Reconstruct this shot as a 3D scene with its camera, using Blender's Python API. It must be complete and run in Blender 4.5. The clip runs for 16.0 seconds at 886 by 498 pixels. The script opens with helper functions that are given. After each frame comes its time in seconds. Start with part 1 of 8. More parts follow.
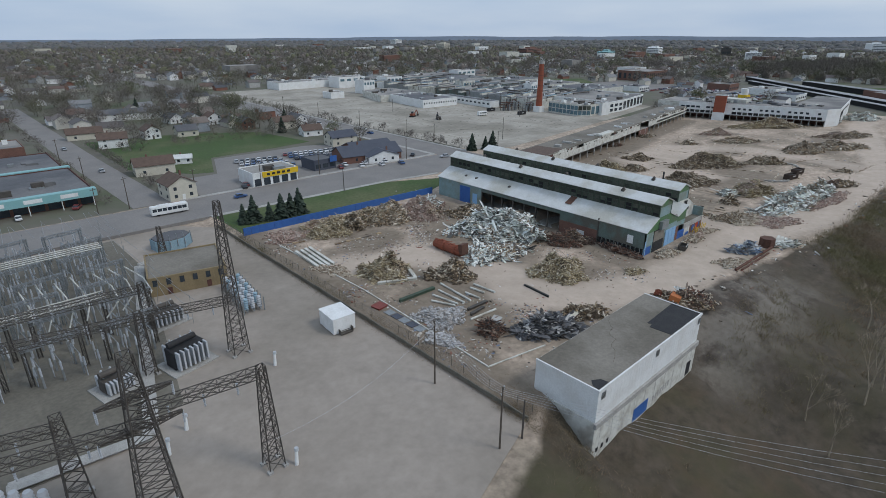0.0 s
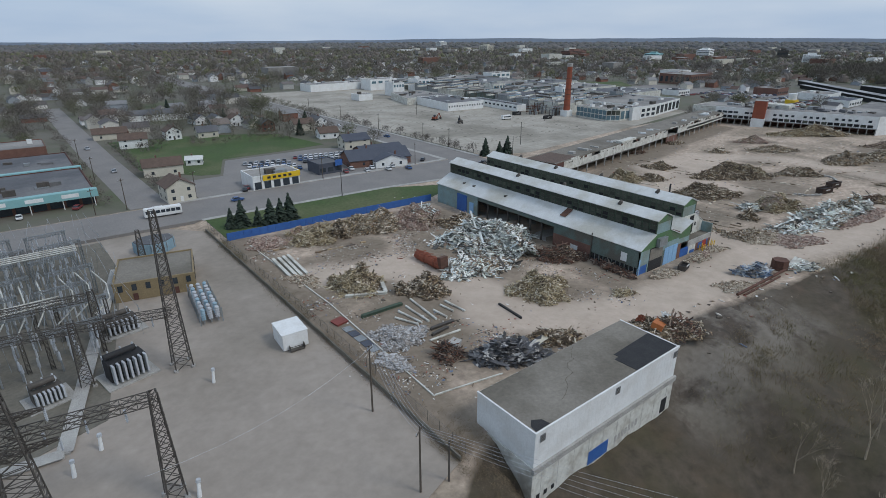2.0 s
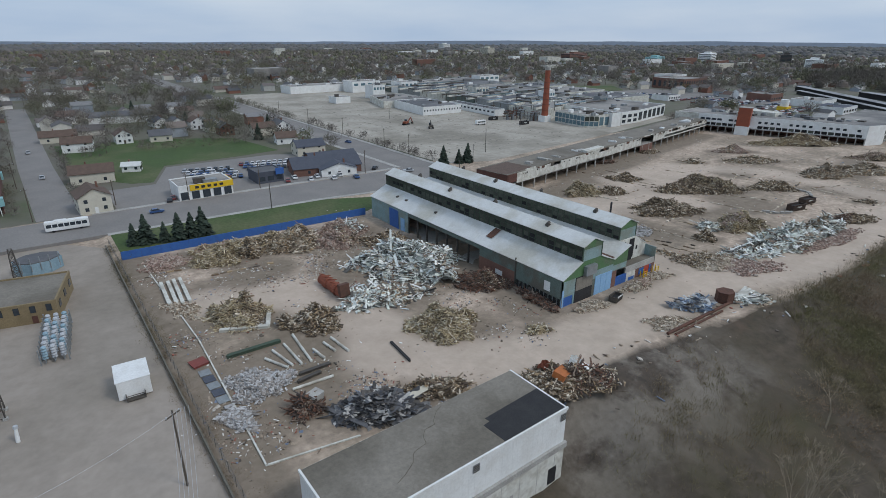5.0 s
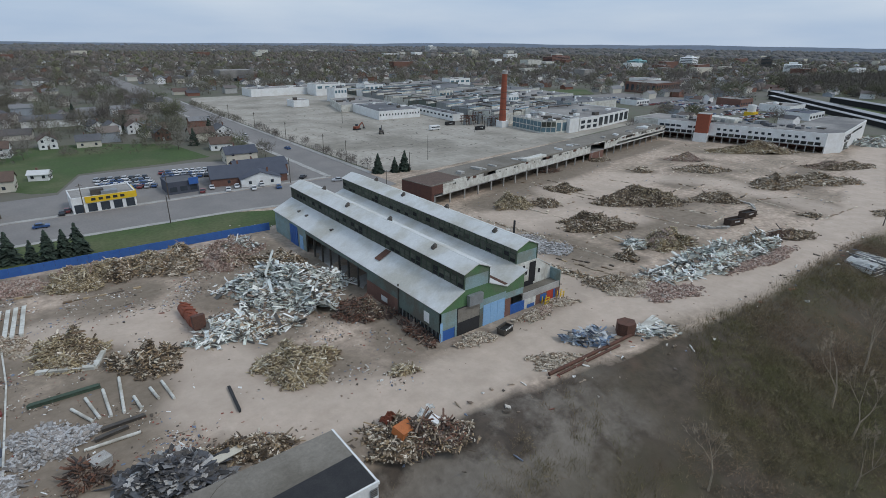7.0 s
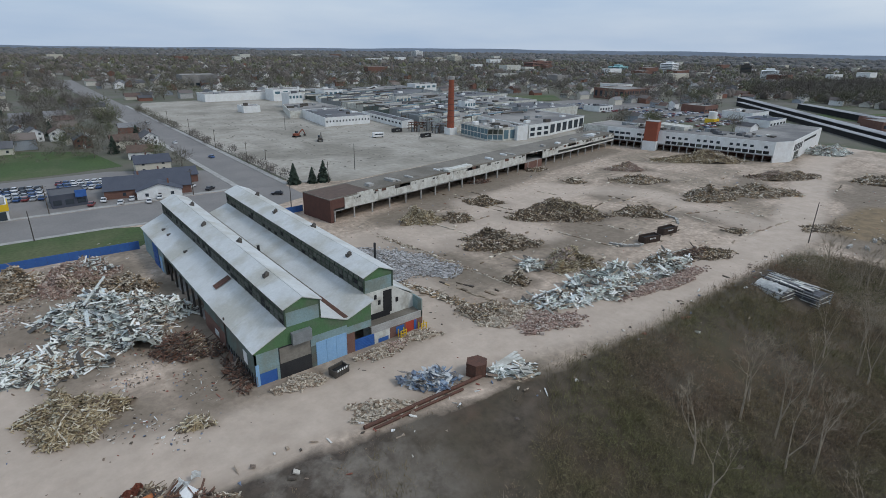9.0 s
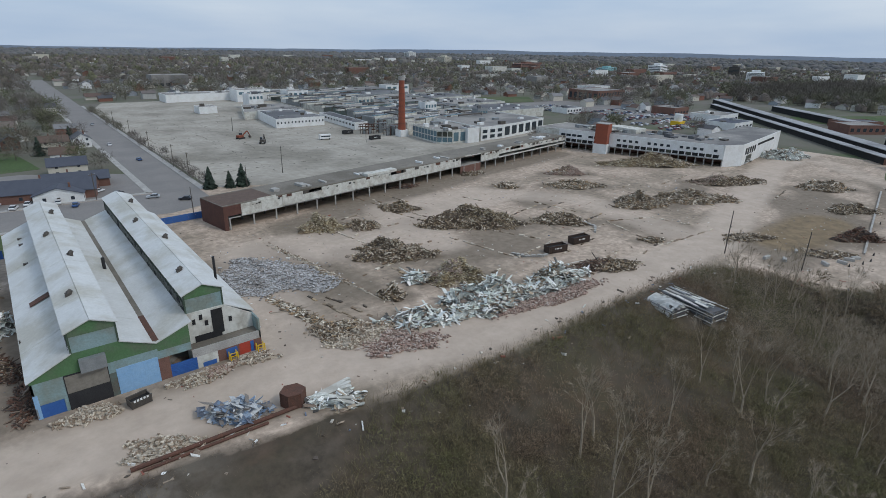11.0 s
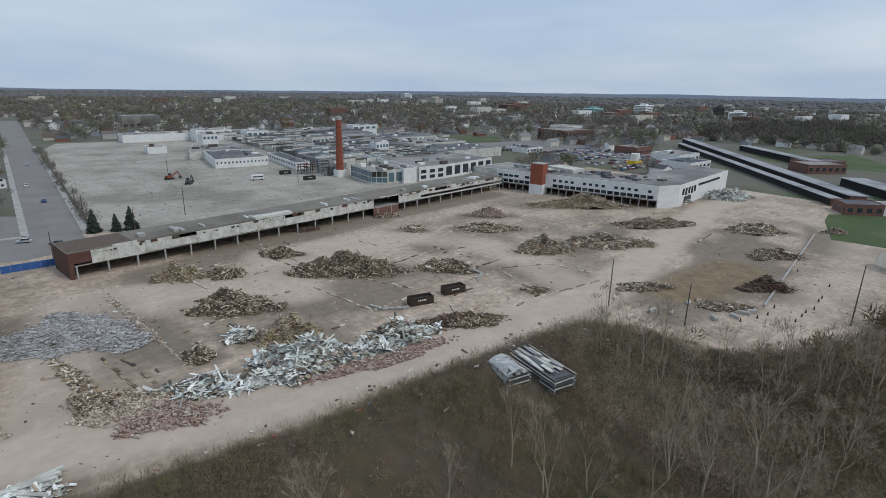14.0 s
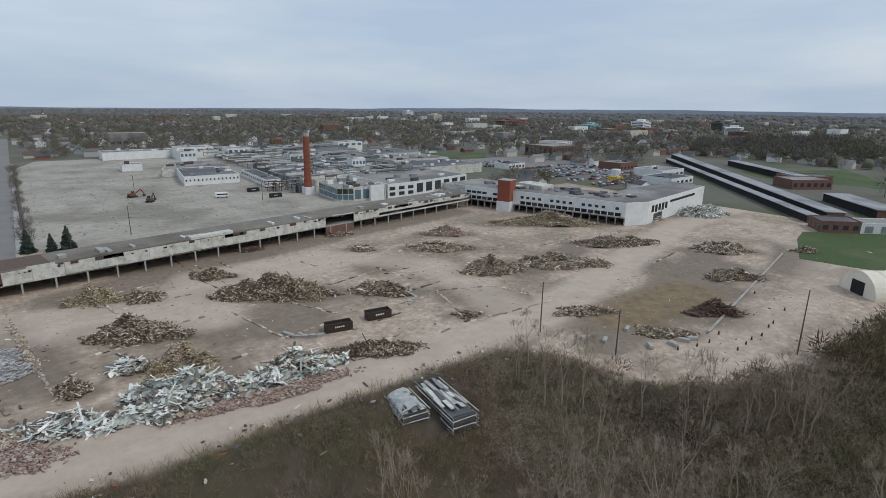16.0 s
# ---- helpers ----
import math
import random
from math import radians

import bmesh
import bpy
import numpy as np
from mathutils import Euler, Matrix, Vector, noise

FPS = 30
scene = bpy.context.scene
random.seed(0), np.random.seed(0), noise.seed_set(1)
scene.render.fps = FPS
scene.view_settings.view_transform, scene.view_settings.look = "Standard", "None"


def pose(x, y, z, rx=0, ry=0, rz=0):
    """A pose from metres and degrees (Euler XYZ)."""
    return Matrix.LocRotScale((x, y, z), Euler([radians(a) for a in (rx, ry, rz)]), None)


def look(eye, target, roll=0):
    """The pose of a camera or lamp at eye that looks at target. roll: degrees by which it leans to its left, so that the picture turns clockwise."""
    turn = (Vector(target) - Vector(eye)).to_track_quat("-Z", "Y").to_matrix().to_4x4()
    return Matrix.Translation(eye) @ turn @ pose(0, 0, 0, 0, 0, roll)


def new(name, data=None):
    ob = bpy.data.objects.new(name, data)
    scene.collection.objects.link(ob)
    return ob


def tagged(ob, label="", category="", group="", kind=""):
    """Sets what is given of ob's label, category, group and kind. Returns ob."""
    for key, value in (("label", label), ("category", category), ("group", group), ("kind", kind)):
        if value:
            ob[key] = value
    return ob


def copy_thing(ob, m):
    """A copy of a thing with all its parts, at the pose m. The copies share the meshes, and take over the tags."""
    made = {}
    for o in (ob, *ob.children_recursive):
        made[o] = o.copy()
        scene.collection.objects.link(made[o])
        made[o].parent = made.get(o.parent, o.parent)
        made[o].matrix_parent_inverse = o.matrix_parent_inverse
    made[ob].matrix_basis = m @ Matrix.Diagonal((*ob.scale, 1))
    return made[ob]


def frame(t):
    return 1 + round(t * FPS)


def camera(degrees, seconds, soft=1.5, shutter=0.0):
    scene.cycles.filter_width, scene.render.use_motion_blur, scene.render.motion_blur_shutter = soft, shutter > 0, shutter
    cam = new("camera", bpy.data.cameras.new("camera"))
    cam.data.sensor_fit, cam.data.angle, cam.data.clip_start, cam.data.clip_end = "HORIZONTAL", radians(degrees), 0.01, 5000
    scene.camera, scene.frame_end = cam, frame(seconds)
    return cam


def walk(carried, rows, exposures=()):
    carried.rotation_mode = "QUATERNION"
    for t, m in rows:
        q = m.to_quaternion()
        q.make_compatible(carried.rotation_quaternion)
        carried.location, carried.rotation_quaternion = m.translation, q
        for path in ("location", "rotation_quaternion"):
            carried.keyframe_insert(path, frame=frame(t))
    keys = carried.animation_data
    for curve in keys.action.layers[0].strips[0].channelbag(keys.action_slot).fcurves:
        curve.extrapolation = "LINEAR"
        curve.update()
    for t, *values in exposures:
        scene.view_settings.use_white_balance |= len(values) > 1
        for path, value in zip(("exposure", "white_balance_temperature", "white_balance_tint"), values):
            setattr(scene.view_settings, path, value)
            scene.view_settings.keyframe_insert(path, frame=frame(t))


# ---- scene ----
U = 1.25          # metres to one unit of the site plan
cam = camera(78.5, 16.0, soft=0.75)
METRES, EYE, TILT, LEAN, TURN = 163.6 * U, 45.0 * U, 0.0, 0.0, -43.0
ROWS = [
    (0.0, 0.0, 0.0, 0.0, 0.1, -21.96, -0.26),
    (0.5, 0.0205, 0.008, 0.0003, 0.54, -21.91, -0.2),
    (1.0, 0.0406, 0.0177, 0.0002, 0.84, -21.83, -0.13),
    (1.5, 0.0601, 0.0282, 0.0003, 3.85, -21.82, -0.09),
    (2.0, 0.0784, 0.0401, 0.0002, 4.86, -21.79, -0.12),
    (2.5, 0.0954, 0.053, -0.0006, 5.27, -21.77, -0.16),
    (3.0, 0.1108, 0.0665, -0.0011, 5.58, -21.73, -0.26),
    (5.5, 0.2119, 0.1469, -0.001, 5.51, -21.55, -0.62),
    (6.0, 0.2409, 0.1665, -0.0008, 4.94, -21.49, -0.72),
    (6.5, 0.2688, 0.186, -0.0008, 4.82, -21.43, -0.79),
    (7.0, 0.3, 0.2069, -0.0006, 4.75, -21.38, -0.82),
    (7.5, 0.3333, 0.2281, -0.0005, 4.58, -21.31, -0.86),
    (8.0, 0.3682, 0.2485, -0.0008, 4.16, -21.05, -0.9),
    (8.5, 0.4041, 0.2676, -0.001, 4.11, -20.97, -0.98),
    (9.0, 0.4405, 0.2857, -0.0013, 3.97, -20.88, -1.04),
    (9.5, 0.476, 0.3021, -0.0021, 3.84, -20.8, -1.19),
    (12.0, 0.6541, 0.3696, -0.0036, 4.04, -20.62, -1.24),
    (12.5, 0.686, 0.3842, -0.0046, 4.09, -19.72, -1.27),
    (13.0, 0.7162, 0.3984, -0.0054, 4.14, -18.73, -1.21),
    (13.5, 0.7446, 0.4123, -0.0059, 4.17, -17.74, -1.16),
    (14.0, 0.7721, 0.4258, -0.0063, 4.2, -16.77, -1.08),
    (14.5, 0.7986, 0.4392, -0.0069, 4.3, -15.77, -0.93),
    (15.0, 0.8239, 0.4522, -0.0077, 4.43, -15.17, -0.87),
    (15.5, 0.8487, 0.4649, -0.0085, 4.58, -15.18, -0.76),
    (16.0, 0.8725, 0.4763, -0.0086, 4.73, -15.12, -0.8),
]
walk(cam, [(t, pose(0, 0, EYE, TILT, LEAN, TURN) @ pose(METRES * x, METRES * y, METRES * z, 90 + pitch, roll, yaw)) for t, x, y, z, yaw, pitch, roll in ROWS],
     exposures=[(0.0, 0.0, 6500, 10), (12.0, 0.0, 6500, 10), (14.0, 0.0, 6620, 10), (16.0, 0.0, 6800, 10)])

# ---- sky and light: bright overcast with a soft high sun ----
SUN_ELEV, SUN_ROT = radians(48), radians(150)
world = bpy.data.worlds.new("overcast_sky")
scene.world = world
world.use_nodes = True
wn, wl = world.node_tree.nodes, world.node_tree.links
wn.clear()
w_out = wn.new("ShaderNodeOutputWorld")
w_bg = wn.new("ShaderNodeBackground")
w_bg.inputs["Strength"].default_value = 0.1
w_sky = wn.new("ShaderNodeTexSky")
w_sky.sky_type, w_sky.sun_disc = "NISHITA", False
w_sky.sun_elevation, w_sky.sun_rotation = SUN_ELEV, SUN_ROT
w_sky.air_density, w_sky.dust_density = 1.0, 2.0
w_co = wn.new("ShaderNodeTexCoord")
w_map = wn.new("ShaderNodeMapping")
w_map.inputs["Scale"].default_value = (1.0, 1.0, 5.5)
w_noise = wn.new("ShaderNodeTexNoise")
w_noise.inputs["Scale"].default_value, w_noise.inputs["Detail"].default_value = 2.2, 6
w_ramp = wn.new("ShaderNodeValToRGB")
w_ramp.color_ramp.elements[0].position, w_ramp.color_ramp.elements[1].position = 0.36, 0.68
w_ramp.color_ramp.elements[0].color = (4.4, 5.75, 7.75, 1)
w_ramp.color_ramp.elements[1].color = (6.15, 7.15, 8.5, 1)
w_mix = wn.new("ShaderNodeMix")
w_mix.data_type = "RGBA"
w_mix.inputs["Factor"].default_value = 0.82
wl.new(w_co.outputs["Generated"], w_map.inputs["Vector"])
wl.new(w_map.outputs["Vector"], w_noise.inputs["Vector"])
wl.new(w_noise.outputs["Fac"], w_ramp.inputs["Fac"])
wl.new(w_sky.outputs["Color"], w_mix.inputs["A"])
wl.new(w_ramp.outputs["Color"], w_mix.inputs["B"])
wl.new(w_mix.outputs["Result"], w_bg.inputs["Color"])
wl.new(w_bg.outputs["Background"], w_out.inputs["Surface"])
sun_data = bpy.data.lights.new("sun", "SUN")
sun_data.energy, sun_data.angle, sun_data.color = 1.15, radians(16), (1.0, 0.98, 0.95)
sun = new("sun", sun_data)
sun.matrix_world = look((0, 0, 300), (-math.sin(SUN_ROT) * math.cos(SUN_ELEV) * 100, math.cos(SUN_ROT) * -math.cos(SUN_ELEV) * 100, 300 - math.sin(SUN_ELEV) * 100))
scene.view_settings.exposure = 0.0


# ---- materials ----
def mat(name, c1, c2=None, scale=0.5, rough=0.85, metal=0.0, fine=8.0, fine_amt=0.35, bump=0.15, per_object=0.0, per_island=0.0, coords="Object", stretch=None, c3=None, c3_scale=0.06):
    """Two-scale noise between c1 and c2, a fine grain, an optional third colour in large blotches."""
    m = bpy.data.materials.new(name)
    m.use_nodes = True
    n, l = m.node_tree.nodes, m.node_tree.links
    b = n["Principled BSDF"]
    b.inputs["Roughness"].default_value, b.inputs["Metallic"].default_value = rough, metal
    c2 = c2 or tuple(v * 0.75 for v in c1)
    tc = n.new("ShaderNodeTexCoord")
    src = tc.outputs[coords]
    if stretch:
        mp = n.new("ShaderNodeMapping")
        mp.inputs["Scale"].default_value = stretch
        l.new(src, mp.inputs["Vector"])
        src = mp.outputs["Vector"]

    def noise_tex(s, d=5.0):
        t = n.new("ShaderNodeTexNoise")
        t.inputs["Scale"].default_value, t.inputs["Detail"].default_value = s, d
        t.inputs["Roughness"].default_value = 0.6
        l.new(src, t.inputs["Vector"])
        return t

    def ramp(sock, lo, hi):
        r = n.new("ShaderNodeMapRange")
        r.inputs["From Min"].default_value, r.inputs["From Max"].default_value = lo, hi
        l.new(sock, r.inputs["Value"])
        return r.outputs["Result"]

    def mix(fac, a, bcol, mode="MIX"):
        x = n.new("ShaderNodeMix")
        x.data_type, x.blend_type = "RGBA", mode
        for key, v in (("Factor", fac), ("A", a), ("B", bcol)):
            if isinstance(v, (tuple, list)):
                x.inputs[key].default_value = (*v[:3], 1)
            elif isinstance(v, (int, float)):
                x.inputs[key].default_value = v
            else:
                l.new(v, x.inputs[key])
        return x.outputs["Result"]

    big = noise_tex(scale)
    col = mix(ramp(big.outputs["Fac"], 0.32, 0.68), c1, c2)
    if c3:
        col = mix(ramp(noise_tex(c3_scale, 4).outputs["Fac"], 0.46, 0.62), col, c3)
    g = noise_tex(fine, 4)
    grey = ramp(g.outputs["Fac"], 0.25, 0.75)
    v = n.new("ShaderNodeMapRange")
    v.inputs["To Min"].default_value, v.inputs["To Max"].default_value = 1 - fine_amt, 1 + fine_amt
    l.new(grey, v.inputs["Value"])
    hs = n.new("ShaderNodeHueSaturation")
    l.new(v.outputs["Result"], hs.inputs["Value"])
    l.new(col, hs.inputs["Color"])
    col = hs.outputs["Color"]
    for amount, node, out in ((per_object, "ShaderNodeObjectInfo", "Random"), (per_island, "ShaderNodeNewGeometry", "Random Per Island")):
        if amount:
            oi = n.new(node)
            r = n.new("ShaderNodeMapRange")
            r.inputs["To Min"].default_value, r.inputs["To Max"].default_value = 1 - amount, 1 + amount
            l.new(oi.outputs[out], r.inputs["Value"])
            h2 = n.new("ShaderNodeHueSaturation")
            l.new(r.outputs["Result"], h2.inputs["Value"])
            l.new(col, h2.inputs["Color"])
            col = h2.outputs["Color"]
    l.new(col, b.inputs["Base Color"])
    if bump:
        bp = n.new("ShaderNodeBump")
        bp.inputs["Strength"].default_value, bp.inputs["Distance"].default_value = bump, 0.2
        l.new(g.outputs["Fac"], bp.inputs["Height"])
        l.new(bp.outputs["Normal"], b.inputs["Normal"])
    return m


def multi_mat(name, colours, per="island", rough=0.75, metal=0.0):
    """Scrap: each loose piece takes one of several colours by its own random number, with dirt over it."""
    m = mat(name, (0.3, 0.3, 0.3), rough=rough, metal=metal, scale=0.8, fine=5.0, fine_amt=0.3, bump=0.1)
    n, l = m.node_tree.nodes, m.node_tree.links
    src = n.new("ShaderNodeNewGeometry").outputs["Random Per Island"] if per == "island" else n.new("ShaderNodeObjectInfo").outputs["Random"]
    r = n.new("ShaderNodeValToRGB")
    r.color_ramp.interpolation = "CONSTANT"
    e = r.color_ramp.elements
    e[0].color, e[0].position = (*colours[0], 1), 0
    e[1].color, e[1].position = (*colours[1], 1), 1.0 / len(colours)
    for i, c in enumerate(colours[2:], 2):
        e.new(i / len(colours)).color = (*c, 1)
    l.new(src, r.inputs["Fac"])
    hs = [x for x in n if x.bl_idname == "ShaderNodeHueSaturation"][0]
    l.new(r.outputs["Color"], hs.inputs["Color"])
    return m


M = {}
M["dirt"] = None
M["asphalt"] = mat("asphalt", (0.235, 0.22, 0.205), (0.19, 0.18, 0.17), 0.08, 0.9, fine=1.5, fine_amt=0.12)
M["yard"] = mat("pale_yard_gravel", (0.345, 0.30, 0.255), (0.285, 0.247, 0.207), 0.04, 0.95, fine=0.5, fine_amt=0.12, c3=(0.25, 0.218, 0.18), c3_scale=0.025)
M["yard_dark"] = mat("darkened_gravel", (0.17, 0.155, 0.125), (0.125, 0.115, 0.092), 0.15, 0.95, fine=1.5, fine_amt=0.2)
M["lot"] = mat("cracked_concrete_lot", (0.40, 0.37, 0.315), (0.325, 0.298, 0.25), 0.06, 0.95, fine=0.35, fine_amt=0.2, c3=(0.235, 0.215, 0.175), c3_scale=0.022)
M["concrete"] = mat("weathered_concrete", (0.42, 0.41, 0.38), (0.3, 0.29, 0.27), 0.3, 0.9)
M["grass"] = mat("spring_grass", (0.056, 0.096, 0.024), (0.046, 0.076, 0.022), 0.06, 0.95, fine=1.0, fine_amt=0.3, c3=(0.095, 0.11, 0.045), c3_scale=0.03)
M["roof_metal"] = mat("pale_metal_roof", (0.62, 0.635, 0.62), (0.545, 0.555, 0.535), 0.25, 0.65, metal=0.0, fine=2.0, fine_amt=0.1, bump=0.05, c3=(0.46, 0.45, 0.395), c3_scale=0.09)
M["siding_green"] = mat("green_siding", (0.072, 0.155, 0.062), (0.085, 0.175, 0.08), 0.5, 0.7, fine=3, fine_amt=0.18, c3=(0.10, 0.14, 0.085), c3_scale=0.2)
M["siding_pale"] = mat("pale_blue_siding", (0.235, 0.335, 0.345), (0.19, 0.275, 0.27), 0.4, 0.7, fine=3, fine_amt=0.18, c3=(0.20, 0.235, 0.205), c3_scale=0.18)
M["siding_grey"] = mat("grey_green_siding", (0.125, 0.165, 0.145), (0.09, 0.125, 0.11), 0.4, 0.7, fine=3, fine_amt=0.2, c3=(0.11, 0.105, 0.085), c3_scale=0.2)
M["blue_paint"] = mat("faded_blue_paint", (0.03, 0.10, 0.33), (0.04, 0.13, 0.36), 0.8, 0.5, fine=3, fine_amt=0.12)
M["blue_pale"] = mat("light_blue_paint", (0.22, 0.40, 0.62), (0.27, 0.45, 0.64), 0.8, 0.6, fine=3, fine_amt=0.1)
M["white_paint"] = mat("weathered_white_paint", (0.77, 0.78, 0.765), (0.68, 0.69, 0.675), 0.35, 0.6, fine=3, fine_amt=0.1, bump=0.05, c3=(0.67, 0.67, 0.645), c3_scale=0.3)
M["white_stained"] = mat("stained_white_render", (0.64, 0.64, 0.585), (0.53, 0.525, 0.475), 0.35, 0.8, fine=1.2, fine_amt=0.12, c3=(0.42, 0.40, 0.345), c3_scale=0.4)
M["brick"] = mat("red_brick_wall", (0.19, 0.10, 0.074), (0.145, 0.076, 0.058), 0.4, 0.9, fine=6, fine_amt=0.25)
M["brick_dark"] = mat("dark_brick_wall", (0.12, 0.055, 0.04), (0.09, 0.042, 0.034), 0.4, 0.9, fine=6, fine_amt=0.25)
M["stack_brick"] = mat("orange_red_stack_brick", (0.30, 0.085, 0.045), (0.24, 0.07, 0.04), 0.25, 0.9, fine=4, fine_amt=0.2)
M["shed_roof"] = mat("pale_shed_roofing", (0.36, 0.365, 0.37), (0.28, 0.285, 0.29), 0.15, 0.7, fine=2, fine_amt=0.12, c3=(0.20, 0.20, 0.205), c3_scale=0.05)
M["black"] = mat("black_tar", (0.018, 0.018, 0.02), (0.03, 0.03, 0.03), 0.5, 0.8)
# Near-black colour; on openings it puts the shade of the inside into the surface.
M["dark"] = mat("near_black_void_fill", (0.012, 0.012, 0.013), (0.02, 0.02, 0.02), 0.5, 0.9)
M["roof_gravel"] = mat("grey_gravel_roof", (0.225, 0.205, 0.172), (0.175, 0.158, 0.13), 0.15, 0.95, fine=2, fine_amt=0.18, c3=(0.14, 0.125, 0.10), c3_scale=0.06)
M["roof_dark"] = mat("dark_flat_roof", (0.11, 0.112, 0.12), (0.085, 0.088, 0.095), 0.1, 0.9, fine=1, fine_amt=0.15, c3=(0.17, 0.17, 0.17), c3_scale=0.03)
M["roof_light"] = mat("light_flat_roof", (0.315, 0.30, 0.275), (0.215, 0.205, 0.19), 0.08, 0.9, fine=1, fine_amt=0.18, c3=(0.15, 0.145, 0.14), c3_scale=0.03)
M["cream"] = mat("cream_siding", (0.56, 0.53, 0.44), (0.5, 0.47, 0.39), 0.4, 0.8, fine=3, fine_amt=0.08)
M["yellow_brick"] = mat("ochre_brick", (0.265, 0.205, 0.115), (0.21, 0.16, 0.09), 0.4, 0.9, fine=5, fine_amt=0.2)
M["yellow"] = mat("yellow_sign_paint", (0.72, 0.48, 0.02), (0.68, 0.44, 0.02), 0.5, 0.5, fine=3, fine_amt=0.05)
M["teal"] = mat("teal_fascia", (0.20, 0.40, 0.41), (0.24, 0.44, 0.44), 0.5, 0.6, fine=3, fine_amt=0.08)
M["shingle_brown"] = mat("brown_shingles", (0.10, 0.07, 0.055), (0.13, 0.09, 0.07), 0.6, 0.95, fine=5, fine_amt=0.2)
M["shingle_blue"] = mat("slate_blue_roofing", (0.075, 0.083, 0.105), (0.06, 0.068, 0.09), 0.3, 0.8, fine=3, fine_amt=0.15)
M["steel"] = mat("weathered_steel", (0.105, 0.092, 0.078), (0.068, 0.06, 0.052), 0.8, 0.65, metal=0.2, fine=5, fine_amt=0.2)
M["galv"] = mat("galvanised_steel", (0.29, 0.31, 0.315), (0.215, 0.23, 0.235), 0.8, 0.5, metal=0.3, fine=5, fine_amt=0.15)
M["rust"] = mat("rusted_steel", (0.125, 0.055, 0.035), (0.08, 0.042, 0.03), 0.9, 0.85, fine=5, fine_amt=0.3)
M["glass"] = mat("dark_window_glass", (0.03, 0.04, 0.05), (0.045, 0.055, 0.065), 0.5, 0.12, fine=2, fine_amt=0.1, bump=0)
M["glass_old"] = mat("dusty_wired_glass", (0.062, 0.07, 0.05), (0.034, 0.04, 0.032), 0.6, 0.4, fine=3, fine_amt=0.35, bump=0, per_object=0.5)
M["glass_blue"] = mat("blue_green_glass", (0.12, 0.20, 0.23), (0.09, 0.15, 0.18), 0.4, 0.2, fine=2, fine_amt=0.15, bump=0)
M["red"] = mat("red_paint", (0.42, 0.055, 0.03), (0.36, 0.05, 0.03), 0.6, 0.6, fine=4, fine_amt=0.15)
M["orange"] = mat("orange_paint", (0.47, 0.15, 0.04), (0.38, 0.12, 0.035), 0.6, 0.6, fine=4, fine_amt=0.15)
M["trunk"] = mat("brown_bark", (0.11, 0.09, 0.07), (0.08, 0.065, 0.05), 1.5, 0.95, fine=8, fine_amt=0.2)
M["trunk_pale"] = mat("pale_bark", (0.38, 0.315, 0.23), (0.27, 0.22, 0.16), 1.0, 0.95, fine=6, fine_amt=0.25)
M["needle"] = mat("dark_conifer_needles", (0.026, 0.042, 0.03), (0.038, 0.056, 0.037), 0.8, 0.9, fine=4, fine_amt=0.3, per_island=0.35)
M["thicket"] = mat("olive_brown_thicket", (0.225, 0.168, 0.108), (0.17, 0.13, 0.08), 0.05, 0.95, fine=0.5, fine_amt=0.2, bump=0, per_island=0.1, c3=(0.145, 0.125, 0.062), c3_scale=0.022)
M["twig"] = mat("bare_budding_twigs", (0.175, 0.153, 0.133), (0.13, 0.115, 0.102), 0.02, 0.95, fine=0.3, fine_amt=0.15, bump=0, per_island=0.12, c3=(0.15, 0.145, 0.098), c3_scale=0.012)
M["brush"] = mat("dry_brush_twigs", (0.25, 0.18, 0.118), (0.182, 0.133, 0.086), 0.05, 0.95, fine=0.7, fine_amt=0.22, bump=0, per_island=0.12, c3=(0.165, 0.15, 0.07), c3_scale=0.03)
M["blue_light_steel"] = mat("pale_blue_transformer_paint", (0.27, 0.39, 0.46), (0.22, 0.33, 0.39), 0.8, 0.5, fine=4, fine_amt=0.15)
M["green_dull"] = mat("dull_green_paint", (0.055, 0.088, 0.058), (0.045, 0.065, 0.045), 0.8, 0.8, fine=4, fine_amt=0.3)
M["red_rust"] = mat("bright_red_rust", (0.26, 0.07, 0.035), (0.17, 0.055, 0.032), 0.9, 0.85, fine=4, fine_amt=0.35)
M["canvas"] = mat("cream_canvas", (0.80, 0.74, 0.62), (0.72, 0.66, 0.54), 0.3, 0.8, fine=2, fine_amt=0.08, bump=0.05)
M["porcelain"] = mat("grey_porcelain", (0.48, 0.50, 0.52), (0.4, 0.42, 0.44), 1, 0.4, fine=4, fine_amt=0.08)


# ---- geometry helpers ----
def thing(name, x, y, z=0.0, rot=0.0, label="", category="", group="", kind=""):
    ob = new(name)
    ob.empty_display_size = 0.3
    ob.matrix_basis = pose(x * U, y * U, z, 0, 0, rot)
    return tagged(ob, label, category, group, kind)


def mesh_of(bm, name, material):
    me = bpy.data.meshes.new(name)
    bm.to_mesh(me)
    bm.free()
    for mm in (material if isinstance(material, (list, tuple)) else [material]):
        me.materials.append(mm)
    return me


def part(name, bm, material, parent=None, label="", kind=""):
    me = bm if isinstance(bm, bpy.types.Mesh) else mesh_of(bm, name, material)
    ob = new(name, me)
    if parent is not None:
        ob.parent = parent
    return tagged(ob, label, kind=kind)


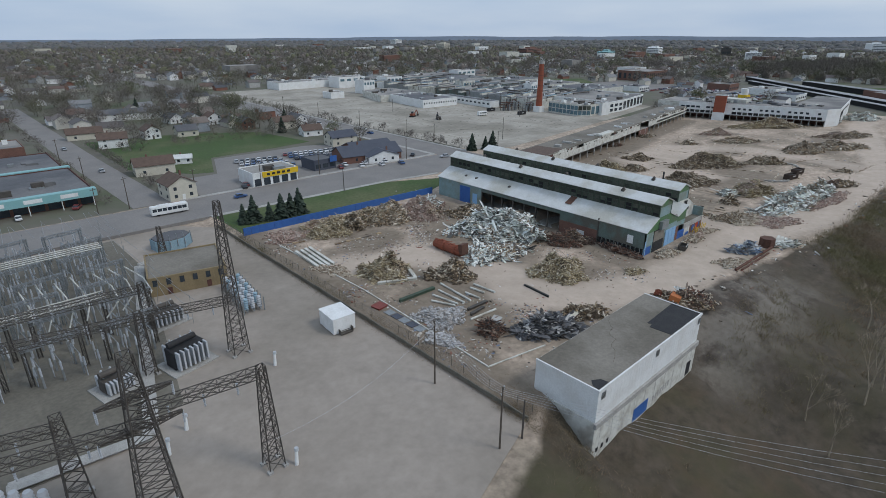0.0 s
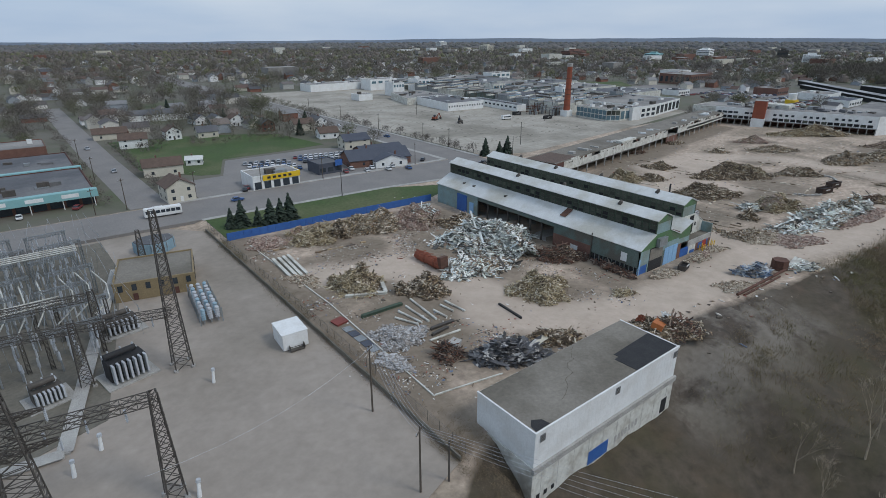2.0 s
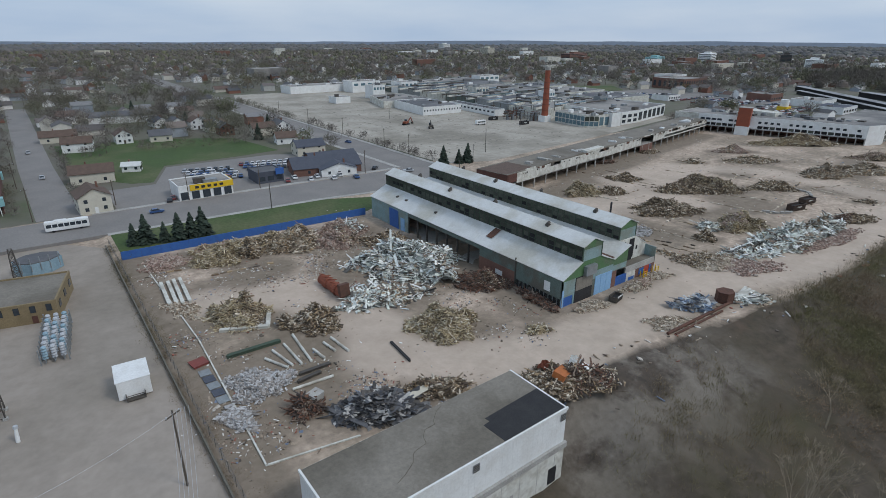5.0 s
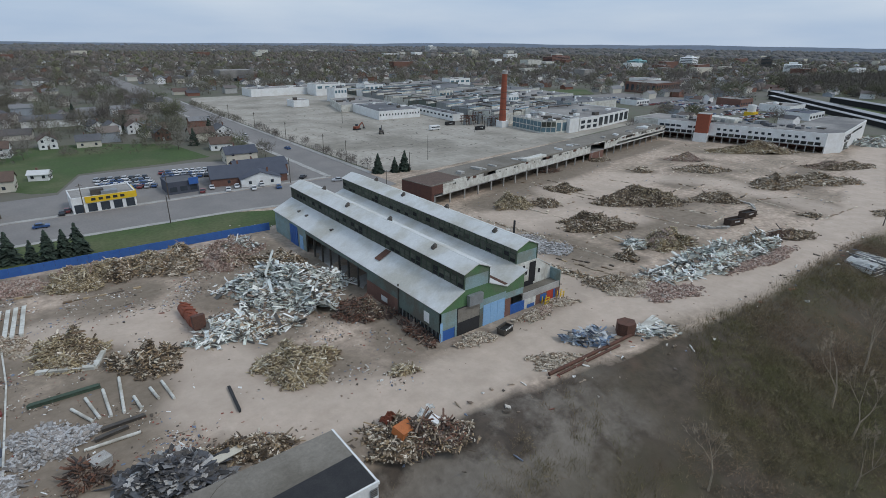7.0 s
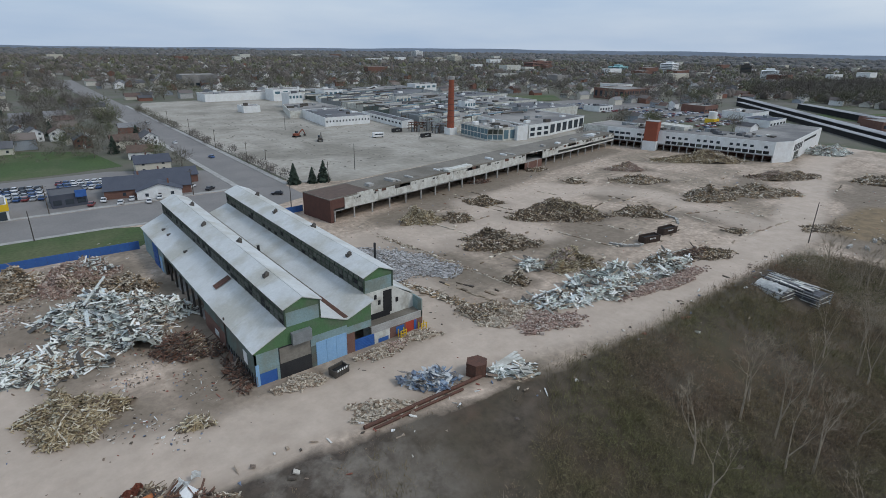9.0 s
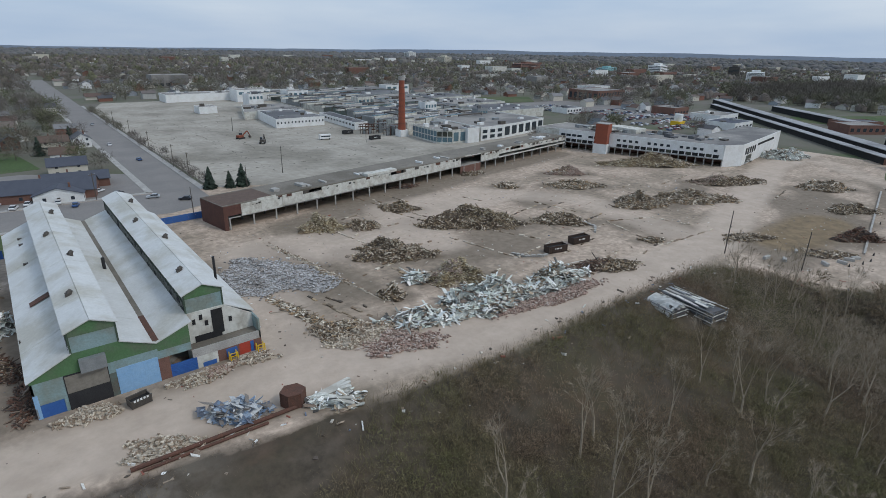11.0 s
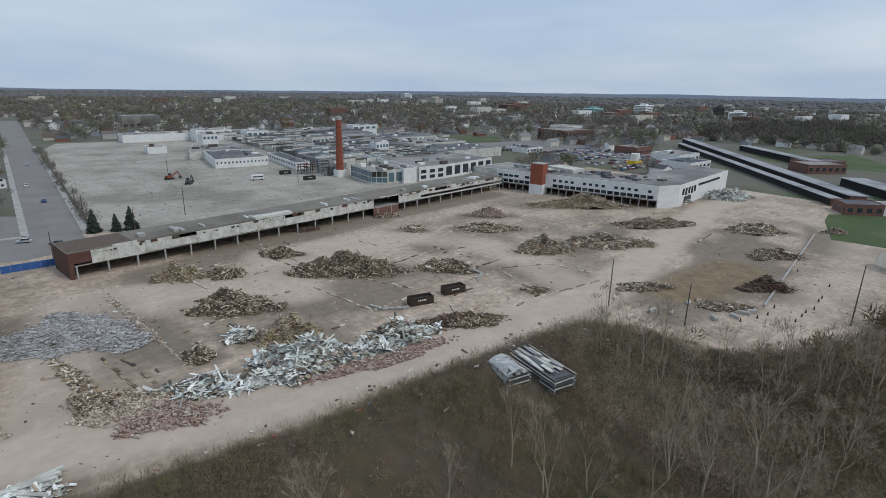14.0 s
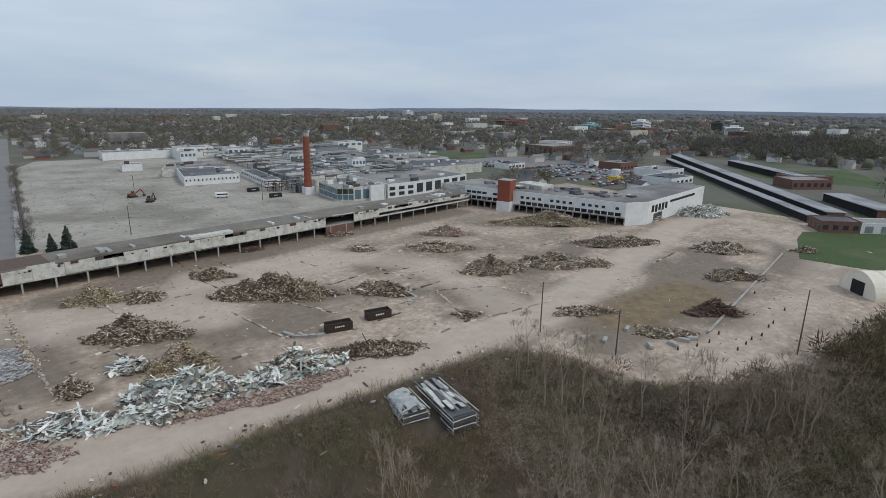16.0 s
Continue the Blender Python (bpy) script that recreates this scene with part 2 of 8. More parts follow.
def box(bm, x0, x1, y0, y1, z0, z1, m=None):
    vs = [bm.verts.new(Vector(c) if m is None else m @ Vector(c)) for c in ((x0, y0, z0), (x1, y0, z0), (x1, y1, z0), (x0, y1, z0), (x0, y0, z1), (x1, y0, z1), (x1, y1, z1), (x0, y1, z1))]
    for f in ((3, 2, 1, 0), (4, 5, 6, 7), (0, 1, 5, 4), (1, 2, 6, 5), (2, 3, 7, 6), (3, 0, 4, 7)):
        bm.faces.new([vs[i] for i in f])
    return bm


def bx(x0, x1, y0, y1, z0, z1, m=None):
    return box(bmesh.new(), x0, x1, y0, y1, z0, z1, m)


def beam(bm, a, b, w, d=None):
    """A square bar from a to b."""
    a, b = Vector(a), Vector(b)
    if (b - a).length < 1e-4:
        return bm
    rot = (b - a).to_track_quat("Z", "Y").to_matrix().to_4x4()
    d = d or w
    return box(bm, -w / 2, w / 2, -d / 2, d / 2, 0, (b - a).length, Matrix.Translation(a) @ rot)


def tube(bm, a, b, r0, r1=None, n=8, caps=True):
    """A round tapered bar from a to b."""
    a, b = Vector(a), Vector(b)
    r1 = r0 if r1 is None else r1
    rot = (b - a).to_track_quat("Z", "Y").to_matrix()
    ring = [[bm.verts.new(p + rot @ Vector((r * math.cos(6.28319 * i / n), r * math.sin(6.28319 * i / n), 0))) for i in range(n)] for p, r in ((a, r0), (b, r1))]
    for i in range(n):
        bm.faces.new((ring[0][i], ring[0][(i + 1) % n], ring[1][(i + 1) % n], ring[1][i]))
    if caps:
        bm.faces.new(ring[1])
        bm.faces.new(ring[0][::-1])
    return bm


def polytube(bm, pts, radii, n=5):
    """One continuous tube through points, with a radius at each."""
    rings = []
    for i, p in enumerate(pts):
        d = (Vector(pts[min(i + 1, len(pts) - 1)]) - Vector(pts[max(i - 1, 0)])).normalized()
        q = d.to_track_quat("Z", "Y").to_matrix()
        rings.append([bm.verts.new(Vector(p) + q @ Vector((math.cos(k * 2 * math.pi / n) * radii[i], math.sin(k * 2 * math.pi / n) * radii[i], 0))) for k in range(n)])
    for a, b in zip(rings, rings[1:]):
        for k in range(n):
            bm.faces.new((a[k], a[(k + 1) % n], b[(k + 1) % n], b[k]))
    bm.faces.new(rings[0][::-1])
    bm.faces.new(rings[-1])
    return bm


def prism(bm, pts, z0, z1):
    """A flat polygon (counter-clockwise) pulled up from z0 to z1; pts in metres."""
    lo = [bm.verts.new((x, y, z0)) for x, y in pts]
    hi = [bm.verts.new((x, y, z1)) for x, y in pts]
    bm.faces.new(lo[::-1])
    bm.faces.new(hi)
    for i in range(len(pts)):
        j = (i + 1) % len(pts)
        bm.faces.new((lo[i], lo[j], hi[j], hi[i]))
    return bm


def profile(bm, pts, y0, y1):
    """A polygon in x and z (counter-clockwise seen from -y) pulled along y."""
    a = [bm.verts.new((x, y0, z)) for x, z in pts]
    b = [bm.verts.new((x, y1, z)) for x, z in pts]
    bm.faces.new(a)
    bm.faces.new(b[::-1])
    for i in range(len(pts)):
        j = (i + 1) % len(pts)
        bm.faces.new((a[j], a[i], b[i], b[j]))
    return bm


def scaled(pts):
    return [(x * U, y * U) for x, y in pts]


def seg_dist(px, py, a, b):
    ax, ay, bx_, by_ = *a, *b
    dx, dy = bx_ - ax, by_ - ay
    t = np.clip(((px - ax) * dx + (py - ay) * dy) / (dx * dx + dy * dy), 0, 1)
    return np.hypot(px - ax - t * dx, py - ay - t * dy)


def line_dist(px, py, pts):
    d = np.full(np.shape(px), 1e9)
    for a, b in zip(pts, pts[1:]):
        d = np.minimum(d, seg_dist(px, py, a, b))
    return d


def smooth(v, lo, hi):
    t = np.clip((np.asarray(v, float) - lo) / (hi - lo), 0, 1)
    return t * t * (3 - 2 * t)


# ---- ground: one sheet from the river bank to the horizon ----
EDGE_X = [-3000, -100, 0, 30, 43, 46.5, 50, 80, 86, 94, 104, 112, 122, 130, 145, 166, 184, 200, 222, 229, 233, 244, 262, 296, 330, 420, 700, 4000]
EDGE_Y = [-200, -10, 25, 28, 31, 34, 35, 35.5, 35.5, 35.8, 35.2, 34, 32.2, 31, 29, 27, 27.5, 27.5, 27, 20, 3, -6, -10.5, -13.5, -18, -58, -200, -800]



def bank(px, py):
    """How far below the top of the bank a place lies, towards the river."""
    return np.maximum(0, np.interp(px, EDGE_X, EDGE_Y) - py)


def height(px, py):
    """Ground height in metres at a place of the plan."""
    px, py = np.asarray(px, float), np.asarray(py, float)
    d = np.hypot(px, py)
    b = bank(px, py)
    z = -8.0 * smooth(b, 0, 34) - 3.0 * smooth(b, 30, 90)
    z = z - 6.0 * smooth(94 - px, 0, 12) * smooth(px, 46.5, 50.5) * smooth(b, 0.5, 9)
    z = z - 1.0 * smooth(47.6 - px, 0, 2.2) * smooth(165 - py, 0, 30)
    side = np.interp(np.degrees(np.arctan2(py, px)), [-180, 0, 20, 45, 70, 100, 180], [0.0, 0.0, 0.3, 0.66, 0.95, 1.0, 1.0])
    far = smooth(d, 900, 2600)
    z = z - 38.0 * smooth(d, 330, 3900) * (1 - far + far * side)
    return z


def gz(x, y):
    return float(height(x, y))


fine_x = np.arange(-40, 440, 2.5)
fine_y = np.arange(-70, 240, 2.5)
out = lambda a, b: np.sign(b - a) * np.geomspace(8, abs(b - a), 26) + a
gx = np.concatenate([out(-40, -3930)[::-1], fine_x, out(437.5, 3930)])
gy = np.concatenate([out(-70, -3930)[::-1], fine_y, out(237.5, 3930)])
X, Y = np.meshgrid(gx, gy)
Z = height(X, Y)
rng = np.random.default_rng(5)
site = (X > 46) & (X < 420) & (Y > -20) & (Y < 128)
Z = Z + np.where(bank(X, Y) > 3, rng.normal(0, 0.35, Z.shape), np.where(site & (Z > -0.05), rng.normal(0, 0.025, Z.shape), 0))
nx, ny = len(gx), len(gy)
me = ground_mesh = bpy.data.meshes.new("ground")
idx = np.arange(nx * ny).reshape(ny, nx)
quads = np.stack([idx[:-1, :-1], idx[:-1, 1:], idx[1:, 1:], idx[1:, :-1]], -1).reshape(-1, 4)
me.from_pydata(np.stack([X * U, Y * U, Z], -1).reshape(-1, 3).tolist(), [], quads.tolist())
HAUL = [(56, 88), (62, 84), (70, 84), (76, 62), (72, 56), (80, 47), (95, 40), (110, 40), (135, 40), (160, 33), (200, 32), (240, 31), (290, 44), (351, 61), (420, 66)]
TRACK2 = [(138, 40), (140, 60), (146, 91), (172, 88.5), (193, 86), (210, 95), (228, 94), (193, 86), (158, 82), (185, 70), (190, 100), (225, 100), (245, 75), (240, 40)]
PIT_A = [(232.7, 56.6), (246.3, 51.4), (250.4, 35.8), (227.2, 37.3)]
PIT_B = [(189.4, 72.9), (200.6, 72.9), (207.8, 54.8), (193.1, 52.1)]
TRACK3 = [(250, -1), (300, -1), (345, 11), (390, 60)]
DARK = [[(47.3, 38), (47.3, 116)], [(56, 66), (72, 60)], [(54, 52), (60, 52)], [(150, 88), (156, 60)], [(185, 60), (200, 58)], [(272, 5), (262, 18)], [(290, 30), (300, 40)], [(230, 80), (240, 84)], [(322, 12), (350, 22)], [(266, 14), (312, 24)], [(268, 22), (318, 34)], [(240, 14), (256, 16)], [(162, 102), (205, 112), (235, 118)], [(55, 92), (70, 96)], [(245, 24), (290, 14)], [(262, 24), (305, 22)], [(178, 112), (300, 128)], [(60, 62), (75, 57)], [(100, 52), (104, 60)], [(265, 55), (290, 62)]]
pale = np.maximum(smooth(line_dist(X, Y, HAUL), 9, 2.5), np.maximum(0.7 * smooth(line_dist(X, Y, TRACK2), 10, 3), 0.45 * smooth(line_dist(X, Y, TRACK3), 9, 3)))
dark = np.max([smooth(line_dist(X, Y, p), 9, 2) for p in DARK], 0)
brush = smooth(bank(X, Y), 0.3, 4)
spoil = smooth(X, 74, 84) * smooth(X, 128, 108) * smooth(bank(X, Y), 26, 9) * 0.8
stubble = smooth(line_dist(X, Y, [(255, 20), (272, 20), (282, 20)]), 11, 4)
town = np.where((Y > 158) | (X < -30) | (X > 405) & (Y > -40), 1.0, 0.0) * (1 - brush)
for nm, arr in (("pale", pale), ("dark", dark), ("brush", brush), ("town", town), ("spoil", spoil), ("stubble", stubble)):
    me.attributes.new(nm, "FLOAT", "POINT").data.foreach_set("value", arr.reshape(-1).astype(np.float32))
for p in me.polygons:
    p.use_smooth = True


def ground_material():
    m = mat("trodden_dirt_ground", (0.535, 0.427, 0.335), (0.415, 0.327, 0.25), 0.11, 0.95, fine=0.7, fine_amt=0.3, bump=0.3, c3=(0.30, 0.243, 0.182), c3_scale=0.045)
    n, l = m.node_tree.nodes, m.node_tree.links
    b = n["Principled BSDF"]
    base = b.inputs["Base Color"].links[0].from_socket
    tc = n.new("ShaderNodeTexCoord")

    def nz(s, d=6):
        t = n.new("ShaderNodeTexNoise")
        t.inputs["Scale"].default_value, t.inputs["Detail"].default_value, t.inputs["Roughness"].default_value = s, d, 0.65
        l.new(tc.outputs["Object"], t.inputs["Vector"])
        return t.outputs["Fac"]

    def op(kind, a, bb):
        t = n.new("ShaderNodeMath")
        t.operation, t.use_clamp = kind, kind != "SUBTRACT"
        for i, v in enumerate((a, bb)):
            if isinstance(v, (int, float)):
                t.inputs[i].default_value = v
            else:
                l.new(v, t.inputs[i])
        return t.outputs[0]

    def mix(f, a, bb):
        x = n.new("ShaderNodeMix")
        x.data_type = "RGBA"
        l.new(f, x.inputs["Factor"])
        for k, v in (("A", a), ("B", bb)):
            if isinstance(v, tuple):
                x.inputs[k].default_value = (*v, 1)
            else:
                l.new(v, x.inputs[k])
        return x.outputs["Result"]

    def mask(name, scale, width=0.35):
        at = n.new("ShaderNodeAttribute")
        at.attribute_name = name
        r = n.new("ShaderNodeMapRange")
        l.new(op("ADD", at.outputs["Fac"], op("MULTIPLY", op("SUBTRACT", nz(scale), 0.5), 0.9)), r.inputs["Value"])
        r.inputs["From Min"].default_value, r.inputs["From Max"].default_value = 0.5 - width, 0.5 + width
        return r.outputs["Result"]

    def blend(a, c, s, w=0.15):
        r = n.new("ShaderNodeMapRange")
        r.inputs["From Min"].default_value, r.inputs["From Max"].default_value = 0.5 - w, 0.5 + w
        l.new(nz(s), r.inputs["Value"])
        return mix(r.outputs["Result"], a, c)

    streak = n.new("ShaderNodeMapRange")
    streak.inputs["From Min"].default_value, streak.inputs["From Max"].default_value = 0.3, 0.7
    streak.inputs["To Min"].default_value, streak.inputs["To Max"].default_value = 0.64, 1.22
    l.new(nz(0.42, 12), streak.inputs["Value"])
    hv = n.new("ShaderNodeHueSaturation")
    l.new(streak.outputs["Result"], hv.inputs["Value"])
    l.new(base, hv.inputs["Color"])
    base = hv.outputs["Color"]
    scrape = n.new("ShaderNodeMapping")        # scraped and driven marks, drawn out along the site
    scrape.inputs["Scale"].default_value = (0.045, 0.3, 0.3)
    scrape.inputs["Rotation"].default_value = (0, 0, 0.25)
    l.new(tc.outputs["Object"], scrape.inputs["Vector"])
    st = n.new("ShaderNodeTexNoise")
    st.inputs["Scale"].default_value, st.inputs["Detail"].default_value, st.inputs["Roughness"].default_value, st.inputs["Distortion"].default_value = 1.0, 9, 0.7, 0.6
    l.new(scrape.outputs["Vector"], st.inputs["Vector"])
    sr = n.new("ShaderNodeMapRange")
    sr.inputs["From Min"].default_value, sr.inputs["From Max"].default_value = 0.52, 0.68
    l.new(st.outputs["Fac"], sr.inputs["Value"])
    base = mix(op("MULTIPLY", sr.outputs["Result"], 0.6), base, (0.26, 0.205, 0.15))
    spot = n.new("ShaderNodeMapRange")         # small damp and oily spots
    spot.inputs["From Min"].default_value, spot.inputs["From Max"].default_value = 0.60, 0.70
    l.new(nz(0.33, 8), spot.inputs["Value"])
    base = mix(op("MULTIPLY", spot.outputs["Result"], 0.55), base, (0.19, 0.155, 0.115))
    col = mix(op("MULTIPLY", mask("dark", 0.16), 0.85), base, blend((0.215, 0.175, 0.13), (0.155, 0.122, 0.088), 0.5))
    col = mix(op("MULTIPLY", mask("pale", 0.1), 0.8), col, blend((0.55, 0.455, 0.37), (0.46, 0.375, 0.30), 0.2))
    col = mix(op("MULTIPLY", mask("stubble", 0.12), 0.85), col, blend((0.26, 0.185, 0.10), (0.145, 0.105, 0.058), 0.25))
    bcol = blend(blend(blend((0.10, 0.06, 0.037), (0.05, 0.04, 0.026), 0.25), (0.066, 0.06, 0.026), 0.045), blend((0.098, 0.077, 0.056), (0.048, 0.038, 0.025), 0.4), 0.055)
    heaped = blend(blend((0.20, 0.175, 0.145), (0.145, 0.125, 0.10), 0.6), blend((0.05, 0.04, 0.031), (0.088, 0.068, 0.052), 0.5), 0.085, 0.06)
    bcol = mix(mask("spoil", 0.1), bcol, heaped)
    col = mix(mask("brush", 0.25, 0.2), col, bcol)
    tcol = blend(blend((0.125, 0.11, 0.085), (0.068, 0.095, 0.036), 0.025), (0.15, 0.138, 0.115), 0.015)
    col = mix(mask("town", 0.3, 0.2), col, tcol)
    l.new(col, b.inputs["Base Color"])
    return m


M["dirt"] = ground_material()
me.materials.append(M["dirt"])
tagged(new("ground", me), "pale trodden dirt of a cleared demolition site falling to brushy bank", "ground", kind="structure")


def sheet(name, pts, z, material, label, category, thick=0.25):
    """A flat surfacing slab, its top z above the site level."""
    bm = prism(bmesh.new(), scaled(pts), z - thick, z)
    return tagged(part(name, bm, material), label, category, kind="structure")


sheet("substation_yard", [(-60, 30), (30, 28), (45.3, 33), (45.4, 60), (45.5, 131), (38, 139.5), (-60, 142)], -0.86, M["yard"], "pale grey gravel yard of an electrical substation", "yard", 5.0)
# Added sheet, its colour darkened to stand for the shade of dense steelwork.
sheet("switchyard_gravel", [(-60, 66), (2, 62), (15, 66), (21, 96), (24.5, 118), (24, 138), (-60, 140)], -0.80, M["yard_dark"], "added gravel sheet, darkened for the shade of dense switchgear", "yard", 0.3)
sheet("road_front", [(-260, 146), (-60, 142), (40, 139), (100, 137), (141, 131), (154.5, 136), (154.5, 152), (142, 155.5), (46, 157.5), (-60, 159), (-260, 163)], 0.03, M["asphalt"], "grey asphalt street with several lanes", "road", 1.2)
sheet("road_side", [(142, 155.5), (154.5, 152), (156.5, 420), (158, 700), (141, 700), (142, 420)], 0.05, M["asphalt"], "long straight grey asphalt street", "road")
sheet("road_cross", [(34, 159), (44, 158.5), (42, 230), (40, 420), (30, 420), (32, 230)], 0.05, M["asphalt"], "pale worn asphalt side street", "road")
sheet("pavement_strip_a", [(140, 157), (142, 157), (142, 420), (140, 420)], 0.12, M["concrete"], "pale concrete footway beside the street", "pavement")
sheet("pavement_strip_b", [(154.6, 152.5), (156.6, 152.5), (158.2, 420), (156.6, 420)], 0.12, M["concrete"], "pale concrete footway beside the street", "pavement")
sheet("pavement_strip_c", [(46, 157.6), (141, 155.9), (141, 157.8), (46, 159.4)], 0.12, M["concrete"], "pale concrete footway beside the street", "pavement")
sheet("pavement_strip_d", [(47, 137.6), (100, 135.6), (122, 132.6), (122, 134.2), (100, 137.2), (47, 139.2)], 0.12, M["concrete"], "pale concrete footway beside the street", "pavement")
sheet("parking_lot", [(158, 153), (176, 146), (262, 158), (345, 172), (345, 432), (170, 432), (158.5, 390)], 0.04, M["lot"], "vast empty cracked concrete car park", "parking lot")
sheet("pavement_shops", [(52, 158), (142, 156), (142, 187), (112, 205), (74, 205), (66, 182), (52, 182)], 0.04, M["asphalt"], "grey asphalt forecourt of roadside shops", "pavement")
sheet("pavement_works", [(405, 128), (440, 108), (520, 185), (500, 292), (400, 292)], -0.25, M["asphalt"], "grey works car park behind the white block", "car park", 1.5)
sheet("lawn_field", [(45.5, 207), (60, 187), (66, 185), (74, 208), (100, 209), (118, 212), (112, 250), (80, 268), (45, 272)], 0.06, M["grass"], "green spring lawn behind houses", "lawn")
sheet("lawn_verge", [(47.5, 120), (104, 118), (122, 126), (100, 136.5), (47.5, 138.5)], 0.05, M["grass"], "green grass verge beside the street", "lawn")
sheet("lawn_park", [(392, 312), (470, 296), (500, 330), (410, 365)], -0.1, M["grass"], "distant green playing field", "lawn", 1.5)
sheet("lawn_sheds", [(338, 15.5), (342, -3), (420, -22), (520, 20), (440, 30), (398, 17), (380, 29), (366, 26)], 0.05, M["grass"], "bright green lawn before brick sheds", "lawn", 1.0)
sheet("lawn_sheds_far", [(470, 60), (560, 40), (640, 90), (560, 130)], -0.4, M["grass"], "green lawn behind the long sheds", "lawn", 2.5)


# ---- the green and grey factory hall with two roof monitors ----
def make_factory_hall():
    hall = thing("factory_hall", 105, 49.4, -1.0, 0, "long factory hall, pale metal roofs, green gables, broken west side", "factory building")
    L, W = 65.0 * U, 28.3 * U
    h = lambda v: (v + 0.8) * U      # heights above the site to local

    def roof_slab(name, x0, z0, x1, z1, y0, y1, label=""):
        n = Vector((-(z1 - z0), 0, x1 - x0)).normalized() * 0.18
        pts = [(x0 * U, h(z0)), (x1 * U, h(z1)), (x1 * U + n.x, h(z1) + n.z), (x0 * U + n.x, h(z0) + n.z)]
        r = part(name, profile(bmesh.new(), pts, y0, y1), M["roof_metal"], hall, label)
        for k in range(2, 16, 4):                    # standing laps between sheets
            yy = y0 + (y1 - y0) * k / 16
            s = [(x0 * U + n.x, h(z0) + n.z), (x1 * U + n.x, h(z1) + n.z), (x1 * U + n.x * 1.25, h(z1) + n.z * 1.25), (x0 * U + n.x * 1.25, h(z0) + n.z * 1.25)]
            part("lap", profile(bmesh.new(), s, yy - 0.05, yy + 0.05), M["roof_metal"], r)

    bays = [(0.0, 14.15, 5.3, 5.9), (14.15, 28.3, 5.9, 5.2)]
    for i, (x0, x1, ze0, ze1) in enumerate(bays):
        m0, m1 = x0 + 4.75, x1 - 4.2
        yb = 0 if i == 0 else 2.6 * U
        roof_slab("roof_slope", x0 - (0.25 if i == 0 else 0), ze0, m0, 7.7, -0.3, L + 0.3)
        roof_slab("roof_slope", m1, 7.7, x1 + (0.25 if i else 0), ze1, -0.3 if i == 0 else yb, L + 0.3)
        mid = (m0 + m1) / 2
        roof_slab("monitor_roof", m0 - 0.3, 10.5, mid, 11.7, yb - 0.4, L + 0.4)
        roof_slab("monitor_roof", mid, 11.7, m1 + 0.3, 10.5, yb - 0.4, L + 0.4)
        for side, xs in enumerate((m0, m1)):
            win = part("window_band", bx(xs * U - 0.06, xs * U + 0.06, yb, L, h(7.6), h(10.5)), M["glass_old"], hall, "dusty band of small wired glass panes")
            for k in range(41):
                y = yb + (L - yb) * k / 40
                part("mullion", bx(xs * U - 0.14, xs * U + 0.14, y - 0.09, y + 0.09, h(7.7), h(10.5)), M["green_dull"], win)
            for z in (8.05, 8.7, 9.6, 10.35):
                part("rail", bx(xs * U - 0.12, xs * U + 0.12, yb, L, h(z) - 0.06, h(z) + 0.06), M["green_dull"], win)
            if side == 0:
                rnd = random.Random(i)
                for k in range(80):                   # single panes: dark, dusty or broken, tilted a little
                    y, row = yb + (L - yb) * (k // 2 + 0.12) / 40, k % 2
                    z0, z1 = ((8.1, 8.65), (8.8, 9.55))[row]
                    d = 0.16 + rnd.random() * 0.12
                    part("pane", bx(xs * U - d, xs * U - d + 0.04, y, y + L / 53, h(z0), h(z1)), M["glass_old"] if rnd.random() < 0.75 else M["dark"], win)
        # gable of the monitor
        pent = [(m0 * U, h(7.6)), (m1 * U, h(7.6)), (m1 * U, h(10.5)), (mid * U, h(11.65)), (m0 * U, h(10.5))]
        part("monitor_gable", profile(bmesh.new(), pent, L - 0.25, L), M["siding_pale"], hall, "pale blue gable of the roof monitor")
        gm = part("monitor_gable", profile(bmesh.new(), pent, yb, yb + 0.25), M["siding_pale"], hall, "pale blue gable of the roof monitor")
        part("gable_peak", profile(bmesh.new(), [(m0 * U, h(9.9)), (m1 * U, h(9.9)), (m1 * U, h(10.5)), (mid * U, h(11.6)), (m0 * U, h(10.5))], yb - 0.06, yb - 0.004), M["siding_green"], gm, "green painted peak")
        for k, yy in enumerate((10, 27, 40, 55)):
            cx = mid + (1.1 if k % 2 else -1.0)
            v = bmesh.new()
            box(v, cx * U - 0.5, cx * U + 0.5, yy * U - 0.45, yy * U + 0.45, h(11.0), h(11.75))
            tube(v, (cx * U, yy * U, h(11.7)), (cx * U + 0.5, yy * U, h(12.1)), 0.5, 0.35)
            part("roof_vent", v, M["steel"], hall, "dark roof ventilator")
    # west wall
    west = part("west_wall", bx(0, 0.3, 48 * U, 65 * U, 0, h(5.25)), M["siding_pale"], hall, "pale weathered siding of the west side")
    part("west_wall", bx(0, 0.3, 0, 11.5 * U, h(1.6), h(5.25)), M["siding_grey"], hall, "grey green siding of the west side")
    part("west_wall", bx(0, 0.3, 11.5 * U, 22 * U, h(2.9), h(5.25)), M["siding_grey"], hall, "grey green siding of the west side")
    part("lower_wall", bx(-0.08, 0.32, 11.5 * U, 22 * U, 0, h(2.9)), M["brick"], hall, "red brick lower wall")
    part("lower_wall", bx(-0.08, 0.32, 0, 11.5 * U, 0, h(0.2)), M["brick"], hall, "red brick lower wall")
    # Near-black strip stands for the unlit hall behind the broken panes.
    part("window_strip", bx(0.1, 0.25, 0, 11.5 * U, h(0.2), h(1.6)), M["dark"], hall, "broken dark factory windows")
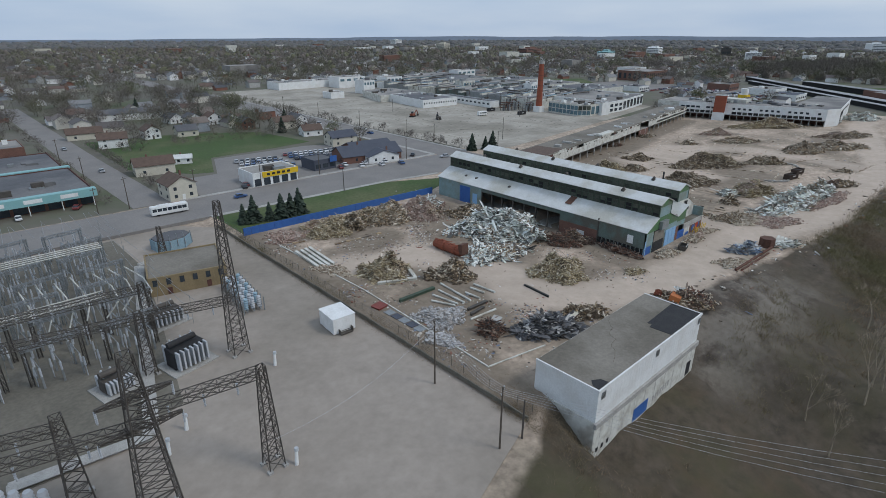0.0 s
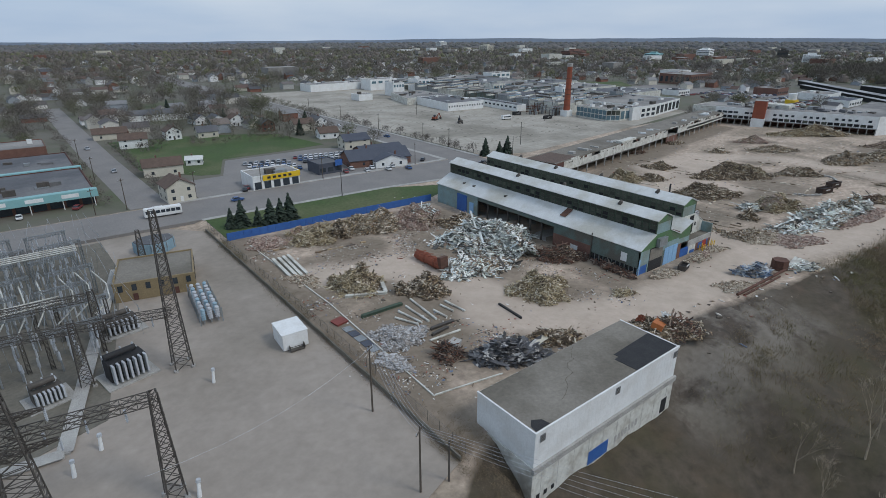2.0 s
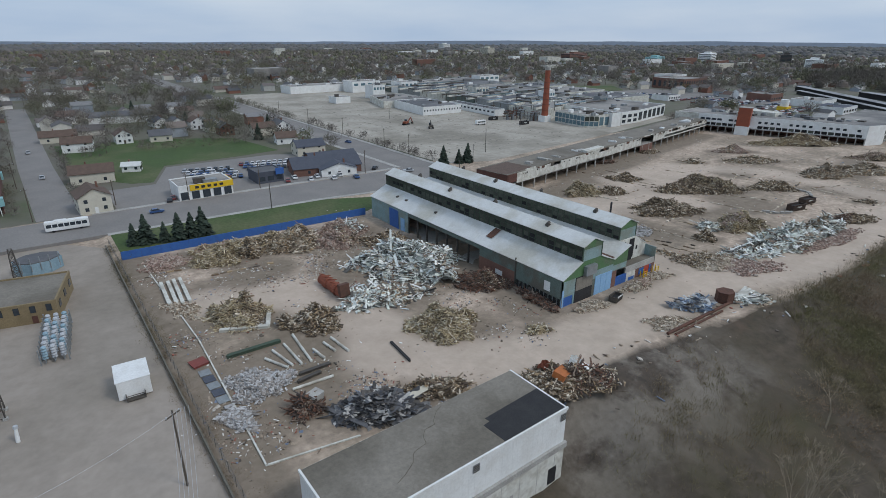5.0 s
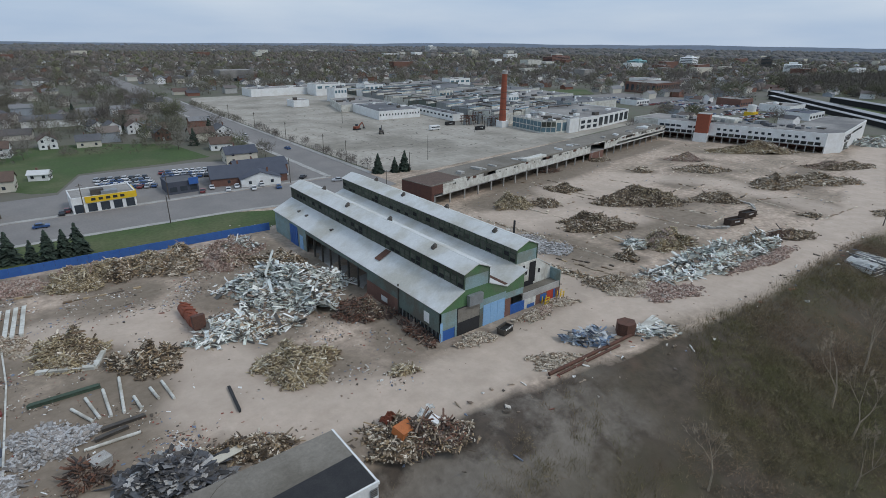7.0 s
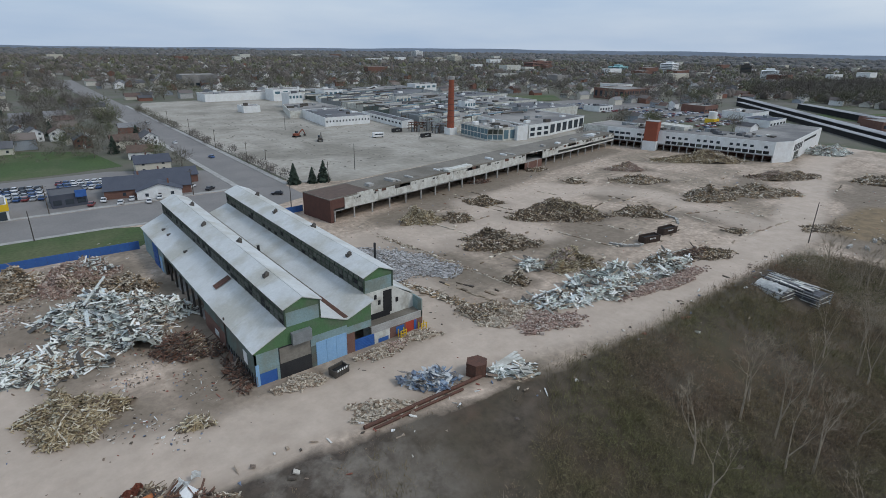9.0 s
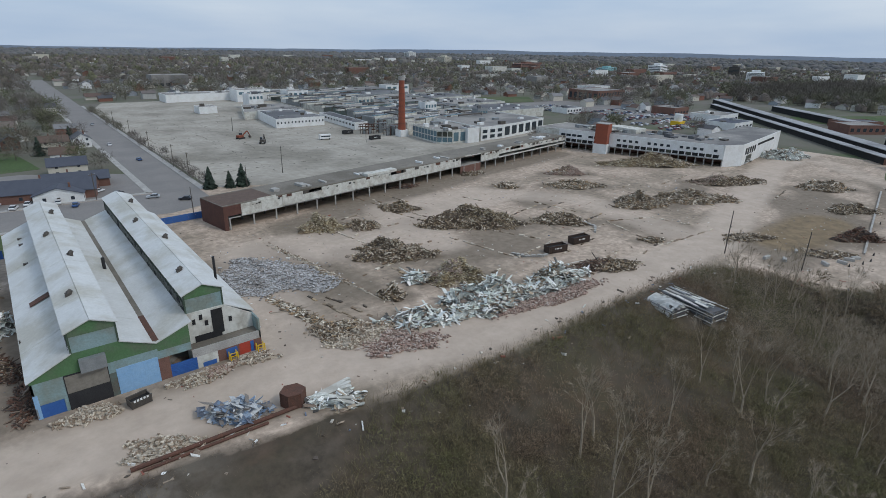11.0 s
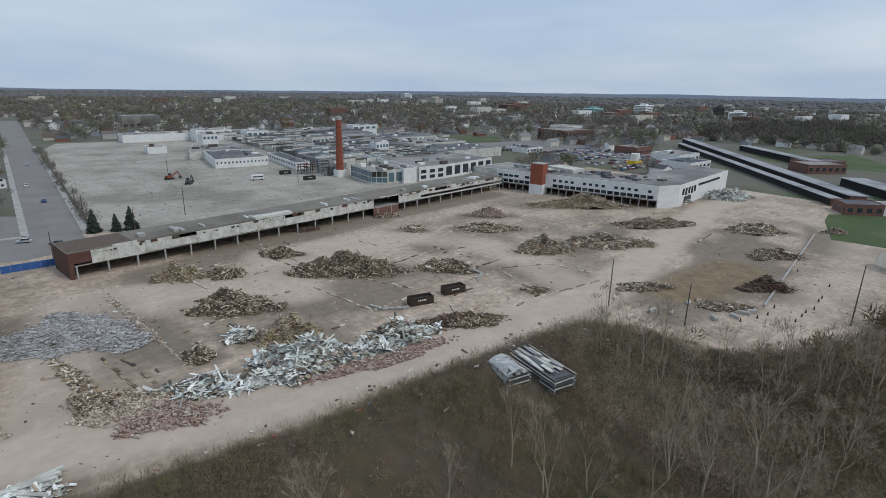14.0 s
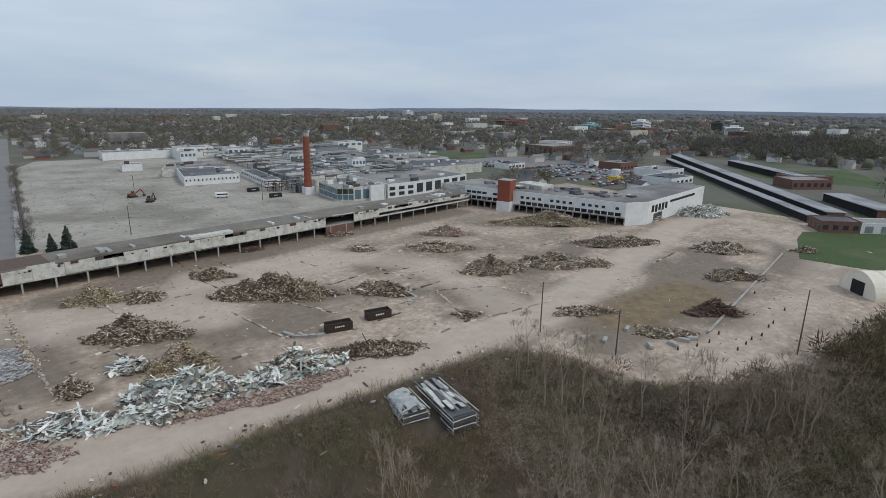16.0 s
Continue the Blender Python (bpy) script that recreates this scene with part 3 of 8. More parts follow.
    for k in range(12):
        part("window_bar", bx(0.0, 0.2, k * 11.5 * U / 11 - 0.06, k * 11.5 * U / 11 + 0.06, h(0.2), h(1.6)), M["galv"], hall)
    for k in range(0, 23, 2):
        part("window_pane", bx(0.04, 0.1, (k + 0.1) * 11.5 * U / 23, (k + 0.85) * 11.5 * U / 23, h(0.5 + 0.3 * (k % 3)), h(1.5)), M["glass_old"], hall)
    part("header_beam", bx(-0.05, 0.3, 22 * U, 48 * U, h(4.3), h(5.25)), M["siding_grey"], hall, "torn header over the open side")
    for k in range(8):
        part("column", bx(0.1, 0.5, (22 + k * 26 / 7) * U - 0.2, (22 + k * 26 / 7) * U + 0.2, 0, h(4.4)), M["steel"], hall)
    door = part("blue_door", bx(-0.12, -0.01, 52.2 * U, 56.2 * U, h(-0.5), h(4.6)), M["blue_paint"], hall, "tall faded blue sliding door")
    for k in range(5):
        part("door_rib", bx(-0.18, -0.12, (52.3 + k * 0.95) * U - 0.05, (52.3 + k * 0.95) * U + 0.05, h(-0.4), h(4.5)), M["blue_paint"], door)
    part("door_panel", bx(-0.1, -0.01, 49.5 * U, 51.2 * U, h(-0.5), h(3.2)), M["blue_pale"], hall, "pale blue door")
    part("wall_sign", bx(-0.1, -0.02, 2.8 * U, 4.2 * U, h(2.2), h(4.0)), M["white_paint"], hall, "white notice board")
    part("wall_sign", bx(-0.16, -0.1, 15 * U, 17 * U, h(0.8), h(1.8)), M["white_paint"], hall, "white notice board")
    part("downpipe", bx(-0.25, -0.02, 11.4 * U, 11.6 * U, 0, h(5.9)), M["steel"], hall)
    # east and back walls, floor, dark inside
    part("east_wall", bx(W - 0.3, W, 0, L, 0, h(5.15)), M["siding_pale"], hall)
    part("back_wall", bx(0.3, W - 0.3, L - 0.3, L, 0, h(5.3)), M["siding_pale"], hall)
    part("inner_wall", bx(14.0 * U, 14.3 * U, 0.4, L - 0.4, 0, h(5.8)), M["brick_dark"], hall)
    part("hall_floor", bx(0.35, W - 0.35, 0.3, L - 0.35, 0.7, 1.0), M["concrete"], hall)
    # south gable
    for m0, m1 in ((4.75, 9.95),):
        part("gable_wall", profile(bmesh.new(), [(0, h(3.4)), (14.15 * U, h(3.4)), (14.15 * U, h(5.0)), (0, h(5.0))], 0, 0.3), M["siding_pale"], hall, "pale blue green gable siding")
        part("gable_upper", profile(bmesh.new(), [(0, h(5.0)), (14.15 * U, h(5.0)), (14.15 * U, h(5.9)), (m1 * U, h(7.7)), (m0 * U, h(7.7)), (0, h(5.3))], -0.02, 0.28), M["siding_green"], hall, "green painted upper gable")
    part("gable_upper", profile(bmesh.new(), [(14.15 * U, h(4.6)), (18.4 * U, h(4.6)), (18.4 * U, h(7.6)), (14.15 * U, h(5.85))], -0.03, 0.27), M["siding_green"], hall, "green painted upper gable")
    part("gable_wall", bx(14.15 * U, 18.4 * U, 0, 0.3, h(3.4), h(4.6)), M["siding_pale"], hall, "pale blue green gable siding")
    part("inner_gable", profile(bmesh.new(), [(18.4 * U, 0), (28.2 * U, 0), (28.2 * U, h(5.1)), (24.1 * U, h(7.7)), (18.9 * U, h(7.7)), (18.4 * U, h(7.4))], 2.4 * U, 2.6 * U - 0.01), M["white_stained"], hall, "stained white inner wall left bare by demolition")
    # Near-black slabs on the wall paint in the shade inside the holes.
    part("torn_opening", bx(22.2 * U, 23.8 * U, 2.4 * U - 0.1, 2.4 * U - 0.004, h(3.4), h(7.4)), M["dark"], hall, "torn hole, its inner shade painted near-black")
    part("torn_opening", bx(19.6 * U, 23.4 * U, 2.4 * U - 0.14, 2.4 * U - 0.02, h(2.6), h(3.9)), M["dark"], hall, "torn hole, its inner shade painted near-black")
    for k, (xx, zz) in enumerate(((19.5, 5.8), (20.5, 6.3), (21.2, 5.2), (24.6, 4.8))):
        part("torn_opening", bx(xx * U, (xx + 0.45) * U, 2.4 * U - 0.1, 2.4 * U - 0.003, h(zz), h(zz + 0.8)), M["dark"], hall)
    part("annex_wall", bx(18.4 * U, 28.3 * U, 0, 0.3, h(1.9), h(3.1)), M["concrete"], hall, "grey concrete band over the annex")
    part("annex_roof", bx(18.4 * U, 28.3 * U, 0.3, 2.4 * U, h(2.7), h(2.9)), M["roof_gravel"], hall)
    part("hanging_hood", profile(bmesh.new(), [(5.3 * U, h(5.0)), (8.2 * U, h(5.0)), (8.2 * U, h(6.8)), (5.3 * U, h(6.8))], -1.0, -0.1), M["galv"], hall, "hanging grey metal hood")
    # lower front with its doors
    segs = [(0, 0.5, "blue_pale"), (3.0, 3.4, "siding_pale"), (8.2, 9.0, "siding_grey"), (14.0, 15.4, "brick"), (18.9, 19.4, "white_stained"), (19.4, 21.8, "white_stained"), (21.8, 24.9, "brick"), (27.2, 28.3, "brick")]
    for a, b_, k in segs:
        part("front_wall", bx(a * U, b_ * U, -0.01, 0.3, 0, h(3.4 if b_ < 16 else 1.9)), M[k], hall)
    part("front_wall", bx(0.5 * U, 3.0 * U, -0.005, 0.3, h(1.9), h(3.4)), M["siding_pale"], hall)
    part("low_door", bx(0.5 * U, 3.0 * U, 0.1, 0.3, 0, h(1.9)), M["blue_paint"], hall, "low blue roller door")
    part("dark_door", bx(3.4 * U, 8.2 * U, -0.08, 0.2, 0, h(5.0)), M["black"], hall, "tall near-black sliding door")
    part("door_top", bx(3.5 * U, 8.1 * U, -0.14, -0.085, h(2.4), h(4.8)), M["roof_gravel"], hall, "grey faded upper panel")
    part("pale_blue_door", bx(9.0 * U, 14.0 * U, -0.05, 0.2, 0, h(3.8)), M["blue_pale"], hall, "wide light blue sliding door")
    for k in range(4):
        part("door_rib", bx((9.1 + k * 1.6) * U - 0.06, (9.1 + k * 1.6) * U + 0.06, -0.1, -0.05, 0, h(3.8)), M["blue_pale"], hall)
    roll = part("roller_door", bx(15.4 * U, 18.9 * U, 0.05, 0.2, 0, h(1.9)), M["blue_paint"], hall, "deep blue roller door")
    for k in range(9):
        part("roller_slat", bx(15.4 * U, 18.9 * U, 0.0, 0.05, 0.3 + k * 0.33, 0.55 + k * 0.33), M["blue_paint"], roll)
    part("blue_board", bx(19.6 * U, 21.5 * U, -0.06, -0.012, h(-0.8), h(0.7)), M["blue_paint"], hall)
    part("blue_window", bx(23.0 * U, 24.6 * U, -0.06, -0.012, h(0.4), h(1.7)), M["blue_paint"], hall)
    part("red_door", bx(24.9 * U, 27.2 * U, 0.05, 0.25, 0, h(1.9)), M["red"], hall, "red loading door")
    part("blue_board", bx(26.6 * U, 27.1 * U, -0.02, 0.04, 0, h(1.8)), M["blue_paint"], hall)
    # roof details
    part("valley_gutter", bx(13.75 * U, 14.55 * U, 0.2, L, h(5.9), h(6.2)), M["roof_gravel"], hall, "broad dirty valley gutter")
    part("gutter_rust", bx(13.75 * U, 14.55 * U, 0.2, 9 * U, h(6.2), h(6.2) + 0.03), M["rust"], hall, "rusted end of the gutter")
    pipe = bmesh.new()
    tube(pipe, (25.6 * U, 10 * U, h(6.3)), (25.6 * U, 10 * U, h(12.6)), 0.26)
    tube(pipe, (25.6 * U, 10 * U, h(6.2)), (25.6 * U, 10 * U, h(6.8)), 0.5)
    part("flue_pipe", pipe, M["black"], hall, "tall black flue pipe")
    pipe = bmesh.new()
    tube(pipe, (13.1 * U, 31 * U, h(6.0)), (13.1 * U, 31 * U, h(8.6)), 0.35)
    part("flue_pipe", pipe, M["black"], hall, "short black flue pipe")

    def patch(xa, xb, ya, yb, material, lab):
        za, zb = [6.0 + (x - 0) * (7.7 - 5.3) / 5.0 - 0.45 for x in (xa, xb)]
        part("roof_patch", profile(bmesh.new(), [(xa * U, h(za) + 0.26), (xb * U, h(zb) + 0.26), (xb * U, h(zb) + 0.3), (xa * U, h(za) + 0.3)], ya * U, yb * U), material, hall, lab)
    patch(1.8, 4.4, 20.5, 22.2, M["rust"], "rusted roof sheet")
    for ya in (40, 52, 56):
        b = bx(2.2 * U, 2.2 * U + 0.9, ya * U, ya * U + 0.8, h(6.3), h(7.0))
        part("roof_hatch", b, M["steel"], hall)
    tw = thing("yellow_ladder_rack", 105 + 27.3, 48.3, -0.9, 0, "yellow steel ladder rack beside the loading doors", "ladder rack")
    for dx in (0, 1.3):
        for dy in (0, 0.9):
            part("post", bx(dx - 0.08, dx + 0.08, dy - 0.08, dy + 0.08, 0, 2.6), M["yellow"], tw)
    for z in (0.5, 1.2, 1.9, 2.5):
        part("rung", bx(-0.06, 1.36, -0.05, 0.05, z - 0.06, z + 0.06), M["yellow"], tw)
    tw2 = copy_thing(tw, pose((105 + 23.2) * U, 48.3 * U, -0.9, 0, 0, 0))
    return hall


make_factory_hall()


# ---- white flat-roofed block on the bank ----
def make_white_block():
    b = thing("white_block", 50.9, 26.8, 0, 0, "white metal-clad block with grey flat roof on a concrete base", "industrial building")
    w, d = 28.8 * U, 9.5 * U
    part("base_wall", bx(-0.12, w + 0.12, -0.12, d, -11.5, -0.2 * U), M["white_stained"], b, "stained pale concrete base")
    part("base_ledge", bx(-0.3, w + 0.3, -0.45, 0, -0.9 * U, -0.15 * U), M["concrete"], b, "weathered concrete ledge")
    part("cladding", bx(0, w, 0, d, -0.15 * U, 4.55 * U), M["white_paint"], b, "white corrugated metal cladding")
    for k in range(1, 37):                          # cladding ribs
        part("rib", bx(w * k / 37 - 0.015, w * k / 37 + 0.015, -0.008, 0, -0.15 * U, 4.5 * U), M["white_paint"], b)
    for k in range(1, 13):
        part("rib", bx(-0.008, 0, d * k / 13 - 0.015, d * k / 13 + 0.015, -0.15 * U, 4.5 * U), M["white_paint"], b)
    part("roof", bx(0.1, w - 0.1, 0.1, d - 0.1, 4.5 * U, 4.62 * U), M["roof_gravel"], b, "grey gravel roof with a long crack")
    rim = bmesh.new()
    box(rim, -0.15, w + 0.15, -0.15, 0.12, 4.4 * U, 4.75 * U)
    box(rim, -0.15, 0.12, 0.12, d, 4.4 * U, 4.75 * U)
    box(rim, w - 0.12, w + 0.15, 0.12, d, 4.4 * U, 4.66 * U)
    part("roof_edge", rim, M["white_paint"], b, "white metal roof edge")
    pt = [(19.2 * U, 0.3), (w - 0.2, 0.3), (w - 0.2, 4.7 * U), (19.9 * U, 4.3 * U), (20.0 * U, 3.6 * U), (19.0 * U, 3.5 * U)]
    part("roof_patch", prism(bmesh.new(), pt, 4.62 * U, 4.62 * U + 0.05), M["black"], b, "black tar patch")
    part("roof_patch", prism(bmesh.new(), [(0.4, 0.3), (3.2, 0.3), (2.9, 1.6), (1.6, 2.4), (0.6, 1.5)], 4.62 * U, 4.62 * U + 0.05), M["black"], b, "black tar patch")
    crack = [(8.6 + 1.05 * i + 0.5 * math.sin(i * 2.3), 2.4 + 0.72 * i + 0.45 * math.sin(i * 1.7 + 1)) for i in range(13)]
    for a, c in zip(crack, crack[1:]):
        part("roof_crack", beam(bmesh.new(), (a[0], a[1], 4.62 * U + 0.01), (c[0], c[1], 4.62 * U + 0.01), 0.05, 0.03), M["trunk"], b)
    for x in (0.9, 14.5 * U, 27.8 * U):
        v = part("wall_vent", bx(x, x + 1.1, -0.12, -0.055, 3.1 * U, 4.1 * U), M["galv"], b, "square louvred vent")
        for k in range(4):
            part("louvre", bx(x + 0.1, x + 1.0, -0.16, -0.12, 3.2 * U + k * 0.28, 3.2 * U + k * 0.28 + 0.12), M["steel"], v)
    part("painted_mural", bx(10.2 * U, 14.2 * U, -0.17, -0.125, -5.6 * U, -3.5 * U), M["blue_paint"], b, "blue spray-painted panel")
    for k in range(7):
        part("wall_marks", bx((15.6 + k * 0.75) * U, (16.1 + k * 0.75) * U, -0.15, -0.124, (-4.9 + 0.07 * k) * U, (-3.9 + 0.08 * k) * U), M["concrete"], b, "faded grey painted bars")
    # Doorway and small openings are near-black slabs, inner shade as colour.
    part("broken_doorway", bx(26.4 * U, 27.8 * U, -0.16, -0.125, -5.6 * U, -3.2 * U), M["dark"], b, "broken doorway, its inner shade painted near-black")
    for k in range(3):
        part("small_opening", bx(1.0 + 1.6 * k, 1.7 + 1.6 * k, -0.15, -0.125, -5.2 * U, -4.5 * U), M["dark"], b)
    for k in range(10):
        part("wall_stain_seam", bx(w * (k + 0.5) / 10 - 0.03, w * (k + 0.5) / 10 + 0.03, -0.14, -0.121, -7.5, -1.1), M["concrete"], b)


make_white_block()


# ---- long remnant of the factory: white fascia on posts under a flat roof ----
def make_long_remnant():
    ang = math.degrees(math.atan2(26.5, 162))
    v = thing("factory_remnant", 147.6, 107.6, 0, ang, "long stripped factory range, white fascia on bare posts", "factory building")
    L, D = 165 * U, 12.0 * U
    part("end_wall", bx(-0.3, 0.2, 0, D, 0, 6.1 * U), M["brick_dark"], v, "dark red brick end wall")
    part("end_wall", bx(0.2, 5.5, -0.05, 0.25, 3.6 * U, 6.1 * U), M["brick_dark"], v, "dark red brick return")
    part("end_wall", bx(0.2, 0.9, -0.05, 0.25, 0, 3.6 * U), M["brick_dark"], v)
    part("roof", bx(-0.3, L, 0.4, D, 6.0 * U, 6.25 * U), M["roof_gravel"], v, "weathered flat gravel roof")
    part("roof_tar", bx(0, 14 * U, 1.0, D - 1, 6.25 * U, 6.25 * U + 0.04), M["shingle_brown"], v, "dull brown roof felt")
    part("floor_slab", bx(0, L, 0.3, D, 2.8 * U, 3.0 * U), M["concrete"], v, "broken concrete floor slab")
    # Dark brick here carries the shade under the roof in its colour.
    part("back_wall", bx(0, L, D - 0.3, D, 0, 6.0 * U), M["brick_dark"], v, "rear wall, its shade put into a dark brick colour")
    rnd = random.Random(3)
    x, k = 5.5, 0
    while x < L:
        n = min(L, x + rnd.uniform(6, 10))
        gap = 86 * U < x < 97 * U
        if not gap:
            top = 6.05 * U if k % 5 != 3 else 5.2 * U
            f = part("fascia", bx(x + 0.04, n - 0.04, -0.1 + rnd.uniform(-0.05, 0.05), 0.2, (3.1 if x < 112 * U else 4.4) * U + rnd.uniform(-0.2, 0.2), top), M["white_stained"], v, "stained white fascia panel")
            for q in range(rnd.randint(0, 3)):
                sx = rnd.uniform(x + 0.3, n - 0.9)
                # Hole drawn as a near-black slab, its depth only painted.
                part("hole", bx(sx, sx + rnd.uniform(0.3, 1.2), -0.2, -0.155, 5.3 * U, 5.3 * U + rnd.uniform(0.2, 0.6)), M["dark"], f)
            if x > 112 * U:
                part("lower_fascia", bx(x, n, -0.05, 0.2, 3.0 * U, 3.5 * U), M["white_stained"], v)
        else:
            part("bricked_bay", bx(x, n, 0.1, 0.4, 0, 2.8 * U), M["brick"], v, "exposed red brick bay")
        x, k = n, k + 1
    for i in range(26):
        px = 1.5 + i * (L - 3) / 25
        part("post", bx(px - 0.22, px + 0.22, 0.05, 0.45, 0, 3.1 * U), M["concrete"], v)
        part("post", bx(px - 0.22, px + 0.22, D * 0.5, D * 0.5 + 0.4, 0, 3.0 * U), M["steel"], v)
    for i in range(20):
        px = rnd.uniform(10, L - 5)
        part("roof_box", bx(px, px + rnd.uniform(0.8, 3), rnd.uniform(2, 5), rnd.uniform(6, 9), 6.25 * U, 6.25 * U + rnd.uniform(0.3, 1.0)), M["concrete"] if i % 3 else M["white_paint"], v)
    part("raised_fascia", bx(46 * U, 58 * U, -0.2, 3, 6.26 * U, 7.0 * U), M["white_stained"], v, "raised white parapet box")
    x = 5.5
    while x < L - 3:                       # broken parapet, with torn lengths of dark roofing hanging over it
        n = x + rnd.uniform(3, 9)
        if rnd.random() < 0.7:
            part("parapet", bx(x, min(n, L), 0.25, 0.39, 6.0 * U, 6.25 * U + rnd.uniform(0.05, 0.45)), M["white_stained" if rnd.random() < 0.5 else "roof_gravel"], v)
        if rnd.random() < 0.55:
            part("hanging_felt", bx(x + 0.5, x + rnd.uniform(1.2, 3.5), -0.24, -0.17, 6.1 * U - rnd.uniform(0.3, 1.1), 6.15 * U), M["steel" if rnd.random() < 0.6 else "rust"], v, "torn dark roofing hanging over the fascia")
        x = n


make_long_remnant()


# ---- white L-shaped factory block with brick stair tower ----
def make_l_block():
    v = thing("l_shaped_block", 312, 140, 0, 0, "white stripped factory block, strip windows over open posts", "factory building")
    O = (312, 140)
    loc = lambda pts: [((x - O[0]) * U, (y - O[1]) * U) for x, y in pts]
    foot = [(313, 140), (334, 73), (343, 69.5), (402, 78), (404, 96), (350, 92), (334, 152), (308, 150)]
    part("roof", prism(bmesh.new(), loc(foot), 8.2 * U, 8.5 * U), M["roof_light"], v, "grey flat roof")
    part("floor_slab", prism(bmesh.new(), loc(foot), 2.8 * U, 3.1 * U), M["concrete"], v)

    def wall(p, q, z0, z1, m, name, lab="", t=0.35, off=0.0):
        (ax, ay), (bx_, by_) = loc([p, q])
        ln = math.hypot(bx_ - ax, by_ - ay)
        mm = pose(ax, ay, 0, 0, 0, math.degrees(math.atan2(by_ - ay, bx_ - ax)))
        return part(name, box(bmesh.new(), 0, ln, -t - off, -off, z0, z1, mm), M[m], v, lab), mm, ln

    front, mm, ln = wall((313, 140), (334, 73), 3.1 * U, 8.6 * U, "white_paint", "front_wall", "stained white wall with strip windows")
    for k in range(26):
        x = ln * (0.015 + 0.97 * k / 26)
        if 0.28 * ln < x < 0.37 * ln:
            continue
        if k % 5 != 4:
            part("window", box(bmesh.new(), x, x + ln * (0.019 if k > 9 else 0.03), -0.42, -0.36, 5.7 * U, 6.7 * U, mm), M["glass"], front)
        # Near-black and dark glass slabs paint the shade of the open bays.
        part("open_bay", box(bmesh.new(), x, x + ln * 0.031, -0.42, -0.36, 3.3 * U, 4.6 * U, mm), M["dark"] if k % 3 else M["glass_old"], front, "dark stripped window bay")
    part("slab_edge", box(bmesh.new(), 0, ln, -0.7, -0.36, 2.75 * U, 3.15 * U, mm), M["concrete"], v, "stained concrete slab edge")
    for k in range(22):
        x = ln * k / 21
        part("post", box(bmesh.new(), x - 0.25, x + 0.25, -0.3, 0.2, 0, 2.9 * U, mm), M["concrete"], v)
    wall((316, 141), (336, 74), 0, 2.8 * U, "brick_dark", "inner_wall", "", 0.3, -6)
    wall((334, 73), (343, 69.5), -0.2, 8.7 * U, "white_paint", "end_wall", "stained white end wall")
    endw, m2, l2 = wall((343, 69.5), (402, 78), 0, 8.7 * U, "white_paint", "end_wall", "white end wall with torn opening")
    for k in range(5):
        # Torn openings are near-black slabs that paint the shade within.
        part("torn_opening", box(bmesh.new(), 4 + k * 4.0, 6.8 + k * 4.0, -0.42, -0.36, (4.2 - 0.3 * (k % 2)) * U, 6.8 * U, m2), M["dark"], endw)
    part("torn_opening", box(bmesh.new(), 26, 60, -0.42, -0.36, 6.0 * U, 7.0 * U, m2), M["dark"], endw)
    part("torn_opening", box(bmesh.new(), 7, 17, -0.44, -0.37, 0.4 * U, 3.4 * U, m2), M["glass_old"], endw, "collapsed dark bay")
    for k in range(6):
        part("broken_slab", box(bmesh.new(), 6 + k * 2.1, 9.5 + k * 1.9, -1.2 - 0.2 * (k % 3), -0.45, (0.4 + 0.9 * (k % 4)) * U, (0.6 + 0.9 * (k % 4)) * U, m2 @ pose(0, 0, 0, 0, 3 * (k % 3) - 3, 0)), M["white_stained" if k % 2 else "concrete"], endw)
    wall((402, 78), (404, 96), 0, 8.7 * U, "white_stained", "east_wall")
    wall((334, 152), (308, 150), 0, 8.7 * U, "white_stained", "back_wall")
    wall((308, 150), (313, 140), 0, 8.7 * U, "white_stained", "west_wall")
    rnd = random.Random(5)
    for k in range(30):
        f = k / 30
        px, py = loc([(318 + 24 * f + rnd.uniform(0, 11), 138 - 60 * f)])[0]
        s = rnd.uniform(0.6, 2.4)
        part("roof_unit", bx(px - s, px + s, py - s * 0.8, py + s * 0.8, 8.5 * U, 8.5 * U + rnd.uniform(0.6, 2.0)), M[rnd.choice(["galv", "white_stained", "roof_dark", "steel"])], v)
    px, py = loc([(334, 118)])[0]
    part("penthouse", bx(px - 5, px + 5, py - 9, py + 9, 8.5 * U, 10.4 * U), M["white_stained"], v, "white set-back penthouse")
    t = thing("brick_stair_tower", 317.5, 117.0, 0, 17, "orange brick stair tower on a white base", "tower")
    part("white_base", bx(-1.2 * U, 4.4 * U, -0.6 * U, 5.4 * U, 0, 4.2 * U), M["white_paint"], t)
    part("brick_shaft", bx(-1.0 * U, 4.2 * U, -0.4 * U, 5.2 * U, 4.2 * U, 12.9 * U), M["stack_brick"], t)
    part("coping", bx(-1.1 * U, 4.3 * U, -0.5 * U, 5.3 * U, 12.9 * U, 13.1 * U), M["concrete"], t)


make_l_block()


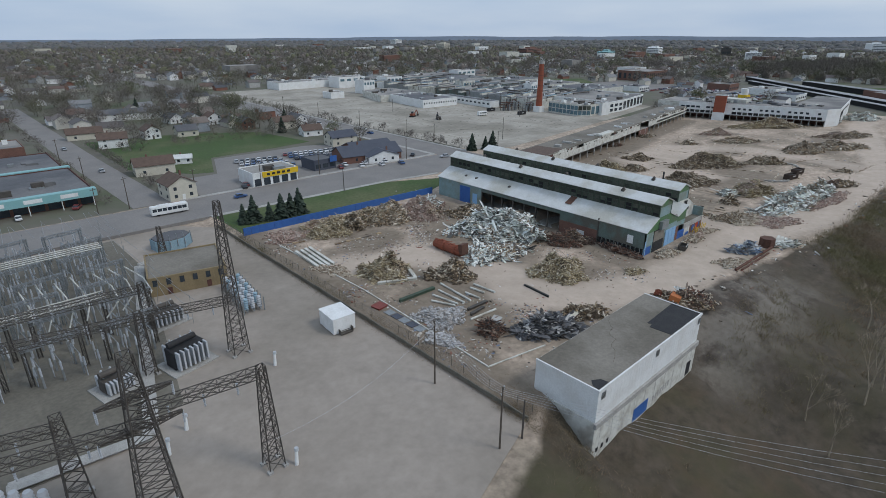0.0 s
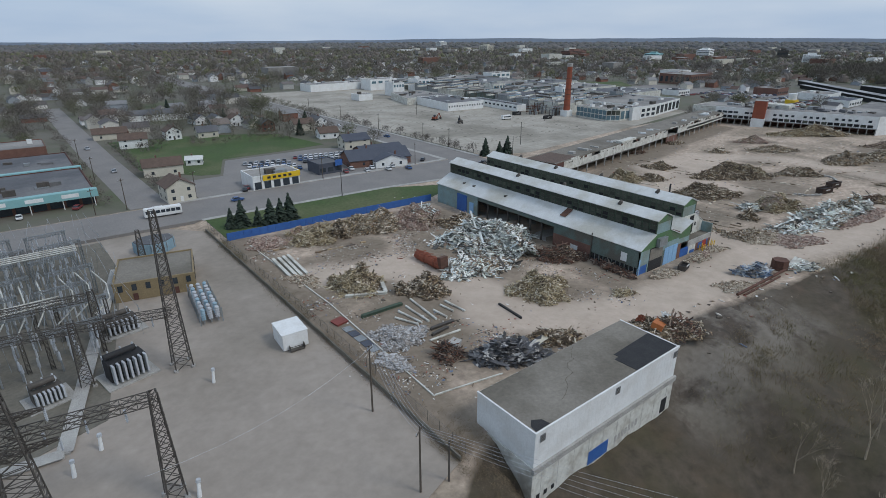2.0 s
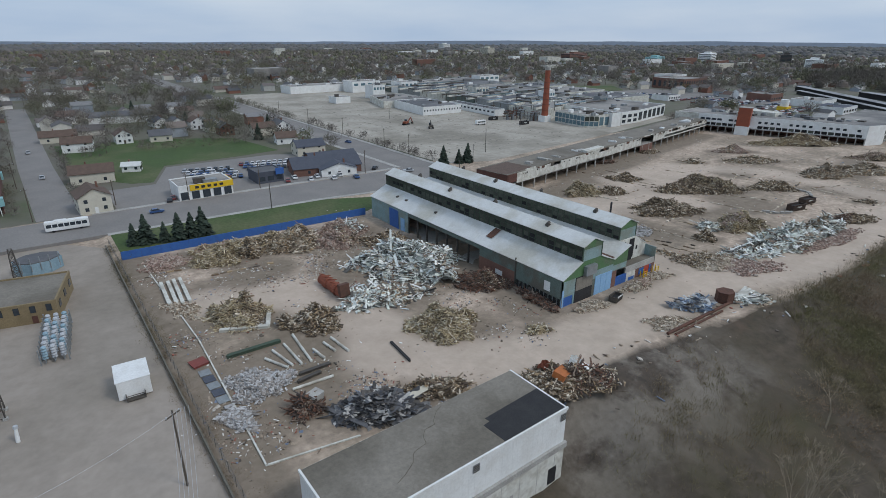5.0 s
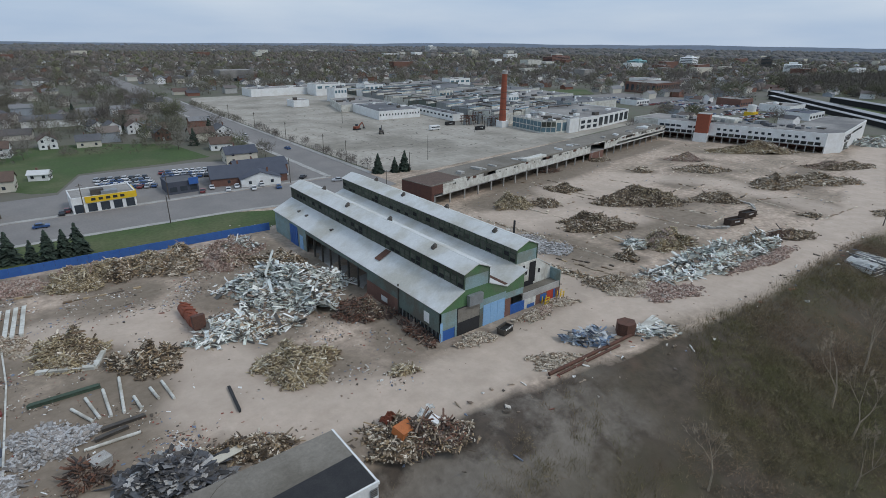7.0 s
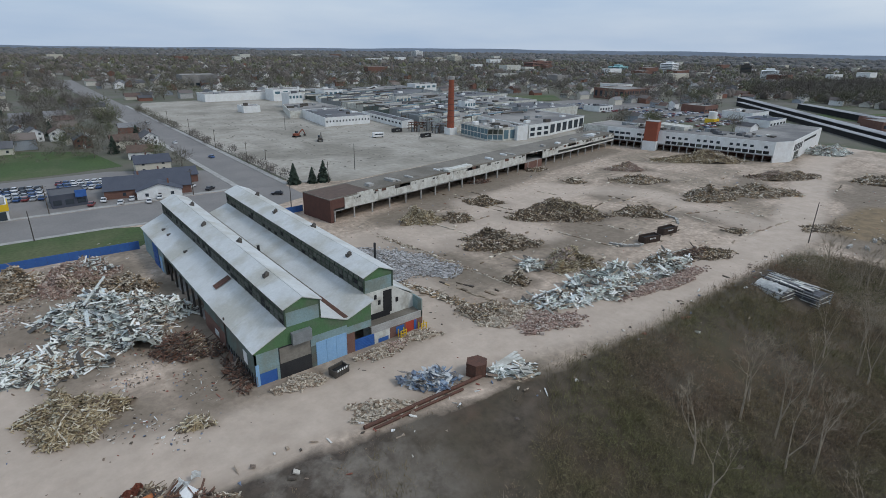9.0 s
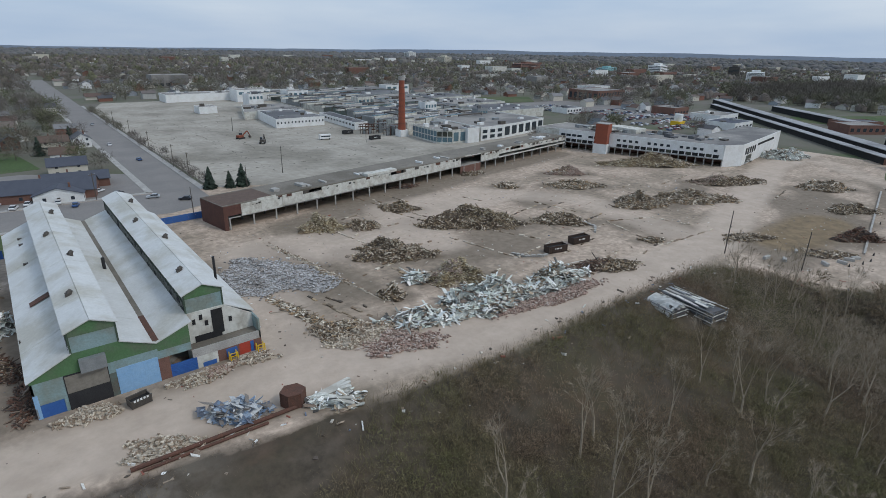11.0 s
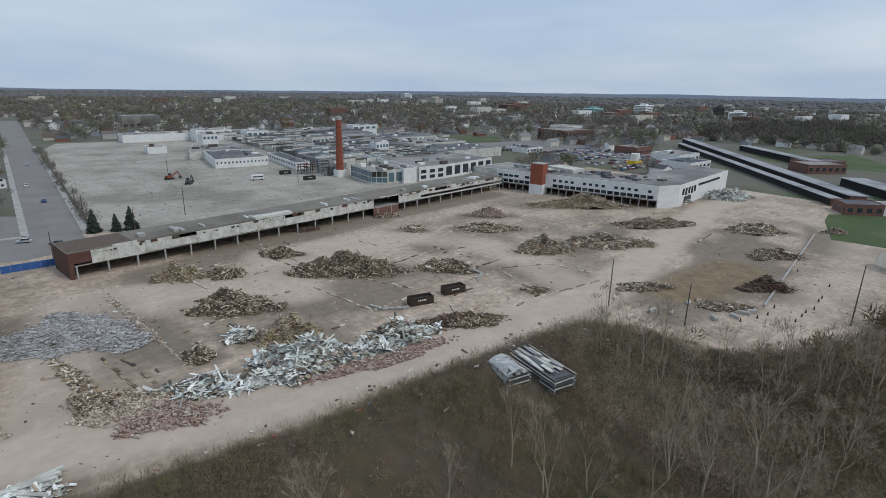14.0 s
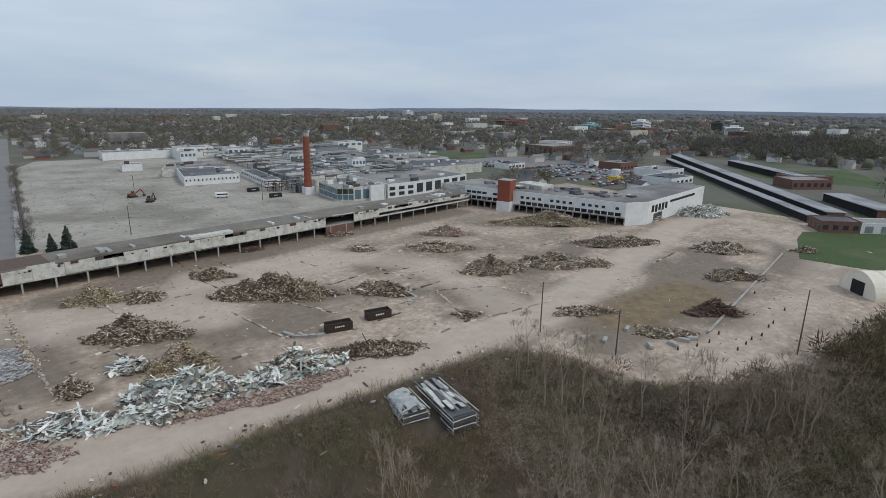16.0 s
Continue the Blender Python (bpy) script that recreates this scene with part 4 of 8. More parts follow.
# ---- brick smokestack ----
def make_stack():
    s = thing("smokestack", 268.4, 204.4, gz(268, 204), 0, "tall orange-red brick smokestack on a white base", "chimney")
    part("plinth", bx(-3.0, 3.0, -3.0, 3.0, 0, 3.4 * U), M["white_paint"], s)
    shaft = bmesh.new()
    tube(shaft, (0, 0, 3.4 * U), (0, 0, 27.3 * U), 2.35, 1.7, 20)
    part("shaft", shaft, M["stack_brick"], s)
    for k in range(1, 8):
        z = (3.4 + k * 2.9) * U
        r = 2.35 - 0.65 * (z - 3.4 * U) / (24 * U)
        part("iron_band", tube(bmesh.new(), (0, 0, z), (0, 0, z + 0.25), r + 0.06, r + 0.05, 20), M["rust"], s)
    part("crown", tube(bmesh.new(), (0, 0, 27.3 * U), (0, 0, 28.9 * U), 1.95, 2.0, 20), M["concrete"], s, "pale worn crown")
    for k in range(18):
        part("rung", bx(-0.3, 0.3, -2.6 + k * 0.035, -2.1 + k * 0.035, (4 + k * 1.3) * U, (4 + k * 1.3) * U + 0.1), M["steel"], s)


make_stack()


# ---- raw mesh helpers for large joined stuff ----
def raw_mesh(name, verts, faces, material):
    me = bpy.data.meshes.new(name)
    me.from_pydata(verts, [], faces)
    me.materials.append(material)
    return me


BOX_V = np.array([(-.5, -.5, -.5), (.5, -.5, -.5), (.5, .5, -.5), (-.5, .5, -.5), (-.5, -.5, .5), (.5, -.5, .5), (.5, .5, .5), (-.5, .5, .5)])
BOX_F = np.array([(3, 2, 1, 0), (4, 5, 6, 7), (0, 1, 5, 4), (1, 2, 6, 5), (2, 3, 7, 6), (3, 0, 4, 7)])


def rotations(yaw, pitch, roll):
    cz, sz, cx, sx, cy, sy = np.cos(yaw), np.sin(yaw), np.cos(pitch), np.sin(pitch), np.cos(roll), np.sin(roll)
    z, o = np.zeros_like(yaw), np.ones_like(yaw)
    rz = np.stack([np.stack([cz, -sz, z], -1), np.stack([sz, cz, z], -1), np.stack([z, z, o], -1)], -2)
    ry = np.stack([np.stack([cx, z, sx], -1), np.stack([z, o, z], -1), np.stack([-sx, z, cx], -1)], -2)
    rx = np.stack([np.stack([o, z, z], -1), np.stack([z, cy, -sy], -1), np.stack([z, sy, cy], -1)], -2)
    return rz @ ry @ rx


def many_boxes(centres, sizes, rots):
    """Vertices and faces of many small slabs, a little skewed so that none is a perfect box."""
    n = len(centres)
    g = np.random.default_rng(n)
    shape = BOX_V[None] * (1 + g.normal(0, 0.12, (n, 8, 3)))
    shape[:, 4:, 2] += g.normal(0, 0.25, (n, 1))
    v = np.einsum("nij,nkj->nki", rots, shape * sizes[:, None]) + centres[:, None]
    f = BOX_F[None] + (np.arange(n) * 8)[:, None, None]
    return v.reshape(-1, 3).tolist(), f.reshape(-1, 4).tolist()


# ---- buildings of the town and the factory behind the car park ----
def flat_block(name, pts, z1, wall, roof, label, category="factory building", z0=None, parapet=0.4, strips=None, group="", bays=0):
    """A flat-roofed block over a polygon of the plan, with a parapet, roof boxes and window strips along chosen sides."""
    cx, cy = sum(p[0] for p in pts) / len(pts), sum(p[1] for p in pts) / len(pts)
    base = gz(cx, cy) if z0 is None else z0
    b = thing(name, cx, cy, base, 0, label, category, group)
    loc = [((x - cx) * U, (y - cy) * U) for x, y in pts]
    part("wall", prism(bmesh.new(), loc, -1.0, z1 * U), M[wall], b)
    ins = [(x * 0.985, y * 0.985) for x, y in loc]
    part("roof", prism(bmesh.new(), ins, z1 * U, z1 * U + 0.06), M[roof], b)
    for i, (a, c) in enumerate(zip(loc, loc[1:] + loc[:1])):
        ln = math.hypot(c[0] - a[0], c[1] - a[1])
        mm = pose(a[0], a[1], 0, 0, 0, math.degrees(math.atan2(c[1] - a[1], c[0] - a[0])))
        part("parapet", box(bmesh.new(), 0, ln, -0.06, 0.3, z1 * U - 0.1, z1 * U + parapet, mm), M[wall], b)
        for (side, za, zb, count, fill, material) in strips or []:
            if side == i:
                for k in range(count):
                    x0 = ln * (k + (1 - fill) / 2) / count
                    part("window", box(bmesh.new(), x0, x0 + ln * fill / count, -0.12, -0.005, za * U, zb * U, mm), M[material], b)
    rnd = random.Random(int(cx * 7 + cy))
    xs, ys = [p[0] for p in loc], [p[1] for p in loc]
    for k in range(bays):
        x, y = rnd.uniform(min(xs) * 0.8, max(xs) * 0.8), rnd.uniform(min(ys) * 0.8, max(ys) * 0.8)
        s = rnd.uniform(0.8, 2.6)
        part("roof_unit", bx(x - s, x + s, y - s * 0.6, y + s * 0.6, z1 * U, z1 * U + rnd.uniform(0.6, 2.2)), M[rnd.choice(["galv", "white_paint", "roof_dark", "steel"])], b)
    return b


def rect(x0, x1, y0, y1):
    return [(x0, y0), (x1, y0), (x1, y1), (x0, y1)]


flat_block("plant_block", [(209, 416), (262, 419), (266, 436), (209, 436)], 5.5, "white_paint", "roof_light", "long low white plant block at the car park's end", bays=6)
flat_block("plant_block", rect(210, 221, 341, 352), 4.0, "white_paint", "roof_light", "small white plant outbuilding", bays=1)
flat_block("plant_block", [(226, 261), (254, 260), (256, 300), (232, 302)], 4.6, "white_paint", "roof_dark", "white plant block with dark flat roof", bays=8, strips=[(0, 2.2, 3.2, 14, 0.35, "glass")])
flat_block("plant_block", [(224, 302), (262, 302), (262, 340), (236, 340)], 4.2, "white_stained", "roof_light", "grey roofed plant block", bays=8)
flat_block("plant_block", [(259, 235), (267, 235), (271, 284), (263, 284)], 3.6, "white_paint", "roof_dark", "narrow white block with small windows", bays=2, strips=[(3, 1.8, 2.8, 12, 0.5, "glass")])
flat_block("plant_block", [(270, 178), (276, 173.5), (292, 172.2), (294, 196), (272, 200)], 6.2, "white_stained", "roof_light", "glazed plant block with blue green panes", bays=12, strips=[(0, 0.8, 2.9, 3, 0.86, "glass_blue"), (0, 3.3, 5.6, 3, 0.86, "glass_old"), (4, 0.8, 2.9, 8, 0.86, "glass_blue"), (4, 3.3, 5.6, 8, 0.86, "glass_blue"), (1, 1.0, 5.2, 4, 0.7, "glass_blue")])
flat_block("plant_block", [(283, 170.6), (290, 170.2), (291, 176), (284, 176.5)], 6.8, "white_paint", "roof_light", "tall white corner block", bays=1)
flat_block("plant_block", [(293, 172), (309, 172.5), (349, 181), (346, 226), (296, 222)], 6.4, "white_paint", "roof_light", "white factory block with wide blue window bays", bays=10, strips=[(1, 1.2, 5.6, 6, 0.66, "glass"), (0, 1.0, 2.6, 3, 0.6, "glass"), (0, 3.6, 5.2, 3, 0.6, "glass")])
for k in range(6):
    y0 = 206 + k * 34
    flat_block("roof_range", [(274 + k * 2, y0 + 2), (345 + k * 9, y0 + 22 - k * 2), (343 + k * 9, y0 + 44), (274 + k * 2, y0 + 33)], 5.6 + 0.5 * (k % 3), ("white_stained", "galv", "siding_grey")[k % 3], ("roof_light", "roof_dark", "roof_light")[k % 3], "broad grey flat factory roof with vents", bays=14, group="factory roofs")
for k in range(3):
    flat_block("roof_range", rect(355 + k * 3, 400 + k * 8, 225 + k * 45, 262 + k * 45), 5.2, "white_stained", "roof_light" if k % 2 else "roof_dark", "broad grey flat factory roof with vents", bays=12, group="factory roofs")
for (x, y, w, d, hh, m) in ((246, 352, 10, 12, 9.5, "white_paint"), (283, 372, 16, 14, 9.0, "white_paint"), (300, 300, 12, 9, 9.5, "white_stained"), (318, 250, 9, 7, 10, "white_paint"), (255, 400, 26, 16, 8.5, "white_paint"), (330, 215, 8, 5, 9.0, "galv"), (382, 390, 24, 12, 9.5, "white_paint")):
    flat_block("plant_block", rect(x, x + w, y, y + d), hh, m, "roof_light", "tall pale block rising over the factory roofs", bays=2, strips=[(0, hh - 3, hh - 1.2, 4, 0.6, "glass_blue")])
for k in range(40):                                    # long skylights over the factory roofs
    x, y = 276 + (k % 4) * 17, 214 + (k // 4) * 20
    sk = thing("skylight", x, y, gz(x, y) + 6.9 * U, 12, "long dark glazed skylight on the factory roof", "skylight", "skylights")
    part("glazing", profile(bmesh.new(), [(-9, 0), (9, 0), (9, 0.5), (-9, 0.5)], -0.9, 0.9), M["glass_blue" if k % 3 else "roof_dark"], sk)
    part("curb", bx(-9.2, 9.2, -1.1, 1.1, -1.6, 0.05), M["white_stained"], sk)
rnd = random.Random(9)
for k in range(46):                                    # pipe bridges and ducts over the roofs
    x, y = rnd.uniform(262, 345), rnd.uniform(205, 410)
    p = thing("roof_duct", x, y, gz(x, y), 0, "grey duct run over the factory roofs", "duct", "roof ducts")
    ln, along = rnd.uniform(6, 26), rnd.random() < 0.6
    bm = bmesh.new()
    tube(bm, (0, 0, 7.5 * U), (ln if along else 0, 0 if along else ln, 7.5 * U), 0.5, n=8)
    part("duct", bm, M["galv"] if k % 2 else M["steel"], p)
    part("support", bx(-0.15, 0.15, -0.15, 0.15, 5 * U, 7.4 * U), M["steel"], p)
    part("support", bx((ln if along else 0) - 0.15, (ln if along else 0) + 0.15, (0 if along else ln) - 0.15, (0 if along else ln) + 0.15, 5 * U, 7.4 * U), M["steel"], p)
for k in range(10):                                    # tanks, vessels and frames beside the smokestack
    x, y = rnd.uniform(254, 274), rnd.uniform(203, 232)
    f = thing("pipe_frame", x, y, gz(x, y), rnd.uniform(-4, 4), "rusty pipework frame beside the smokestack", "pipework", "pipework")
    for dx in (0, 4):
        for dy in (0, 3):
            part("post", bx(dx - .14, dx + .14, dy - .14, dy + .14, 0, 6), M["rust"] if k % 2 else M["steel"], f)
    for z in (2.4, 4.4, 6):
        part("pipe", tube(bmesh.new(), (-1.5, rnd.uniform(0, 3), z), (6, rnd.uniform(0, 3), z), 0.3), M["galv"] if k % 3 else M["rust"], f)
    part("vessel", tube(bmesh.new(), (2, 1.5, 0), (2, 1.5, rnd.uniform(3, 5.4)), 1.1, n=14), M["galv"], f)

# long low sheds beside the tracks
def long_shed(x0, y0, x1, y1, w, hh, label):
    ln = math.hypot(x1 - x0, y1 - y0) * U
    s = thing("long_shed", x0, y0, 0, math.degrees(math.atan2(y1 - y0, x1 - x0)), label, "shed", "long sheds")
    s.matrix_basis = pose(x0 * U, y0 * U, -0.3, 0, math.degrees(math.atan2(-gz(x1, y1), ln)), math.degrees(math.atan2(y1 - y0, x1 - x0)))
    w *= U
    part("wall", bx(0, ln, 0.6, w - 0.6, 0, hh * U), M["dark"], s, "near-black side wall")
    part("end_wall", bx(-0.2, 0.0, 0.4, w - 0.4, 0, hh * U), M["brick"], s, "brick end wall")
    part("roof", profile(bmesh.new(), [(-0.6, hh * U), (ln, hh * U), (ln, hh * U + 0.35), (-0.6, hh * U + 0.35)], -0.4, w + 0.4), M["shed_roof"], s, "pale grey metal roof")
    for k in range(int(ln / 9)):
        part("pillar", bx(k * 9 + 2, k * 9 + 2.4, 0.35, 0.6, 0, hh * U), M["steel"], s)


long_shed(402, 31.5, 574, 190.5, 4.4, 3.2, "long black shed with pale roof running beside the tracks")
long_shed(410, 25, 609, 203, 7.0, 4.4, "long black shed with broad pale roof")
long_shed(532, 78, 600, 150, 8, 4.0, "long low dark shed")
long_shed(438, 12, 472, 42, 11, 4.0, "low dark shed with pale roof")
flat_block("brick_office", [(384, 25), (394, 15.5), (402, 22), (393, 32)], 4.0, "brick", "roof_dark", "low red brick office at the sheds' end", "building", strips=[(0, 1.2, 2.8, 4, 0.5, "glass"), (3, 1.2, 2.8, 3, 0.5, "glass")])
flat_block("white_garage", [(394, 15.5), (406, 4), (414, 11), (402, 22)], 3.6, "white_paint", "roof_light", "white garage with wide doors", "garage", strips=[(0, 0.3, 2.8, 3, 0.5, "galv")])
flat_block("brick_block", [(494, 74), (514, 61), (524, 74), (505, 88)], 5.0, "brick", "roof_light", "red brick block behind the sheds", "building", strips=[(0, 1.5, 3.5, 6, 0.5, "glass")])
flat_block("brick_block", [(520, 82), (545, 70), (552, 82), (530, 96)], 4.0, "brick", "roof_dark", "red brick block behind the sheds", "building", strips=[(0, 1.5, 3.0, 6, 0.5, "glass")])
flat_block("brick_block", rect(520, 560, 268, 300), 9.0, "brick", "roof_light", "distant red brick school block", "building", strips=[(0, 1.5, 3.5, 10, 0.5, "glass"), (0, 5, 7.5, 10, 0.5, "glass"), (3, 2, 7, 6, 0.5, "glass")])

flat_block("works_building", rect(446, 470, 118, 136), 4.0, "white_paint", "shingle_blue", "low works building behind the white block", "building", group="works buildings", bays=2, strips=[(0, 1.2, 2.6, 5, 0.5, "glass")])
flat_block("works_building", rect(474, 500, 140, 160), 4.5, "white_paint", "roof_light", "low works building behind the white block", "building", group="works buildings", bays=2, strips=[(0, 1.2, 2.6, 5, 0.5, "glass")])
flat_block("works_building", rect(486, 506, 178, 196), 5.0, "brick", "roof_light", "low works building behind the white block", "building", group="works buildings", bays=2, strips=[(0, 1.2, 2.6, 5, 0.5, "glass")])
flat_block("works_building", rect(424, 440, 224, 238), 3.6, "white_paint", "roof_dark", "low works building behind the white block", "building", group="works buildings", bays=2, strips=[(0, 1.2, 2.6, 5, 0.5, "glass")])

def make_quonset():
    q = thing("quonset_hut", 327, -15, 0, 52, "cream fabric-covered arched storage hut", "hut")
    bm, n = bmesh.new(), 16
    R, Ln = 6.0 * U, 20
    rings = [[bm.verts.new((R * math.cos(math.pi * i / n), y, R * 0.95 * math.sin(math.pi * i / n))) for i in range(n + 1)] for y in (0, Ln / 3, 2 * Ln / 3, Ln)]
    for a, b in zip(rings, rings[1:]):
        for i in range(n):
            bm.faces.new((a[i], a[i + 1], b[i + 1], b[i]))
    bm.faces.new(rings[0][::-1])
    bm.faces.new(rings[-1])
    part("shell", bm, M["canvas"], q)
    for yy in (0, Ln):
        s = -0.03 if yy == 0 else 0.03
        # Near-black slab on the closed end paints the shade of the doorway.
        part("doorway", bx(-2.6, 2.6, yy + min(s, 0) * 2, yy + max(s, 0) * 2, 0, 4.2), M["dark"], q, "open doorway, its inner shade painted near-black")
    for k in range(5):
        arch = bmesh.new()
        y = Ln * k / 4
        for i in range(n):
            p0, p1 = [Vector(((R + 0.06) * math.cos(math.pi * j / n), y, (R * 0.95 + 0.06) * math.sin(math.pi * j / n))) for j in (i, i + 1)]
            beam(arch, p0, p1, 0.15)
        part("arch_rib", arch, M["canvas"], q)
    # Near-black block paints the shade inside the side door.
    part("side_doorway", bx(-R * 0.93, -R * 0.80, 6, 9.5, 0, 4.0), M["dark"], q, "dark side door")


make_quonset()

# ---- roadside shops ----
shop = flat_block("yellow_shop", rect(67.5, 82.5, 157.5, 168), 4.0, "white_paint", "roof_light", "white muffler shop with yellow fascia and open bays", "shop", strips=[(0, 0.2, 2.4, 5, 0.7, "glass")], bays=2)
part("yellow_fascia", bx(-4.4 * U, 7.6 * U, -5.5 * U, -5.25 * U - 0.1, 2.6 * U, 4.3 * U), M["yellow"], shop, "bright yellow fascia board")
for k in range(5):
    part("sign_bar", bx((-3 + k * 1.7) * U, (-2 + k * 1.7) * U, -5.5 * U - 0.06, -5.5 * U - 0.004, 3.1 * U, 3.8 * U), M["black"], shop)
part("yellow_return", bx(7.5 * U - 0.02, 7.8 * U, -5.25 * U, 2 * U, 2.6 * U, 4.3 * U), M["yellow"], shop)
kiosk = flat_block("blue_kiosk", rect(92, 100.5, 163, 172), 3.4, "shingle_blue", "roof_dark", "small dark blue office of a used car lot", "shop", strips=[(0, 0.8, 2.2, 3, 0.7, "glass")])
part("sign_board", bx(1.5 * U, 4.2 * U, -5.2 * U, -5.0 * U, 2.6 * U, 4.6 * U), M["blue_paint"], kiosk, "bright blue sign board")


def gable_house(name, x, y, w, d, hh, rise, rot, wall, roof, label, category="house", group="", storeys=1):
    """A gabled house: walls, roof with eaves, windows with frames, door, chimney. w across the ridge's length, in metres."""
    b = thing(name, x, y, gz(x, y), rot, label, category, group)
    part("wall", profile(bmesh.new(), [(-w / 2, -0.8), (w / 2, -0.8), (w / 2, hh), (0, hh + rise), (-w / 2, hh)], -d / 2, d / 2), M[wall], b)
    o = 0.45
    k = rise / (w / 2)
    for s in (-1, 1):
        pts = [(0, hh + rise + 0.02), (s * (w / 2 + o), hh - o * k + 0.02), (s * (w / 2 + o), hh - o * k + 0.22), (0, hh + rise + 0.24)]
        part("roof", profile(bmesh.new(), pts if s > 0 else pts[::-1], -d / 2 - o, d / 2 + o), M[roof], b)
    rnd = random.Random(int(x * 13 + y))
    for st in range(storeys):
        z = 1.0 + st * 2.7
        for f in (-0.28, 0.28):
            for s in (-1, 1):
                p = part("window", bx(w * f - 0.55, w * f + 0.55, s * d / 2 - 0.05, s * d / 2 + 0.05, z, z + 1.2), M["glass"], b)
                q = part("window", bx(s * w / 2 - 0.05, s * w / 2 + 0.05, d * f - 0.55, d * f + 0.55, z, z + 1.2), M["glass"], b)
    part("door", bx(-0.5, 0.5, -d / 2 - 0.06, -d / 2 + 0.02, 0, 2.05), M[rnd.choice(["brick_dark", "white_paint", "steel"])], b)
    part("chimney", bx(w * 0.2, w * 0.2 + 0.6, d * 0.1, d * 0.1 + 0.6, hh + rise * 0.3, hh + rise + 0.9), M["brick"], b)
    return b


gable_house("dealer_building", 117.5, 168.5, 15, 29, 3.2, 3.4, 78, "brick", "shingle_blue", "low shop with broad slate blue roof", "shop")
gable_house("dealer_wing", 125, 178.5, 11, 22, 3.2, 2.2, 84, "brick", "shingle_blue", "side wing with slate blue roof", "shop")
gable_house("dealer_porch", 118.8, 161.2, 15, 7, 3.0, 2.4, -12, "white_paint", "shingle_blue", "white pediment porch of the roadside shop", "porch")
gable_house("corner_house", 47.2, 163, 9.5, 10.5, 5.6, 2.6, 3, "cream", "shingle_brown", "cream two-storey corner house with brown roof", storeys=2)
gable_house("corner_house", 51, 197.5, 9, 15, 4.2, 2.6, 83, "cream", "shingle_brown", "long cream house with brown roof beside the lawn")
gable_house("garden_shed", 63.5, 206, 5, 7, 2.6, 1.2, 70, "white_paint", "roof_metal", "white garden shed on the lawn", "shed")
flat_block("strip_mall", rect(-32, 28, 172, 203), 4.2, "brick_dark", "roof_dark", "low shopping strip with teal fascia and flat roof", "shop", bays=14, strips=[(0, 0.2, 2.4, 16, 0.8, "glass")])
flat_block("strip_mall", rect(-32, 27, 206, 234), 4.2, "brick_dark", "roof_dark", "low shopping strip with teal fascia and flat roof", "shop", bays=10)
for y0, x1 in ((172, 28), (206, 27)):
    tf = thing("teal_canopy", -2, y0, 0, 0, "sloping teal metal canopy along the shop fronts", "canopy", "teal canopies")
    part("canopy_face", profile(bmesh.new(), [(-30 * U, 2.6 * U), (30.5 * U, 2.6 * U), (30.5 * U, 4.7 * U), (-30 * U, 4.7 * U)], -2.4 * U, -0.05), M["teal"], tf)
    for k in range(7):
        part("sign_bar", bx((-26 + k * 8) * U, (-22 + k * 8) * U, -2.4 * U - 0.08, -2.4 * U - 0.01, 3.2 * U, 4.2 * U), M["white_paint"], tf)
    for k in range(9):
        part("post", bx((-29 + k * 7.3) * U - .12, (-29 + k * 7.3) * U + .12, -2.2 * U, -2.2 * U + .24, -0.3, 2.7 * U), M["white_paint"], tf)
flat_block("brick_store", rect(-8, 22, 243, 262), 5.5, "brick", "roof_light", "red brick store with pale flat roof", "shop", bays=4, strips=[(0, 1, 3, 8, 0.5, "glass")])
for i, (x, y, w, d, rot, wall, roof) in enumerate(((48, 283, 8, 17, 85, "cream", "shingle_brown"), (52.5, 255, 9, 13, 80, "white_paint", "shingle_brown"), (80, 330, 10, 40, 85, "white_paint", "roof_dark"), (92, 305, 9, 12, 10, "white_paint", "shingle_blue"), (97, 291, 8, 10, 5, "white_paint", "roof_dark"), (106, 288, 9, 10, 0, "white_paint", "shingle_brown"), (114, 285, 8, 11, 0, "white_paint", "roof_dark"), (126, 251, 9, 13, 88, "cream", "shingle_brown"), (136, 255, 8, 12, 0, "white_paint", "roof_dark"), (127, 226, 9, 11, 80, "white_paint", "shingle_brown"), (125, 198, 10, 14, 85, "cream", "shingle_blue"), (112, 262, 8, 10, 0, "brick", "roof_dark"), (84, 262, 9, 11, 85, "cream", "roof_dark"), (70, 266, 8, 10, 0, "white_paint", "shingle_brown"))):
    gable_house("suburban_house", x, y, w, d, 4.6 if i % 3 else 3.4, 2.6, rot, wall, roof, ("white", "cream", "pale", "weathered white")[i % 4] + " gabled suburban house among bare trees", "house", "suburban houses", 2 if i % 3 else 1)

# ---- far skyline blocks ----
def tower_block(x, y, w, d, top, floors, wall, label):
    base = gz(x, y)
    t = thing("apartment_tower", x, y, base, 20, label, "tower block")
    hh = top * U - base
    part("wall", bx(-w / 2, w / 2, -d / 2, d / 2, -2, hh), M[wall], t)
    part("roof_house", bx(-w / 6, w / 6, -d / 4, d / 4, hh, hh + 4), M[wall], t)
    for f in range(floors):
        z0 = hh * (f + 0.35) / floors
        part("window_band", bx(-w * 0.46, w * 0.46, -d / 2 - 0.15, -d / 2 - 0.01, z0, z0 + hh * 0.35 / floors), M["glass"], t)
        part("window_band", bx(-w / 2 - 0.15, -w / 2 - 0.01, -d * 0.44, d * 0.44, z0, z0 + hh * 0.35 / floors), M["glass"], t)


